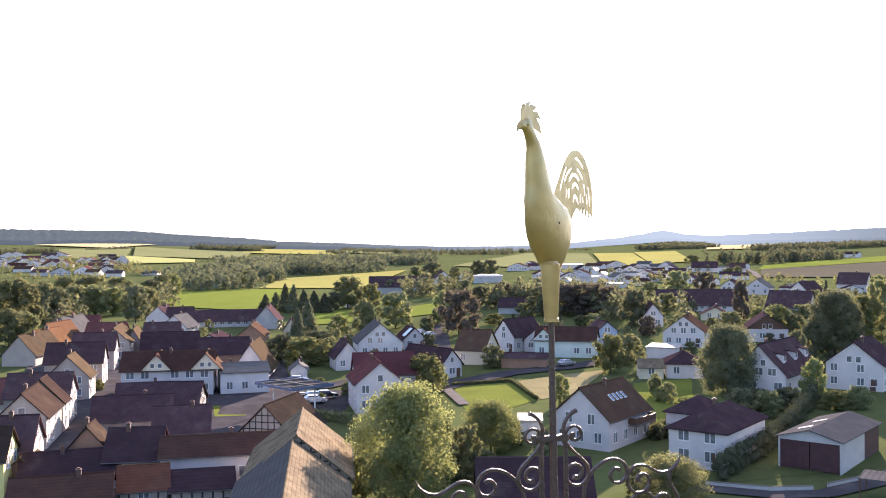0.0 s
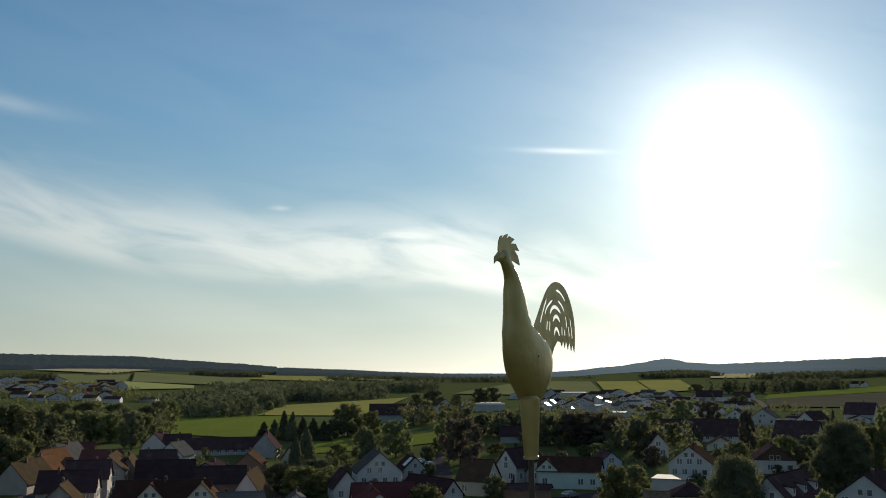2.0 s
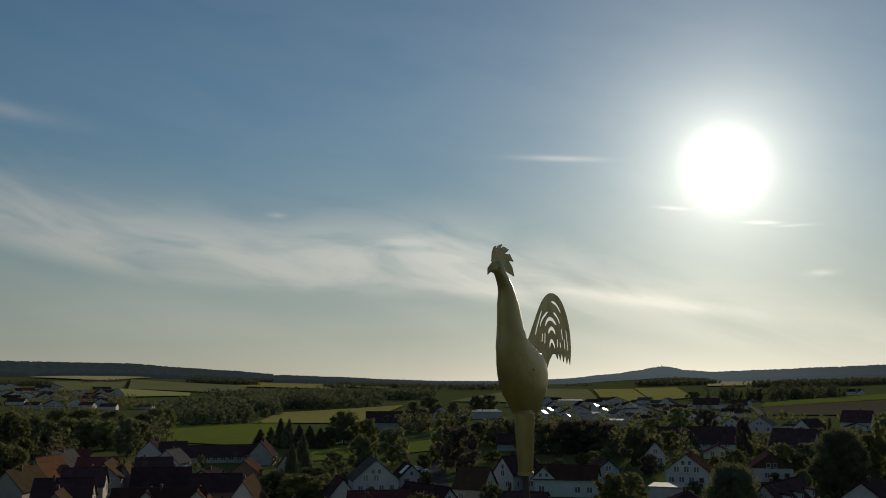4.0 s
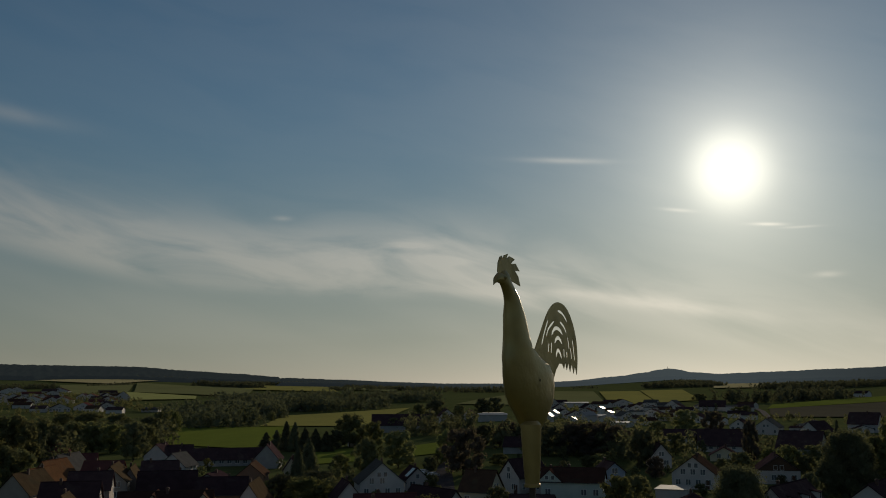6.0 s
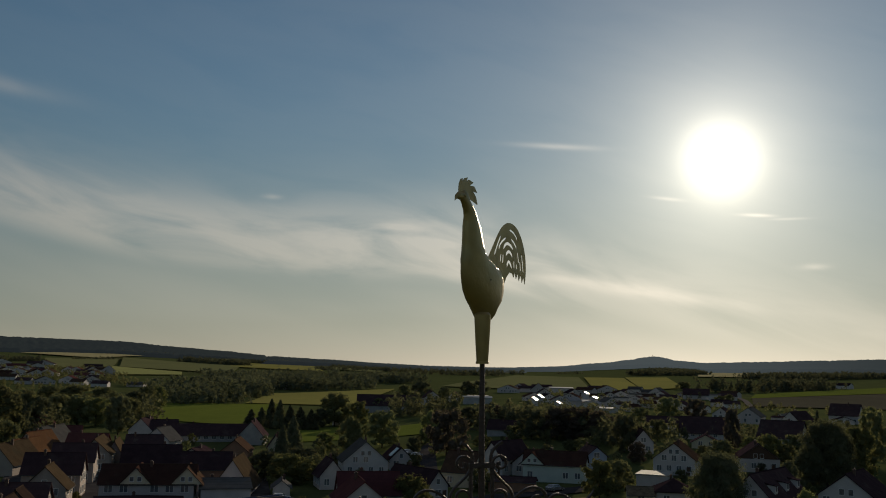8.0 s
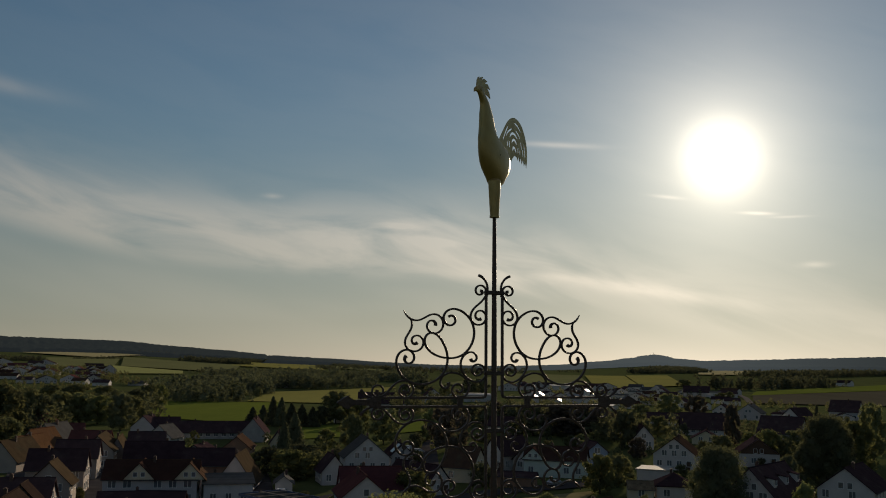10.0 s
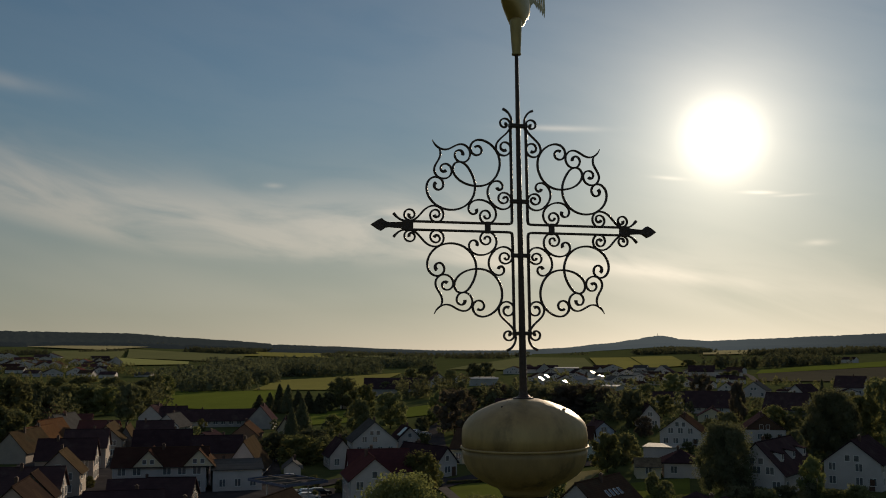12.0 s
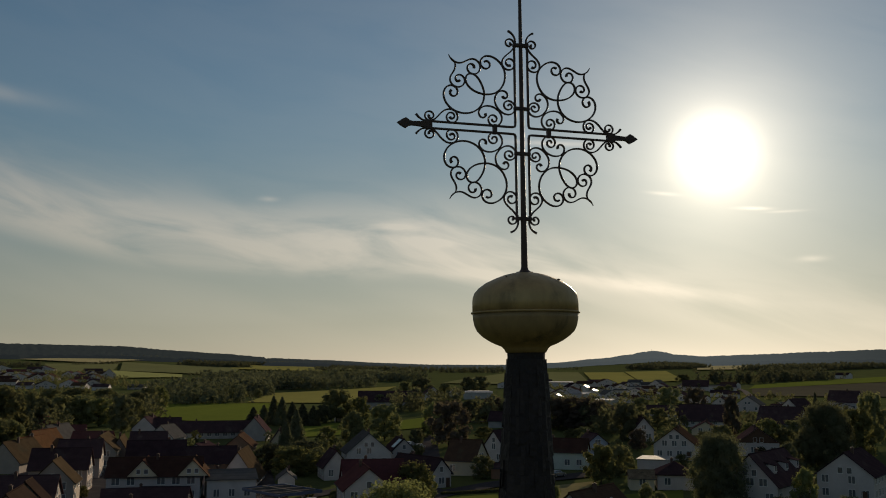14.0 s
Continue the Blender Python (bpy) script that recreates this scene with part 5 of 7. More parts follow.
tree(-8.1, 686.4, 15.3, 18.6, "dark", "round", 1)
tree(26.8, 761.8, 13.4, 14.1, "dark", "round", 1)
tree(37.9, 777.9, 13.7, 17.3, "dark", "round", 1)
tree(8.4, 721.0, 9.7, 12.5, "mid", "round", 1)
tree(-1.3, 355.5, 4.2, 6.6, "dark", "bush", 1)
tree(206.2, 695.1, 6.9, 11.6, "light", "round", 1)
tree(223.1, 730.3, 6.9, 10.4, "mid", "round", 1)
tree(147.7, 383.0, 5.6, 8.6, "mid", "round", 1)
tree(118.6, 317.0, 4.7, 8.4, "mid", "bush", 1)
tree(100.9, 305.8, 4.5, 8.0, "light", "round", 1)
tree(28.5, 336.4, 5.0, 8.4, "mid", "bush", 1)
tree(-158.7, 719.9, 12.7, 18.2, "dark", "round", 1)
tree(-136.5, 672.8, 11.9, 16.9, "mid", "round", 1)
tree(-128.0, 709.2, 7.1, 8.0, "mid", "round", 1)
tree(-10.1, 186.4, 2.8, 4.2, "mid", "bush", 1)
tree(-13.0, 172.5, 2.7, 3.7, "mid", "bush", 1)
tree(-17.4, 236.1, 2.7, 3.4, "mid", "bush", 1)
tree(-8.6, 215.4, 1.7, 2.3, "dark", "bush", 1)
tree(-7.6, 246.0, 2.6, 3.7, "mid", "bush", 1)
tree(-2.3, 240.4, 2.7, 2.3, "light", "bush", 1)
tree(-12.5, 192.0, 2.9, 2.4, "mid", "bush", 1)
tree(-4.1, 225.5, 3.4, 2.9, "mid", "bush", 1)
tree(-11.7, 198.7, 3.2, 3.9, "mid", "bush", 1)
tree(-13.8, 190.1, 2.3, 2.0, "mid", "bush", 1)
tree(-14.5, 190.0, 2.6, 3.7, "mid", "bush", 1)
tree(-18.9, 182.2, 2.7, 3.2, "mid", "bush", 1)
tree(-12.4, 184.3, 2.4, 2.1, "light", "bush", 1)
tree(-22.8, 173.8, 1.9, 2.1, "light", "bush", 1)
tree(-17.6, 183.5, 4.4, 3.7, "light", "bush", 1)
tree(-30.3, 267.0, 5.5, 4.8, "mid", "bush", 0)
tree(-24.9, 189.1, 2.6, 2.8, "light", "bush", 1)
tree(-20.9, 262.9, 5.0, 4.5, "mid", "bush", 0)
tree(-2.9, 194.4, 2.1, 2.3, "mid", "bush", 1)
tree(-13.5, 188.1, 2.9, 3.2, "light", "bush", 1)
tree(-4.2, 248.1, 5.0, 4.3, "mid", "bush", 1)
tree(-29.1, 236.0, 3.5, 4.1, "mid", "bush", 1)
tree(-6.1, 183.0, 4.1, 3.9, "mid", "bush", 1)
tree(-16.8, 190.7, 2.1, 2.6, "dark", "bush", 1)
tree(-1.4, 186.4, 4.7, 4.7, "light", "bush", 1)
tree(-15.7, 267.5, 2.9, 3.4, "light", "bush", 0)
tree(49.8, 249.9, 2.3, 2.9, "dark", "bush", 1)
tree(43.0, 240.8, 3.5, 4.8, "mid", "bush", 1)
tree(7.8, 265.8, 2.5, 2.8, "mid", "bush", 0)
tree(37.7, 267.3, 1.6, 2.4, "light", "bush", 0)
tree(46.2, 238.1, 2.5, 2.9, "mid", "bush", 1)
tree(39.8, 212.1, 2.4, 2.8, "mid", "bush", 1)
tree(45.2, 228.3, 4.6, 4.7, "mid", "bush", 1)
tree(10.2, 230.6, 2.6, 3.2, "mid", "bush", 1)
tree(36.3, 238.9, 3.1, 3.3, "dark", "bush", 1)
tree(5.7, 237.1, 2.8, 3.8, "mid", "bush", 1)
tree(33.1, 276.6, 4.0, 4.1, "dark", "bush", 0)
tree(125.8, 369.9, 4.4, 4.0, "light", "bush", 0)
tree(88.0, 217.2, 2.2, 1.9, "dark", "bush", 1)
tree(97.5, 213.0, 1.5, 1.9, "mid", "bush", 1)
tree(67.4, 284.0, 3.4, 4.6, "mid", "bush", 0)
tree(59.6, 231.6, 3.0, 3.8, "mid", "bush", 1)
tree(141.8, 392.8, 1.9, 2.1, "mid", "bush", 0)
tree(63.5, 216.6, 4.7, 4.5, "mid", "bush", 1)
tree(102.1, 234.7, 2.5, 3.7, "light", "bush", 1)
tree(90.0, 199.0, 4.6, 4.4, "dark", "bush", 1)
tree(51.8, 208.4, 3.6, 3.8, "mid", "bush", 1)
tree(105.5, 247.6, 1.8, 2.8, "mid", "bush", 1)
tree(143.5, 371.2, 2.3, 2.3, "dark", "bush", 0)
tree(87.6, 337.4, 5.2, 4.7, "dark", "bush", 0)
tree(72.1, 274.6, 4.0, 3.6, "light", "bush", 0)
tree(62.2, 207.6, 3.1, 2.9, "light", "bush", 1)
tree(60.2, 192.0, 4.0, 3.4, "mid", "bush", 1)
tree(81.2, 315.4, 1.3, 2.0, "mid", "bush", 0)
tree(93.9, 369.3, 4.5, 4.5, "dark", "bush", 0)
tree(74.4, 255.1, 3.1, 2.7, "mid", "bush", 1)
tree(70.8, 248.3, 1.6, 2.4, "mid", "bush", 1)
tree(85.1, 215.8, 1.6, 1.9, "mid", "bush", 1)
tree(111.0, 281.7, 2.0, 2.0, "mid", "bush", 0)
tree(107.1, 287.3, 2.6, 3.8, "mid", "bush", 0)
tree(88.7, 230.3, 3.3, 3.8, "mid", "bush", 1)
tree(122.7, 272.3, 2.3, 2.7, "dark", "bush", 0)
tree(94.0, 367.3, 2.4, 3.6, "light", "bush", 0)
tree(91.1, 272.1, 1.6, 2.1, "mid", "bush", 0)
tree(144.3, 354.8, 3.2, 3.2, "mid", "bush", 0)
tree(66.1, 200.4, 1.7, 1.9, "dark", "bush", 1)
tree(53.2, 210.8, 3.5, 3.7, "mid", "bush", 1)
tree(62.5, 278.7, 2.5, 2.1, "mid", "bush", 0)
tree(86.1, 353.0, 2.6, 4.0, "mid", "bush", 0)
tree(83.3, 244.6, 3.3, 3.5, "dark", "bush", 1)
tree(90.4, 382.1, 4.6, 4.1, "dark", "bush", 0)
tree(107.7, 235.3, 1.5, 2.2, "dark", "bush", 1)
tree(78.8, 196.8, 2.6, 2.7, "mid", "bush", 1)
tree(68.3, 211.3, 4.3, 4.2, "mid", "bush", 1)
tree(76.3, 199.3, 3.1, 4.4, "mid", "bush", 1)
tree(106.5, 267.1, 4.7, 4.1, "mid", "bush", 0)
tree(75.4, 203.7, 2.6, 3.5, "dark", "bush", 1)
tree(38.7, 138.4, 1.9, 1.9, "mid", "bush", 1)
tree(30.4, 137.0, 2.4, 2.9, "mid", "bush", 1)
tree(38.1, 167.9, 2.7, 3.3, "light", "bush", 1)
tree(26.9, 138.8, 2.5, 3.5, "mid", "bush", 1)
tree(43.6, 136.9, 3.6, 3.1, "light", "bush", 1)
tree(43.9, 163.1, 2.3, 3.1, "light", "bush", 1)
tree(39.0, 166.5, 3.8, 3.7, "mid", "bush", 1)
tree(29.4, 148.4, 2.1, 2.3, "mid", "bush", 1)
tree(43.4, 138.1, 1.9, 2.2, "light", "bush", 1)
tree(31.5, 145.6, 2.5, 2.3, "mid", "bush", 1)
tree(46.7, 148.9, 3.1, 4.7, "mid", "bush", 1)
tree(57.7, 325.0, 2.7, 2.4, "light", "bush", 0)
tree(-1.1, 329.3, 3.5, 4.1, "mid", "bush", 0)
tree(43.4, 280.3, 3.8, 3.8, "mid", "bush", 0)
tree(10.4, 378.8, 3.7, 4.3, "dark", "bush", 0)
tree(-24.9, 362.5, 4.7, 4.1, "light", "bush", 0)
tree(-10.9, 302.2, 3.1, 2.8, "dark", "bush", 0)
tree(27.4, 283.2, 2.1, 2.9, "mid", "bush", 0)
tree(27.4, 301.3, 3.5, 4.2, "mid", "bush", 0)
tree(-34.2, 382.1, 2.8, 2.9, "dark", "bush", 0)
tree(37.5, 318.4, 4.8, 4.2, "mid", "bush", 0)
tree(34.9, 294.3, 2.9, 3.4, "dark", "bush", 0)
tree(25.8, 295.6, 2.7, 3.4, "light", "bush", 0)
tree(-28.2, 313.8, 3.0, 3.6, "dark", "bush", 0)
tree(-23.8, 314.1, 4.4, 3.8, "light", "bush", 0)
tree(32.6, 278.6, 3.9, 4.0, "mid", "bush", 0)
tree(20.2, 381.1, 2.6, 2.2, "light", "bush", 0)
tree(23.8, 330.3, 1.6, 1.8, "dark", "bush", 0)
tree(42.2, 308.8, 2.0, 2.4, "mid", "bush", 0)
tree(0.9, 290.7, 3.5, 4.5, "light", "bush", 0)
tree(-25.3, 379.7, 2.9, 4.2, "mid", "bush", 0)
tree(74.2, 372.6, 2.4, 3.0, "mid", "bush", 0)
tree(-26.7, 339.0, 4.5, 4.3, "mid", "bush", 0)
tree(10.7, 333.4, 2.8, 3.4, "mid", "bush", 0)
tree(-3.4, 319.5, 4.1, 4.7, "mid", "bush", 0)
tree(-19.3, 375.2, 2.6, 3.5, "mid", "bush", 0)
tree(-12.7, 326.9, 3.9, 3.7, "light", "bush", 0)
tree(-27.7, 350.9, 3.6, 4.3, "mid", "bush", 0)
tree(49.8, 296.5, 5.2, 4.6, "mid", "bush", 0)
tree(26.7, 283.6, 3.3, 4.3, "mid", "bush", 0)
tree(-20.3, 415.0, 2.4, 2.3, "mid", "bush", 0)
tree(26.4, 322.8, 2.9, 2.8, "mid", "bush", 0)
tree(51.2, 268.2, 3.1, 3.7, "mid", "bush", 0)
tree(55.1, 352.1, 2.5, 2.8, "mid", "bush", 0)
tree(32.9, 287.4, 2.4, 2.1, "dark", "bush", 0)
tree(19.1, 400.0, 3.4, 4.7, "light", "bush", 0)
tree(-36.0, 371.4, 2.6, 2.8, "mid", "bush", 0)
tree(56.6, 290.0, 2.2, 1.8, "dark", "bush", 0)
tree(48.1, 352.0, 2.3, 2.8, "mid", "bush", 0)
tree(17.2, 297.3, 3.0, 4.2, "mid", "bush", 0)
tree(8.1, 277.4, 1.3, 2.0, "dark", "bush", 0)
tree(-0.6, 143.1, 2.8, 3.8, "mid", "bush", 1)
tree(13.7, 127.9, 2.9, 3.1, "mid", "bush", 1)
tree(-1.4, 114.7, 1.5, 2.1, "light", "bush", 1)
tree(-8.8, 119.2, 1.5, 2.2, "mid", "bush", 1)
tree(2.7, 113.8, 3.0, 4.4, "mid", "bush", 1)
tree(-5.2, 113.6, 2.9, 3.1, "dark", "bush", 1)
tree(13.2, 126.1, 4.0, 4.3, "dark", "bush", 1)
tree(-10.8, 136.7, 4.6, 4.1, "dark", "bush", 1)
tree(12.5, 123.7, 2.4, 3.7, "mid", "bush", 1)
tree(-10.4, 121.1, 3.5, 3.0, "dark", "bush", 1)
tree(-1.5, 112.6, 3.0, 4.1, "light", "bush", 1)
tree(9.2, 133.6, 3.6, 4.7, "light", "bush", 1)
tree(-0.6, 141.5, 2.1, 3.2, "light", "bush", 1)
tree(4.6, 120.1, 2.8, 4.1, "mid", "bush", 1)
tree(82.7, 348.2, 4.5, 4.5, "mid", "bush", 0)
tree(163.5, 445.7, 2.0, 2.8, "dark", "bush", 0)
tree(64.0, 343.8, 3.0, 4.6, "mid", "bush", 0)
tree(240.8, 618.5, 1.8, 2.2, "light", "bush", 0)
tree(87.6, 490.6, 3.1, 4.5, "mid", "bush", 0)
tree(55.4, 390.7, 3.4, 2.9, "light", "bush", 0)
tree(133.7, 451.5, 3.2, 4.4, "mid", "bush", 0)
tree(67.2, 617.4, 2.7, 3.0, "mid", "bush", 0)
tree(229.8, 653.4, 3.2, 4.1, "dark", "bush", 0)
tree(190.4, 535.6, 2.1, 2.7, "mid", "bush", 0)
tree(123.5, 355.1, 3.4, 4.1, "mid", "bush", 0)
tree(98.4, 421.2, 4.6, 3.9, "mid", "bush", 0)
tree(239.8, 531.2, 2.3, 2.3, "mid", "bush", 0)
tree(63.6, 520.4, 4.2, 3.7, "mid", "bush", 0)
tree(86.3, 414.0, 3.9, 4.3, "mid", "bush", 0)
tree(77.5, 620.1, 3.1, 3.5, "mid", "bush", 0)
tree(71.3, 575.6, 2.4, 2.8, "mid", "bush", 0)
tree(80.5, 360.8, 3.4, 3.3, "mid", "bush", 0)
tree(69.9, 357.8, 2.7, 3.7, "dark", "bush", 0)
tree(146.3, 354.8, 3.1, 4.3, "mid", "bush", 0)
tree(45.1, 372.8, 3.1, 3.5, "mid", "bush", 0)
tree(211.3, 636.7, 3.2, 3.0, "dark", "bush", 0)
tree(129.9, 407.6, 2.6, 2.5, "mid", "bush", 0)
tree(105.8, 359.6, 3.3, 4.7, "light", "bush", 0)
tree(38.3, 371.2, 3.0, 3.3, "dark", "bush", 0)
tree(81.8, 518.9, 2.0, 2.6, "mid", "bush", 0)
tree(62.7, 468.7, 1.8, 2.0, "dark", "bush", 0)
tree(133.0, 465.6, 1.8, 2.4, "dark", "bush", 0)
tree(48.4, 445.7, 3.3, 3.5, "mid", "bush", 0)
tree(183.7, 436.6, 3.6, 3.8, "dark", "bush", 0)
tree(92.7, 484.4, 2.9, 3.7, "mid", "bush", 0)
tree(80.0, 349.2, 3.1, 2.6, "mid", "bush", 0)
tree(52.8, 366.9, 3.2, 2.8, "mid", "bush", 0)
tree(75.3, 370.4, 2.0, 2.3, "mid", "bush", 0)
tree(125.5, 382.9, 2.9, 2.6, "dark", "bush", 0)
tree(214.4, 517.4, 2.3, 2.7, "light", "bush", 0)
tree(261.6, 638.7, 1.8, 2.7, "mid", "bush", 0)
tree(50.7, 372.6, 3.3, 4.7, "dark", "bush", 0)
tree(130.4, 522.5, 1.8, 1.9, "mid", "bush", 0)
tree(130.7, 392.5, 3.2, 2.8, "light", "bush", 0)
tree(-80.6, 368.7, 4.1, 4.1, "mid", "bush", 0)
tree(-85.3, 367.3, 3.2, 2.7, "dark", "bush", 0)
tree(-45.7, 311.0, 3.1, 3.7, "mid", "bush", 0)
tree(-47.7, 290.2, 2.5, 2.2, "mid", "bush", 0)
tree(-46.0, 276.3, 2.7, 2.6, "mid", "bush", 0)
tree(-76.7, 303.7, 2.9, 4.1, "mid", "bush", 0)
tree(-60.0, 302.2, 4.2, 4.7, "mid", "bush", 0)
tree(-48.0, 257.8, 3.1, 3.2, "light", "bush", 1)
tree(-81.5, 322.0, 1.4, 2.0, "mid", "bush", 0)
tree(-54.8, 319.7, 4.0, 3.6, "dark", "bush", 0)
tree(-78.6, 319.1, 4.2, 4.1, "light", "bush", 0)
tree(-46.0, 265.5, 1.5, 1.8, "mid", "bush", 0)
tree(-43.0, 272.8, 3.1, 3.1, "mid", "bush", 0)
tree(-80.8, 301.2, 1.9, 1.8, "dark", "bush", 0)
tree(-102.8, 301.3, 4.0, 3.4, "dark", "bush", 0)
tree(-103.0, 289.0, 1.8, 2.3, "mid", "bush", 0)
tree(-117.9, 253.8, 3.0, 3.5, "mid", "bush", 1)
tree(-98.3, 256.3, 4.8, 4.2, "mid", "bush", 1)
tree(-115.2, 290.4, 2.1, 2.4, "mid", "bush", 0)
tree(-114.6, 306.8, 3.4, 4.5, "mid", "bush", 0)
tree(-127.9, 280.7, 2.4, 2.1, "light", "bush", 0)
tree(-120.6, 274.0, 1.5, 1.9, "mid", "bush", 0)
woods("woodland", ((-156, 591, -117, 632, 45, 14), (-180, 972, -76, 891, 40, 11), (-198, 1184, -41, 1074, 70, 12), (-243, 1022, -142, 850, 60, 14), (-229, 804, -163, 722, 60, 14)), "far", "grey-green riverside woodland across the valley floor", 6.5)
woods("woodland", ((-691, 2597, -485, 2305, 60, 16), (-860, 2350, -798, 2502, 25, 10), (286, 984, 367, 1015, 30, 15), (392, 1066, 500, 1171, 60, 14), (721, 1997, 1116, 2335, 120, 15), (493, 2208, 742, 2556, 60, 14), (-927, 2017, -869, 2199, 60, 12), (-497, 3783, -325, 3847, 40, 12), (-90, 1822, 118, 1743, 40, 10), (-631, 3041, -497, 3783, 50, 12), (-295, 2728, -103, 2075, 30, 10), (-439, 5204, 49, 5223, 90, 13), (109, 5210, 439, 4261, 60, 12), (594, 2561, 912, 3272, 60, 12), (307, 2425, 378, 2430, 20, 9), (-1074, 3370, -929, 3494, 40, 14), (-260, 2080, 190, 2050, 40, 10), (-330, 1300, -60, 1240, 14, 8)), "far", "grey-green rows of trees on the valley slopes", 8)
woods("woodland", ((-343, 773, -258, 751, 14, 6), (-426, 924, -309, 899, 50, 6), (-513, 1128, -374, 1091, 60, 6), (-701, 1525, -513, 1446, 60, 6), (-332, 950, -263, 852, 20, 8), (57, 557, 102, 502, 12, 4), (129, 584, 165, 593, 25, 6), (178, 589, 226, 606, 20, 5), (202, 541, 249, 542, 20, 6), (70, 540, 130, 530, 12, 5), (80, 598, 180, 600, 14, 5), (70, 655, 190, 660, 14, 5), (80, 715, 200, 725, 14, 5), (90, 800, 220, 790, 14, 6), (-520, 1050, -330, 990, 18, 7), (-480, 975, -330, 925, 14, 6), (-600, 1250, -420, 1190, 22, 8), (-390, 820, -290, 800, 12, 6)), "mid", "green garden trees of a far village", 9)
woods("woodland", ((10, 391, 42, 333, 40, 11), (41, 328, 63, 295, 20, 9), (-27, 487, 12, 477, 30, 11), (102, 336, 131, 340, 20, 7), (131, 340, 134, 293, 25, 10), (-46, 294, -25, 288, 12, 4), (-165, 355, -140, 339, 20, 11), (-174, 425, -126, 406, 25, 11)), "dark", "dark garden trees and hedges behind the houses", 6)
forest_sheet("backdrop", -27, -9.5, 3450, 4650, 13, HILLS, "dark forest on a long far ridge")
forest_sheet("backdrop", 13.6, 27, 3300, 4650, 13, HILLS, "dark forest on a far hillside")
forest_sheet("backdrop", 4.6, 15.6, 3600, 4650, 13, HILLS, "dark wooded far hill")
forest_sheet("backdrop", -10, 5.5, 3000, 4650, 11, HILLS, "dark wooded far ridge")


# ---------------------------------------------------------------- steeple: cross, cock, ball and spire
AXIS = Matrix.Translation((0.0, 0.0, 28.6)) @ Matrix.Rotation(-0.0111, 4, "Y")   # the iron rod leans a little
CROSS_Z, TURN = -0.836, radians(17.8)
SCROLLS = (  # bars of one quarter: name, half width, foot from the crossing, first heading, length, bends per metre along it
    ("interlaced_ring", 0.0049, (0.217, 0.375), 2.331, 1.456, (59.5, 36.1, 23.6, 8.3, 10.2, 7.9, 10.0, 5.1, 10.8, 34.0, 4.2, 9.2, 9.3, 7.4, 8.0, 11.1, 22.6, 33.9, 65.2)),
    ("corner_scroll", 0.0044, (0.425, 0.398), -1.979, 0.418, (-11.4, -19.8, 24.3, 22.8, 30.0, 65.1)),
    ("corner_scroll", 0.0044, (0.404, 0.369), -2.672, 0.370, (35.9, 13.9, -28.2, -20.7, -28.9, -37.9, -84.4)),
    ("leaf_scroll", 0.0044, (0.076, 0.565), -2.843, 0.468, (16.1, 16.6, 5.0, -26.7, -26.5, -37.1, -63.6)),
    ("small_scroll", 0.0043, (0.034, 0.470), 1.166, 0.164, (35.5, -34.2, -37.9, -48.9, -50.3, -173.2)),
    ("inner_scroll", 0.0044, (0.080, 0.137), 1.461, 0.557, (117.3, 39.5, 41.8, 24.9, 27.3, 17.5, 8.9, 17.2, 17.8, 42.2, 86.9)),
    ("inner_scroll", 0.0044, (0.177, 0.056), -1.390, 0.511, (-87.1, -42.9, -33.3, -22.6, -20.9, -9.5, -14.4, -35.3, -72.5)),
    ("arm_scroll", 0.0044, (0.525, 0.023), 2.866, 0.407, (-20.8, 10.1, 24.7, 31.2, 38.4, 83.3)),
    ("small_scroll", 0.0043, (0.523, 0.023), -0.167, 0.178, (17.3, 41.6, 40.0, 39.4, 63.9, 98.8)),
    ("leaf_tip", 0.0046, (0.540, 0.022), -0.308, 0.083, (23.2, 5.9)),
)


def glide(points, per=5):
    """A smooth line through the points."""
    out = []
    for i in range(len(points) - 1):
        p0, p1, p2, p3 = (Vector(points[max(0, min(len(points) - 1, i + k))]) for k in (-1, 0, 1, 2))
        for j in range(per):
            t = j / per
            out.append(0.5 * (2 * p1 + (p2 - p0) * t + (2 * p0 - 5 * p1 + 4 * p2 - p3) * t * t + (3 * p1 - p0 - 3 * p2 + p3) * t ** 3))
    return out + [Vector(points[-1])]


def forged(foot, heading, length, bends):
    """The line of a bar that is bent by the given curvatures, spread evenly along its length."""
    steps = max(16, int(length * 170))
    p, angle, out = Vector(foot), heading, [Vector(foot)]
    for i in range(steps):
        u = (i + 0.5) / steps * (len(bends) - 1)
        k = min(int(u), len(bends) - 2)
        turn = (bends[k] + (bends[k + 1] - bends[k]) * (u - k)) * length / steps
        angle += turn / 2
        p = p + Vector((math.cos(angle), math.sin(angle))) * (length / steps)
        angle += turn / 2
        out.append(p)
    return out


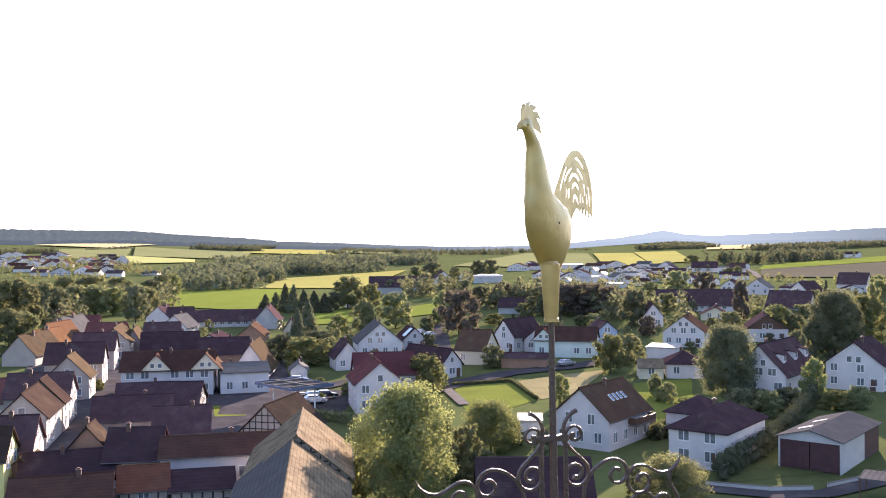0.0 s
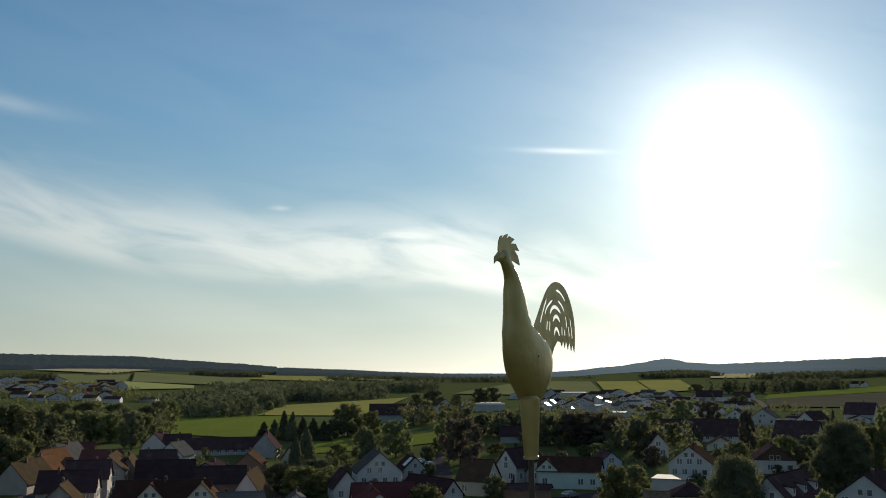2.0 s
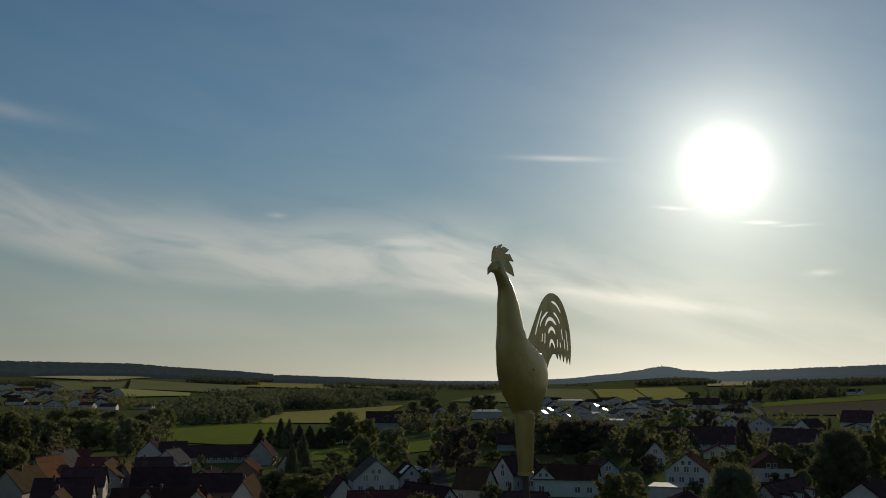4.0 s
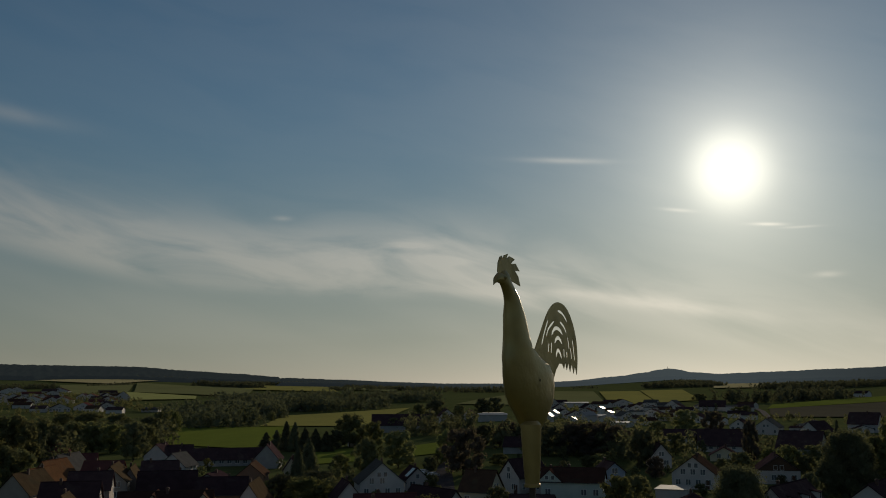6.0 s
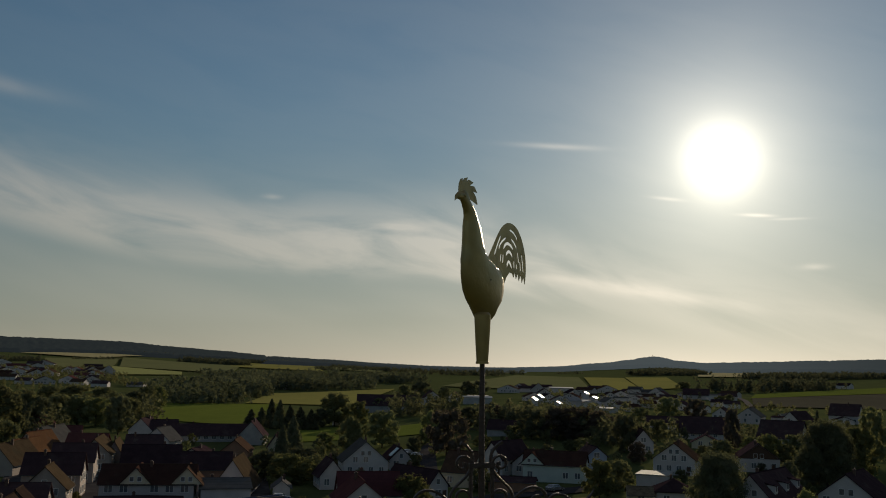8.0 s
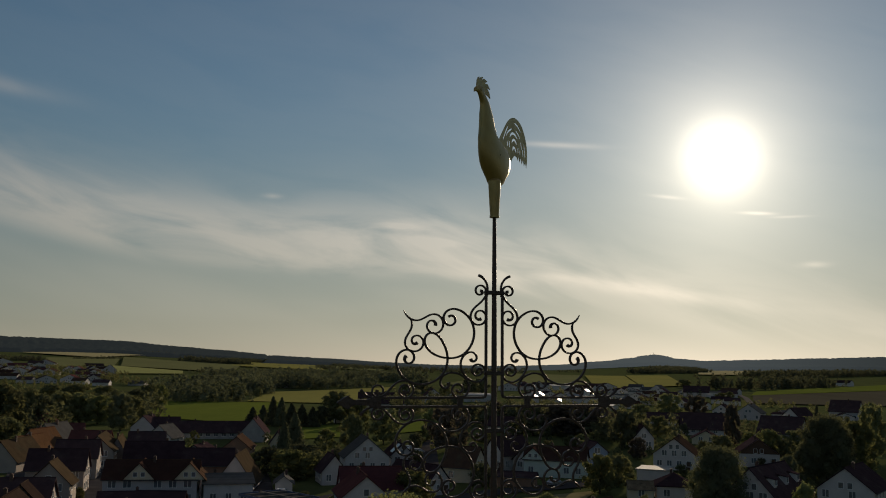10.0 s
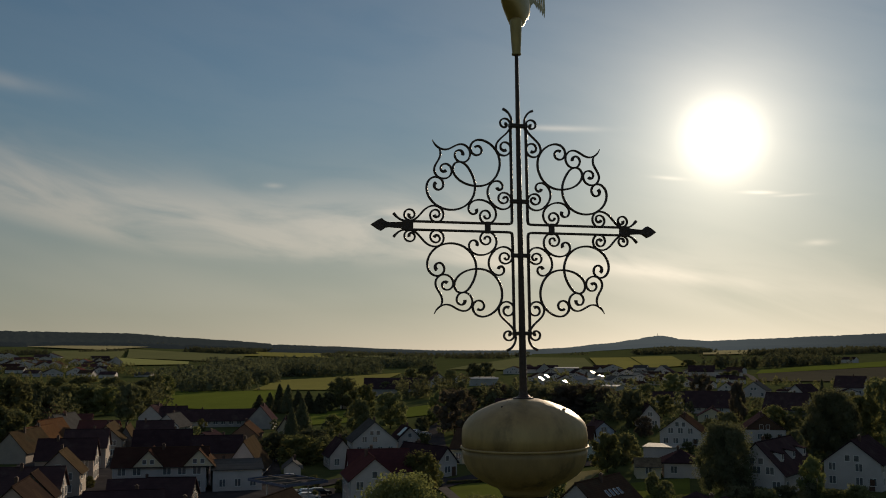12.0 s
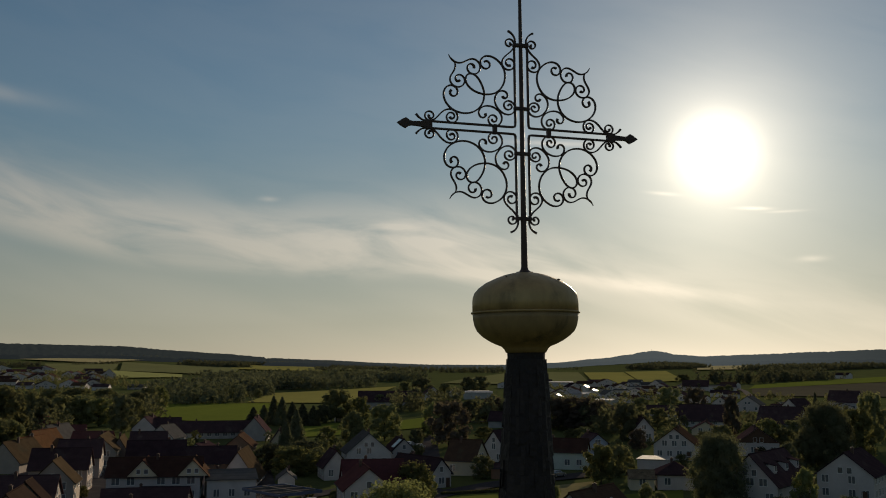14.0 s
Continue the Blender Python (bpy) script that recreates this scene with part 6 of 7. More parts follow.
def bar(bm, line, half, deep, ends=(1.0, 1.0)):
    """A flat forged bar along a line in the u-v plane (x, z), with slightly rounded edges."""
    rings = []
    n = len(line)
    for i, p in enumerate(line):
        d = (line[min(i + 1, n - 1)] - line[max(i - 1, 0)]).normalized()
        side = Vector((-d.y, d.x))
        k = 1.0
        if i < 6:
            k = ends[0] + (1 - ends[0]) * i / 6
        if i > n - 7:
            k = min(k, 1.0) if ends[1] == 1 else ends[1] + (1 - ends[1]) * (n - 1 - i) / 6
        ring = []
        for a, b in ((-1, -0.7), (-0.7, -1), (0.7, -1), (1, -0.7), (1, 0.7), (0.7, 1), (-0.7, 1), (-1, 0.7)):
            q = p + side * (a * half * k)
            ring.append(bm.verts.new((q.x, b * deep * min(1.0, k), q.y)))
        rings.append(ring)
    for a, b in zip(rings, rings[1:]):
        for k in range(8):
            bm.faces.new((a[k], a[(k + 1) % 8], b[(k + 1) % 8], b[k]))
    bm.faces.new(rings[0][::-1])
    bm.faces.new(rings[-1])


def plate(bm, outline, y0, y1):
    a = [bm.verts.new((x, y0, z)) for x, z in outline]
    b = [bm.verts.new((x, y1, z)) for x, z in outline]
    fa, fb = bm.faces.new(a), bm.faces.new(b[::-1])
    fa.normal_update()
    fb.normal_update()
    for i in range(len(a)):
        bm.faces.new((a[i], b[i], b[(i + 1) % len(a)], a[(i + 1) % len(a)]))
    bmesh.ops.triangulate(bm, faces=[fa, fb])


def make_cross():
    cross = new("iron_cross")
    cross.matrix_world = AXIS @ Matrix.Translation((0, 0, CROSS_Z)) @ Matrix.Rotation(TURN, 4, "Z")
    tagged(cross, "black wrought-iron cross with scrollwork on a golden ball", "cross")
    bm = bmesh.new()
    tube(bm, [(0, 0, -0.80), (0, 0, -0.56), (0, 0, -0.2), (0, 0, 0.3), (0, 0, 0.55), (0, 0, 0.86)], [0.019, 0.0165, 0.0135, 0.012, 0.0105, 0.0085], 12)
    part("rod", bm, IRON, cross)
    for su in (-1, 1):
        for sv in (-1, 1):
            bm = bmesh.new()
            line = [Vector((0.039 * su, 0.50 * sv)), Vector((0.039 * su, 0.30 * sv)), Vector((0.039 * su, 0.06 * sv)), Vector((0.0395 * su, 0.034 * sv)),
                    Vector((0.043 * su, 0.0225 * sv)), Vector((0.054 * su, 0.0195 * sv)), Vector((0.08 * su, 0.019 * sv)), Vector((0.3 * su, 0.019 * sv)), Vector((0.53 * su, 0.019 * sv))]
            bar(bm, line, 0.0052, 0.009)
            bmesh.ops.recalc_face_normals(bm, faces=bm.faces)
            part("rail", bm, IRON, cross)
            for name, half, foot, heading, length, bends in SCROLLS:
                line = [Vector((p.x * su, p.y * sv)) for p in forged(foot, heading, length, bends)]
                bm = bmesh.new()
                leafy = name in ("leaf_scroll", "leaf_tip")
                bar(bm, line, half * 0.88, 0.0075, (1.5 if leafy else 1.3 if name != "corner_scroll" else 0.4, 1.5 if name == "leaf_tip" else 1.9))
                bmesh.ops.recalc_face_normals(bm, faces=bm.faces)
                part(name, bm, IRON, cross)
    for v in (-0.488, -0.127, 0.127, 0.488):
        bm = bmesh.new()
        box(bm, (-0.046, -0.012, v - 0.009), (0.046, 0.012, v + 0.009))
        bmesh.ops.bevel(bm, geom=bm.edges[:], offset=0.002, segments=1, affect="EDGES")
        part("collar", bm, IRON, cross)
    for su in (-1, 1):
        bm = bmesh.new()
        box(bm, (su * 0.161 - 0.011, -0.012, -0.027), (su * 0.161 + 0.011, 0.012, 0.027))
        bmesh.ops.bevel(bm, geom=bm.edges[:], offset=0.002, segments=1, affect="EDGES")
        part("collar", bm, IRON, cross)
        bm = bmesh.new()
        outline = [(0.522, -0.025), (0.556, -0.025), (0.575, -0.014), (0.632, -0.0105), (0.648, -0.014), (0.668, -0.028), (0.685, -0.02), (0.715, 0.0),
                   (0.685, 0.02), (0.668, 0.028), (0.648, 0.014), (0.632, 0.0105), (0.575, 0.014), (0.556, 0.025), (0.522, 0.025)]
        plate(bm, [(su * u, v) for u, v in outline], -0.011, 0.011)
        bmesh.ops.recalc_face_normals(bm, faces=bm.faces)
        part("arm_tip", bm, IRON, cross)


def make_cock():
    heading = math.atan2(-0.878, -0.479)
    bm = bmesh.new()
    # socket
    ring_solid(bm, [(0.0, -0.004), (0.0225, -0.004), (0.0225, 0.004), (0.0205, 0.006), (0.0245, 0.07), (0.0282, 0.14), (0.029, 0.165), (0.02, 0.175)], 20)
    # body, neck and head: height, forward, half length, half width
    rows = ((0.15, -0.039, 0.0356, 0.026), (0.1716, -0.0447, 0.062, 0.0343), (0.193, -0.0429, 0.0784, 0.0407), (0.2206, -0.0423, 0.1184, 0.0445), (0.24780000000000002, -0.0389, 0.1374, 0.0464), (0.275, -0.0373, 0.147, 0.0461), (0.302, -0.0302, 0.1472, 0.0442), (0.3295, -0.0186, 0.1374, 0.0406), (0.351, 0.0155, 0.1037, 0.0381),
            (0.3785, 0.0405, 0.0691, 0.0342), (0.411, 0.0475, 0.0612, 0.03), (0.44, 0.0531, 0.0558, 0.0275), (0.4657, 0.0588, 0.0503, 0.0256), (0.5, 0.067, 0.037, 0.0205), (0.52, 0.076, 0.0345, 0.018), (0.54, 0.095, 0.032, 0.0145), (0.555, 0.112, 0.033, 0.013), (0.568, 0.116, 0.03, 0.011), (0.579, 0.117, 0.022, 0.008), (0.586, 0.116, 0.008, 0.003))
    sides, shift = 24, -0.016
    rings = []
    for z, h, b, a in rows:
        rings.append([bm.verts.new((h + b * math.cos(t), shift + a * math.sin(t), z)) for t in (2 * math.pi * i / sides for i in range(sides))])
    for p, q in zip(rings, rings[1:]):
        for i in range(sides):
            bm.faces.new((p[i], p[(i + 1) % sides], q[(i + 1) % sides], q[i]))
    bm.faces.new(rings[0][::-1])
    bm.faces.new(rings[-1])
    # hooked beak
    line = [Vector((0.13, 0.562)), Vector((0.158, 0.563)), Vector((0.176, 0.556)), Vector((0.187, 0.541))]
    rings = []
    for p, half in zip(line, (0.016, 0.0135, 0.009, 0.0012)):
        rings.append([bm.verts.new((p.x, shift + half * 0.7 * math.cos(t), p.y + half * math.sin(t))) for t in (2 * math.pi * k / 10 for k in range(10))])
    for p, q in zip(rings, rings[1:]):
        for k in range(10):
            bm.faces.new((p[k], p[(k + 1) % 10], q[(k + 1) % 10], q[k]))
    bm.faces.new(rings[-1])
    # eyes: small punched studs
    for s in (-1, 1):
        ring_at = [bm.verts.new((0.133 + 0.0055 * math.cos(t), shift + s * 0.0125, 0.564 + 0.0055 * math.sin(t))) for t in (2 * math.pi * k / 10 for k in range(10))]
        peak = bm.verts.new((0.133, shift + s * 0.016, 0.564))
        for k in range(10):
            bm.faces.new((ring_at[k], ring_at[(k + 1) % 10], peak))
    # comb with five swept points
    comb = [(0.153, 0.566), (0.161, 0.581), (0.157, 0.604), (0.145, 0.621), (0.131, 0.626), (0.135, 0.612), (0.117, 0.628), (0.093, 0.635), (0.106, 0.617), (0.084, 0.629), (0.049, 0.624),
            (0.076, 0.609), (0.043, 0.612), (0.018, 0.593), (0.051, 0.592), (0.028, 0.577), (0.015, 0.551), (0.06, 0.559), (0.088, 0.565), (0.112, 0.55), (0.135, 0.55)]
    plate(bm, comb, shift - 0.0015, shift + 0.0015)
    # tail: one sickle-shaped sheet, pierced by curved slots, fringed below
    outer = glide([(-0.06, 0.36), (-0.075, 0.375), (-0.104, 0.408), (-0.167, 0.478), (-0.206, 0.507), (-0.245, 0.522), (-0.287, 0.523), (-0.332, 0.51), (-0.37, 0.48), (-0.399, 0.438), (-0.413, 0.395), (-0.415, 0.346), (-0.405, 0.303)], 3)
    outer += [Vector(p) for p in ((-0.392, 0.33), (-0.378, 0.307), (-0.365, 0.337), (-0.349, 0.312), (-0.337, 0.341), (-0.322, 0.317), (-0.311, 0.343), (-0.299, 0.321), (-0.287, 0.335), (-0.262, 0.337), (-0.235, 0.318), (-0.19, 0.262), (-0.1, 0.26))]
    slots = (((-0.128, 0.388), (-0.151, 0.425), (-0.185, 0.468)), ((-0.168, 0.414), (-0.184, 0.439), (-0.231, 0.464)), ((-0.26, 0.497), (-0.301, 0.489), (-0.336, 0.465)),
             ((-0.275, 0.464), (-0.306, 0.451), (-0.327, 0.431)), ((-0.206, 0.419), (-0.244, 0.444), (-0.297, 0.426)), ((-0.229, 0.397), (-0.257, 0.415), (-0.289, 0.397)),
             ((-0.238, 0.355), (-0.256, 0.377), (-0.284, 0.352)), ((-0.374, 0.418), (-0.385, 0.376), (-0.39, 0.345)), ((-0.358, 0.387), (-0.362, 0.37), (-0.365, 0.35)),
             ((-0.186, 0.397), (-0.182, 0.385), (-0.178, 0.368)), ((-0.325, 0.375), (-0.326, 0.365), (-0.327, 0.355)), ((-0.302, 0.385), (-0.303, 0.37), (-0.303, 0.355)),
             ((-0.335, 0.42), (-0.342, 0.4), (-0.346, 0.38)), ((-0.205, 0.4), (-0.203, 0.385), (-0.2, 0.365)))
    loops = [outer]
    for k, (a, m, b) in enumerate(slots):
        mid = Vector(m) * 2 - (Vector(a) + Vector(b)) / 2
        line = [Vector(a) * (1 - u) ** 2 + mid * 2 * u * (1 - u) + Vector(b) * u * u for u in (i / 8 for i in range(9))]
        wide = 0.0058 if k in (4, 5, 6) else 0.0042
        left, right = [], []
        for i, p in enumerate(line):
            d = (line[min(i + 1, 8)] - line[max(i - 1, 0)]).normalized()
            w = wide * (1.0 if 0 < i < 8 else 0.3)
            left.append(p + Vector((-d.y, d.x)) * w)
            right.append(p - Vector((-d.y, d.x)) * w)
        loops.append(left + right[::-1])
    sheet = bmesh.new()
    for loop in loops:
        ring = [sheet.verts.new((p.x, shift - 0.0008, p.y)) for p in loop]
        for k in range(len(ring)):
            sheet.edges.new((ring[k], ring[(k + 1) % len(ring)]))
    bmesh.ops.triangle_fill(sheet, edges=sheet.edges[:], use_beauty=True, normal=(0, -1, 0))
    grown = bmesh.ops.extrude_face_region(sheet, geom=sheet.faces[:])
    for v in grown["geom"]:
        if isinstance(v, bmesh.types.BMVert):
            v.co.y += 0.0016
    whole = bpy.data.meshes.new("tail_sheet")
    sheet.to_mesh(whole)
    sheet.free()
    bm.from_mesh(whole)
    bpy.data.meshes.remove(whole)
    bmesh.ops.recalc_face_normals(bm, faces=bm.faces)
    for f in bm.faces:
        f.smooth = len(f.verts) == 4
    rim = [bm.verts.new((-0.005 + 0.0042 * math.cos(a), 0.0292, 0.287 + 0.0042 * math.sin(a))) for a in (k * math.pi / 5 for k in range(10))]
    bm.faces.new(rim[::-1]).material_index = 1  # a flat dark disc, painted as the hole in its flank
    data = mesh_of(bm, "weathercock", GILT)
    data.materials.append(BEAM)
    data.set_sharp_from_angle(angle=radians(40))
    ob = new("weathercock", data)
    ob.matrix_world = AXIS @ Matrix.Rotation(heading, 4, "Z")
    tagged(ob, "dull gilded sheet-metal weathercock with a pierced tail", "weathercock")


def make_ball():
    ball = new("steeple_ball")
    ball.matrix_world = AXIS @ Matrix.Translation((0, 0, -1.62))
    tagged(ball, "large weathered golden metal ball below the cross", "finial ball")
    top = [(0.018, 0.0), (0.07, -0.003), (0.115, -0.014), (0.16, -0.031), (0.212, -0.055), (0.25, -0.082), (0.273, -0.108), (0.283, -0.132), (0.286, -0.165), (0.2855, -0.213)]
    low = [(0.285, -0.221), (0.283, -0.25), (0.276, -0.285), (0.262, -0.315), (0.235, -0.342), (0.2, -0.366), (0.165, -0.384), (0.132, -0.397), (0.118, -0.41), (0.108, -0.43)]
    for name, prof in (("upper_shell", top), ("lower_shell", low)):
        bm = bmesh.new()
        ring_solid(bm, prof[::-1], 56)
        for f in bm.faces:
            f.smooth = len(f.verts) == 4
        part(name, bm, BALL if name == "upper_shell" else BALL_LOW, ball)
    bm = bmesh.new()
    ring_solid(bm, [(0.286, -0.2215), (0.2925, -0.221), (0.294, -0.217), (0.2925, -0.213), (0.286, -0.2125)], 56)
    part("seam_flange", bm, BALL, ball)
    bm = bmesh.new()
    ring_solid(bm, [(0.048, -0.004), (0.046, 0.004), (0.03, 0.008), (0.022, 0.016), (0.019, 0.03)], 24)
    part("collar", bm, IRON, ball)
    rnd = random.Random(4)
    for i in range(6):
        bm = bmesh.new()
        a, r = rnd.uniform(3.4, 6.0), rnd.uniform(0.09, 0.22)
        m = Matrix.Translation((r * math.cos(a), r * math.sin(a), -0.001 - 1.1 * r * r)) @ Matrix.Rotation(rnd.uniform(0, 3), 4, "Z")
        box(bm, (-0.005, -0.002, -0.004), (0.005, 0.002, 0.0015), m)
        part("rivet", bm, IRON, ball)


def make_spire():
    spire = new("church_spire")
    spire.matrix_world = Matrix.Translation((0.024, 0.0, 0.0))
    tagged(spire, "dark slate-clad church spire below the golden ball", "spire")
    z0 = 26.585
    bm = bmesh.new()
    ring_solid(bm, [(2.3, 0.0), (2.3, 12.0), (1.5, 12.4), (1.05, 15.0), (0.142, z0 - 0.8), (0.118, z0 - 0.3), (0.105, z0 - 0.06), (0.11, z0 + 0.0043), (0.09, z0 + 0.02)], 8, 0.2)
    part("core", bm, SLATE, spire)
    # overlapping slate courses, uneven at the edges
    rnd = random.Random(9)
    z, course = z0 - 0.09, 0
    while course < 34:
        r = 0.101 + (z0 - 0.06 - z) * 0.051
        count = max(8, int(2 * math.pi * r / 0.085))
        for k in range(count):
            if rnd.random() < 0.04:
                continue
            bm = bmesh.new()
            a = 2 * math.pi * (k + 0.5 * (course % 2)) / count
            w = math.pi * r / count * 1.08
            drop = 0.115 * rnd.uniform(0.85, 1.12)
            m = Matrix.Rotation(a, 4, "Z") @ Matrix.Translation((r + rnd.uniform(0, 0.002), 0, z)) @ Matrix.Rotation(-0.06 + rnd.uniform(-0.012, 0.006), 4, "Y") @ Matrix.Rotation(rnd.uniform(-0.03, 0.03), 4, "X")
            box(bm, (-0.002, -w, -drop), (0.002, w, 0.02), m)
            part("slate", bm, SLATE, spire)
        z -= 0.075
        course += 1


make_cross()
make_cock()
make_ball()
make_spire()


# ---------------------------------------------------------------- farm shed, filling station, cars, hedges
PANEL_WHITE = material("pale_sheet_wall", (0.45, 0.43, 0.42), (0.37, 0.355, 0.35), 0.6, scale=0.6, fine=5, rows=0, bump=0.2)
MAROON = material("maroon_sheet", (0.09, 0.045, 0.045), (0.065, 0.034, 0.036), 0.6, spec=0.15, scale=0.6, fine=5, bump=0.3)
SHEET = material("fibre_cement_sheet", (0.1, 0.096, 0.096), (0.074, 0.071, 0.072), 0.9, spec=0.0, scale=0.5, fine=4, bump=0.3, stain=((0.14, 0.12, 0.1), 0.5))
BLUE = material("blue_fascia", (0.1, 0.125, 0.2), (0.08, 0.1, 0.165), 0.5, scale=1, fine=8, bump=0.05)
TYRE = material("tyre_rubber", (0.025, 0.025, 0.025), (0.018, 0.018, 0.018), 0.85, scale=3, fine=20)
RIM = material("alloy_rim", (0.5, 0.5, 0.5), (0.4, 0.4, 0.4), 0.35, metal=0.8, scale=3, fine=20, bump=0.02)
PAINTS = {
    "white": material("white_car_paint", (0.75, 0.75, 0.75), (0.7, 0.7, 0.7), 0.2, scale=1, fine=4, bump=0.0, spec=0.6),
    "silver": material("silver_car_paint", (0.45, 0.46, 0.48), (0.4, 0.41, 0.43), 0.25, metal=0.6, scale=1, fine=4, bump=0.0, spec=0.6),
    "black": material("black_car_paint", (0.02, 0.02, 0.024), (0.016, 0.016, 0.02), 0.15, scale=1, fine=4, bump=0.0, spec=0.6),
}


def make_shed(x, y, rot, W, D, eave, peak):
    shed = new("farm_shed")
    shed.matrix_world = pose(x, y, land(x, y), 0, 0, rot)
    tagged(shed, "low farm shed with maroon doors and grey corrugated roof", "shed")
    slope = (peak - eave) / (W / 2)
    for s in (-1, 1):
        bm = bmesh.new()
        k = 44
        top, low = [], []
        for i in range(k + 1):
            yy = -D / 2 - 0.4 + (D + 0.8) * i / k
            up = 0.035 * (i % 2)
            top.append([bm.verts.new((s * u * (W / 2 + 0.35), yy, peak - slope * u * (W / 2 + 0.35) + up + 0.1)) for u in (0, 1)])
            low.append([bm.verts.new((s * u * (W / 2 + 0.35), yy, peak - slope * u * (W / 2 + 0.35) + up)) for u in (0, 1)])
        for i in range(k):
            bm.faces.new((top[i][0], top[i + 1][0], top[i + 1][1], top[i][1]))
            bm.faces.new((low[i][0], low[i][1], low[i + 1][1], low[i + 1][0]))
            bm.faces.new((top[i][1], top[i + 1][1], low[i + 1][1], low[i][1]))
        bm.faces.new((top[0][0], top[0][1], low[0][1], low[0][0]))
        bm.faces.new((top[-1][1], top[-1][0], low[-1][0], low[-1][1]))
        bmesh.ops.recalc_face_normals(bm, faces=bm.faces)
        part("roof_sheet", bm, SHEET, shed)
    for i, yy in enumerate((-D * 0.3, D * 0.05)):
        bm = bmesh.new()
        m = Matrix.Translation((-W * 0.2, yy, peak - slope * W * 0.2 + 0.15)) @ Matrix.Rotation(-math.atan(slope), 4, "Y")
        box(bm, (-0.9, -0.45, 0), (0.9, 0.45, 0.05), m)
        part("roof_light", bm, WALLS["grey"], shed, "white plastic roof light")
    bm = bmesh.new()
    plate(bm, [(-W / 2, eave - 0.35), (W / 2, eave - 0.35), (W / 2, eave), (0, peak - 0.03), (-W / 2, eave)], -D / 2, -D / 2 + 0.1)
    bmesh.ops.recalc_face_normals(bm, faces=bm.faces)
    part("gable_panel", bm, PANEL_WHITE, shed)
    for s in (-1, 1):
        bm = bmesh.new()
        for k in range(5):
            a = s * (0.06 + k * (W / 2 - 0.25) / 5)
            b = s * (0.06 + (k + 1) * (W / 2 - 0.25) / 5 - 0.015 * s * s)
            box(bm, (min(a, b), -D / 2 + 0.12, 0), (max(a, b), -D / 2 + 0.18 + 0.02 * (k % 2), eave - 0.33))
        part("sliding_door", bm, MAROON, shed)
        bm = bmesh.new()
        box(bm, (s * (W / 2 - 0.1) - 0.1, -D / 2 - 0.03, -0.5), (s * (W / 2 - 0.1) + 0.1, -D / 2 + 0.2, eave - 0.02))
        part("post", bm, PANEL_WHITE, shed)
        bm = bmesh.new()
        box(bm, (s * (W / 2 - 0.12) - 0.05, -D / 2 + 0.2, -0.6), (s * (W / 2 - 0.12) + 0.05, D * 0.1, eave - 0.02))
        part("side_wall", bm, PANEL_WHITE, shed)
        bm = bmesh.new()
        box(bm, (s * (W / 2 - 0.12) - 0.05, D * 0.1, -0.6), (s * (W / 2 - 0.12) + 0.05, D / 2, eave - 0.02))
        part("side_wall", bm, MAROON, shed, "maroon sheet side wall")
    bm = bmesh.new()
    box(bm, (-W / 2 + 0.1, D / 2 - 0.1, -0.6), (W / 2 - 0.1, D / 2, eave))
    part("back_wall", bm, MAROON, shed)


def make_canopy():
    x, y = -26.4, 165.2
    can = new("filling_station_canopy")
    can.matrix_world = pose(x, y, land(x, y), 0, 0, -47)
    tagged(can, "flat filling-station canopy with blue fascia and pale roof ribs", "canopy")
    h, a, b = 4.7, 5.8, 4.2
    bm = bmesh.new()
    box(bm, (-a, -b, h - 0.1), (a, b, h + 0.05))
    part("deck", bm, ASPHALT, can)
    for lo, hi in (((-a - 0.08, -b - 0.08, h - 0.2), (a + 0.08, -b, h + 0.22)), ((-a - 0.08, b, h - 0.2), (a + 0.08, b + 0.08, h + 0.3)),
                   ((-a - 0.08, -b, h - 0.2), (-a, b, h + 0.3)), ((a, -b, h - 0.2), (a + 0.08, b, h + 0.3))):
        bm = bmesh.new()
        box(bm, lo, hi)
        part("fascia", bm, BLUE, can, "blue metal fascia")
    for i in range(3):
        bm = bmesh.new()
        u = -a + 2 * a * (i + 0.5) / 3
        box(bm, (u - 0.22, -b, h + 0.052), (u + 0.22, b, h + 0.3))
        part("rib", bm, PAVING, can)
    bm = bmesh.new()
    box(bm, (-a, -0.22, h + 0.054), (a, 0.22, h + 0.34))
    part("rib", bm, PAVING, can)
    for u in (-0.6, 0.6):
        for v in (-0.45, 0.45):
            bm = bmesh.new()
            tube(bm, [(u * a, v * b, -0.4), (u * a, v * b, h - 0.1)], [0.14, 0.14], 10)
            part("post", bm, FRAME, can)


CAR_MESH = {}


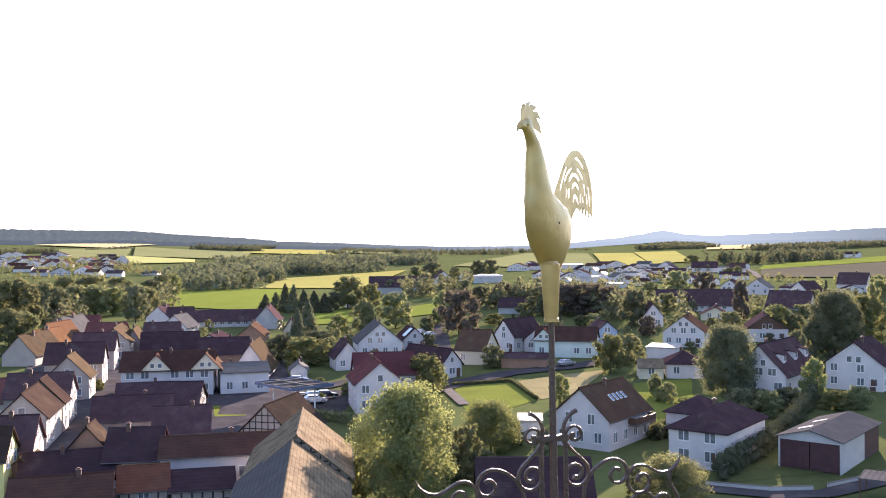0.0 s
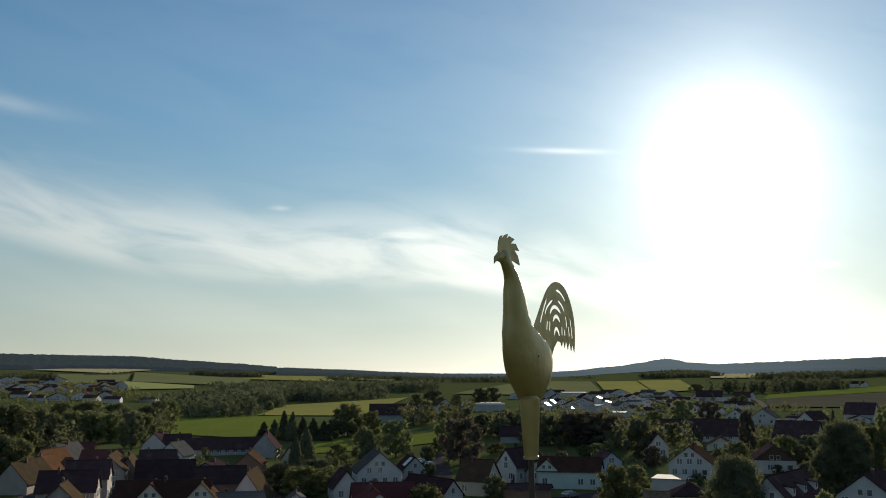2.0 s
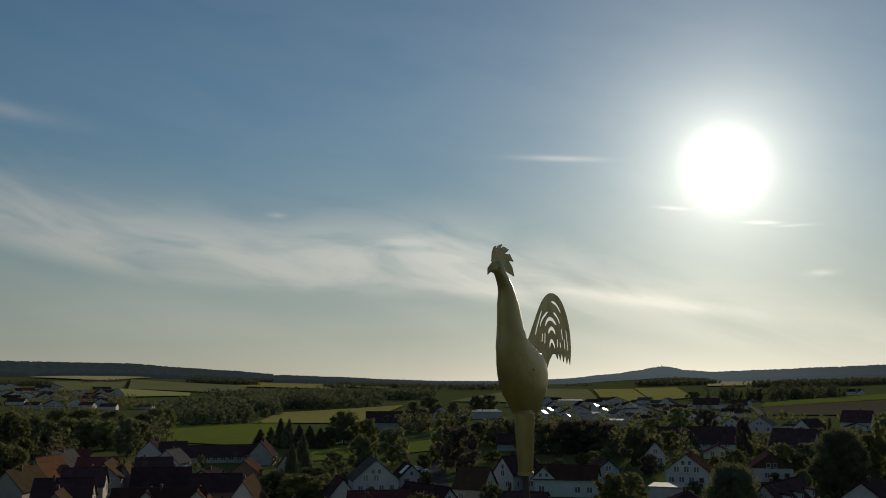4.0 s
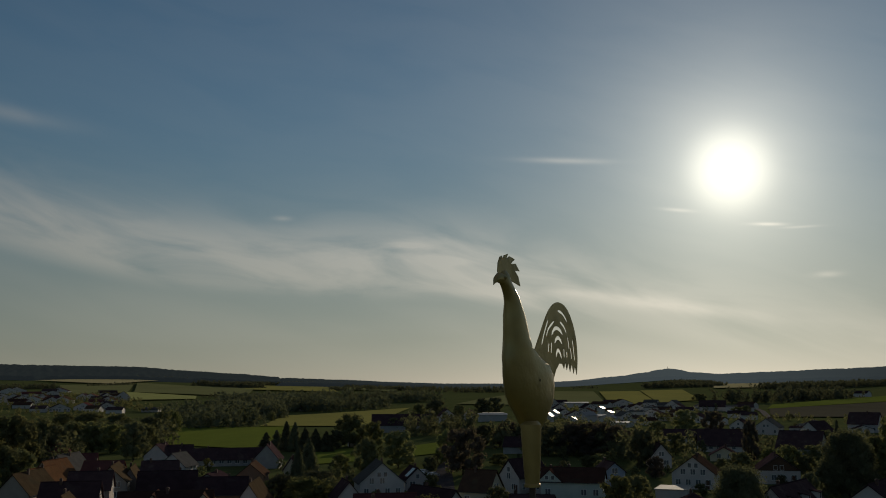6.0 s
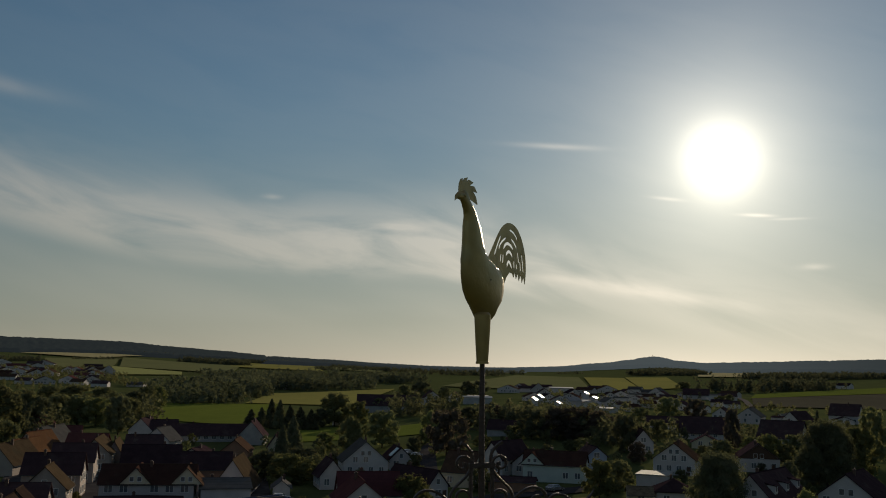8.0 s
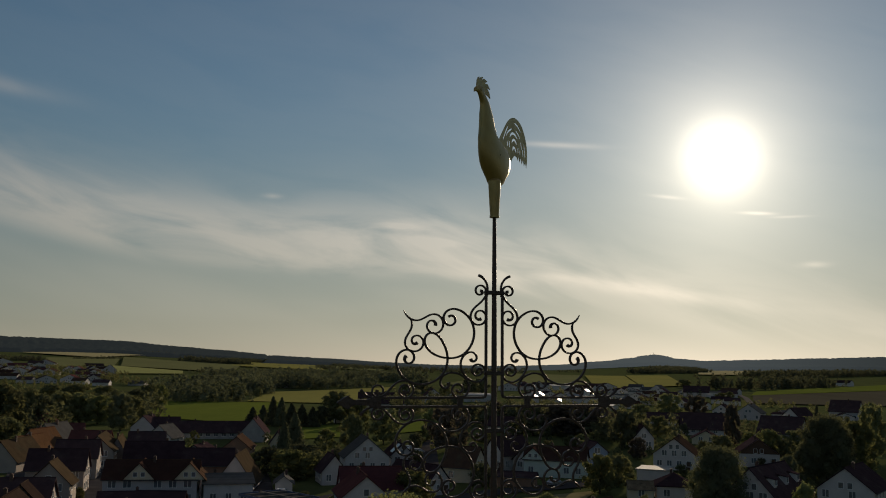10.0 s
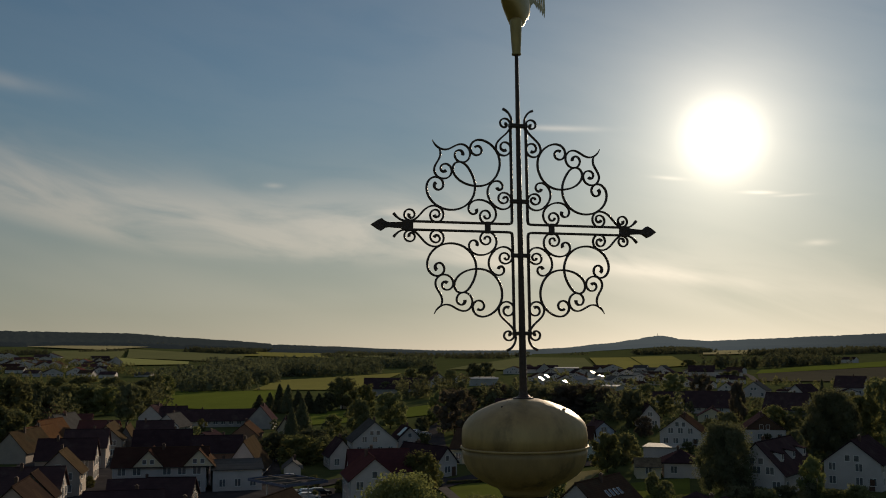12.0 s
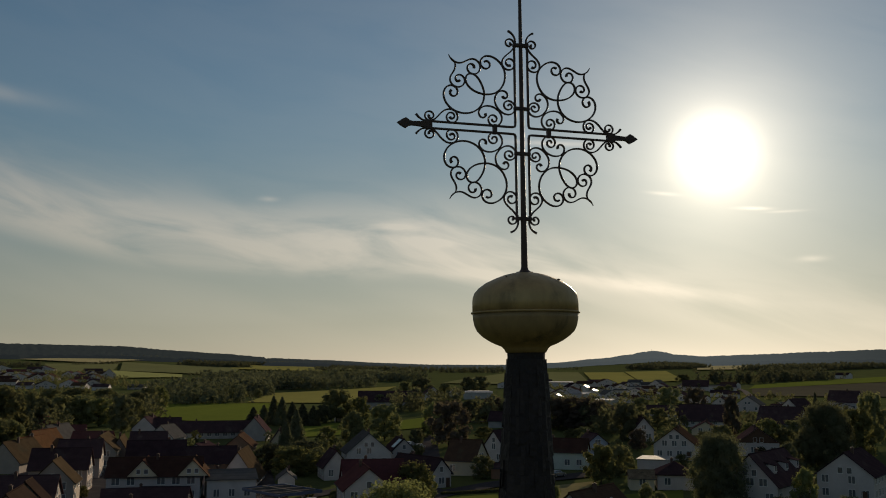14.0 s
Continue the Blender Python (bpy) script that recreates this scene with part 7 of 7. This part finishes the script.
def car(x, y, rot, paint, note):
    if paint not in CAR_MESH:
        bm = bmesh.new()
        side = [(-2.1, 0.3), (2.1, 0.3), (2.15, 0.62), (1.95, 0.8), (1.0, 0.92), (0.45, 1.4), (-1.2, 1.44), (-1.9, 0.98), (-2.15, 0.85)]
        a = [bm.verts.new((px, -0.86 if pz < 1 else -0.68, pz)) for px, pz in side]
        b = [bm.verts.new((px, 0.86 if pz < 1 else 0.68, pz)) for px, pz in side]
        bm.faces.new(a)
        bm.faces.new(b[::-1])
        for i in range(len(side)):
            bm.faces.new((a[i], b[i], b[(i + 1) % len(side)], a[(i + 1) % len(side)]))
        bmesh.ops.recalc_face_normals(bm, faces=bm.faces)
        body = mesh_of(bm, "body", PAINTS[paint])
        glass = []
        for lo, hi in (((-1.35, -0.78, 0.96), (0.5, -0.74, 1.32)), ((-1.35, 0.74, 0.96), (0.5, 0.78, 1.32))):
            bm = bmesh.new()
            box(bm, lo, hi)
            glass.append(mesh_of(bm, "side_window", GLASS))
        for px, tilt in ((0.74, 0.85), (-1.58, -1.0)):
            bm = bmesh.new()
            box(bm, (-0.02, -0.62, -0.28), (0.03, 0.62, 0.28), Matrix.Translation((px, 0, 1.17)) @ Matrix.Rotation(-tilt, 4, "Y"))
            glass.append(mesh_of(bm, "windscreen", GLASS))
        bm = bmesh.new()
        ring_solid(bm, [(0.2, -0.1), (0.31, -0.1), (0.32, 0), (0.31, 0.1), (0.2, 0.1)], 16)
        tyre = mesh_of(bm, "wheel", TYRE)
        bm = bmesh.new()
        ring_solid(bm, [(0.05, -0.105), (0.2, -0.11), (0.2, 0.11), (0.05, 0.105)], 12)
        CAR_MESH[paint] = (body, glass, tyre, mesh_of(bm, "rim", RIM))
    body, glass, tyre, rim = CAR_MESH[paint]
    base = new("car")
    base.matrix_world = pose(x, y, land(x, y) + 0.24, 0, 0, rot)
    tagged(base, f"parked {paint} car {note}", "car", group="parked cars")
    part("body", body, None, base)
    for g in glass:
        part(g.name.split(".")[0], g, None, base)
    for px in (-1.3, 1.35):
        for py in (-0.8, 0.8):
            w = part("wheel", tyre, None, base)
            w.matrix_local = Matrix.Translation((px, py, 0.32)) @ Matrix.Rotation(math.pi / 2, 4, "X")
            part("rim", rim, None, w)


def hedge(pts, width, height, kind, label):
    rnd = random.Random(int(abs(pts[0][0]) * 10))
    verts, faces = [], []
    for (x0, y0), (x1, y1) in zip(pts, pts[1:]):
        n = max(2, int(math.hypot(x1 - x0, y1 - y0) / (width * 0.26)))
        for i in range(n):
            t = (i + rnd.random() * 0.7) / n
            x, y = x0 + (x1 - x0) * t, y0 + (y1 - y0) * t
            tall = height * rnd.uniform(0.85, 1.12)
            for k in range(max(2, int(tall / width * 2))):
                z = tall * (k + 0.5) / max(2, int(tall / width * 2))
                c = Vector((x + rnd.uniform(-0.2, 0.2) * width, y + rnd.uniform(-0.2, 0.2) * width, land(x, y) + z))
                leaf_core(verts, faces, c, width * 0.24, rnd)
                leaf_quads(verts, faces, c, width * 0.42, 110, 0.1, rnd)
    data = bpy.data.meshes.new("hedge")
    data.from_pydata(verts, [], faces)
    data.materials.append(LEAF[kind])
    tagged(new("hedge", data), label, "hedge")


def make_carport(x, y, rot):
    port = new("carport")
    port.matrix_world = pose(x, y, land(x, y), 0, 0, rot)
    tagged(port, "small open carport with a grey ribbed flat roof beside a lane", "carport")
    bm = bmesh.new()
    box(bm, (-2.6, -2.4, 2.45), (2.6, 2.4, 2.6))
    part("roof", bm, SHEET, port)
    for k in range(9):
        bm = bmesh.new()
        u = -2.5 + 5.0 * k / 8
        box(bm, (u - 0.04, -2.38, 2.602), (u + 0.04, 2.38, 2.63))
        part("rib", bm, SHEET, port)
    for u in (-2.4, 2.4):
        for v in (-2.2, 2.2):
            bm = bmesh.new()
            box(bm, (u - 0.07, v - 0.07, -0.3), (u + 0.07, v + 0.07, 2.45))
            part("post", bm, DOOR, port)


def garden_wall(pts, height, label):
    """A low wall with a pale coping along a line in the plan."""
    wall = new("garden_wall")
    wall.matrix_world = pose(pts[0][0], pts[0][1], land(*pts[0]))
    tagged(wall, label, "garden wall")
    for (x0, y0), (x1, y1) in zip(pts, pts[1:]):
        length, turn = math.hypot(x1 - x0, y1 - y0), math.atan2(y1 - y0, x1 - x0)
        m = Matrix.Translation((x0 - pts[0][0], y0 - pts[0][1], 0)) @ Matrix.Rotation(turn, 4, "Z")
        bm = bmesh.new()
        box(bm, (0, -0.1, -0.5), (length - 0.02, 0.1, height), m)
        part("wall_panel", bm, WALLS["grey"], wall)
        bm = bmesh.new()
        box(bm, (-0.02, -0.15, height + 0.002), (length - 0.06, 0.15, height + 0.07), m)
        part("coping", bm, PAVING, wall)


make_carport(48.9, 104.6, -32)
garden_wall(((30.6, 111.4), (37.4, 108.6), (42.4, 108.9)), 0.5, "low grey garden wall with pale coping along a lane")
garden_wall(((44.5, 109.9), (52.0, 114.6), (62.0, 121.0)), 0.5, "low grey garden wall with pale coping along a lane")
make_shed(50.6, 124.4, -39, 7.8, 16.6, 3.9, 5.0)
make_canopy()
car(-26.5, 175.4, 20, "black", "under the filling-station canopy")
car(-24.4, 177.0, 20, "silver", "under the filling-station canopy")
car(-22.4, 178.2, 15, "black", "beside the filling station")
car(-23.8, 172.6, 18, "white", "beside the filling station")
car(-30.7, 198.4, 5, "white", "on the village road")
car(-7.2, 292.8, 70, "white", "on a pale parking place")
car(-4.3, 283.1, 60, "white", "on a pale parking place")
car(27.0, 211.5, 40, "silver", "on a paved drive beside a house")
hedge(((32.4, 112.6), (37.6, 120.0), (42.0, 125.6), (49.6, 138.4), (57.1, 152.0), (65.7, 168.4)), 2.4, 3.3, "hedge", "long dark clipped hedge beside a farm shed")
hedge(((1.4, 189.4), (13.2, 192.0), (16.4, 170.8)), 0.7, 0.6, "mid", "low clipped hedge round a bright lawn")
hedge(((-12.0, 150.0), (-22.0, 158.0)), 2.0, 1.6, "mid", "rough green hedge behind a barn")


mast = new("radio_mast")
mast_at = (4390 * math.sin(radians(12.75)), 4390 * math.cos(radians(12.75)))
mast.matrix_world = pose(mast_at[0], mast_at[1], land(*mast_at))
tagged(mast, "thin dark radio mast on the far wooded hill", "mast")
bm = bmesh.new()
tube(bm, [(0, 0, -3), (0, 0, 16), (0, 0, 24)], [0.9, 0.7, 0.3], 6)
part("pole", bm, BEAM, mast)
bm = bmesh.new()
box(bm, (-1.4, -1.0, 16), (1.4, 1.0, 17.5))
part("antenna_deck", bm, BEAM, mast)
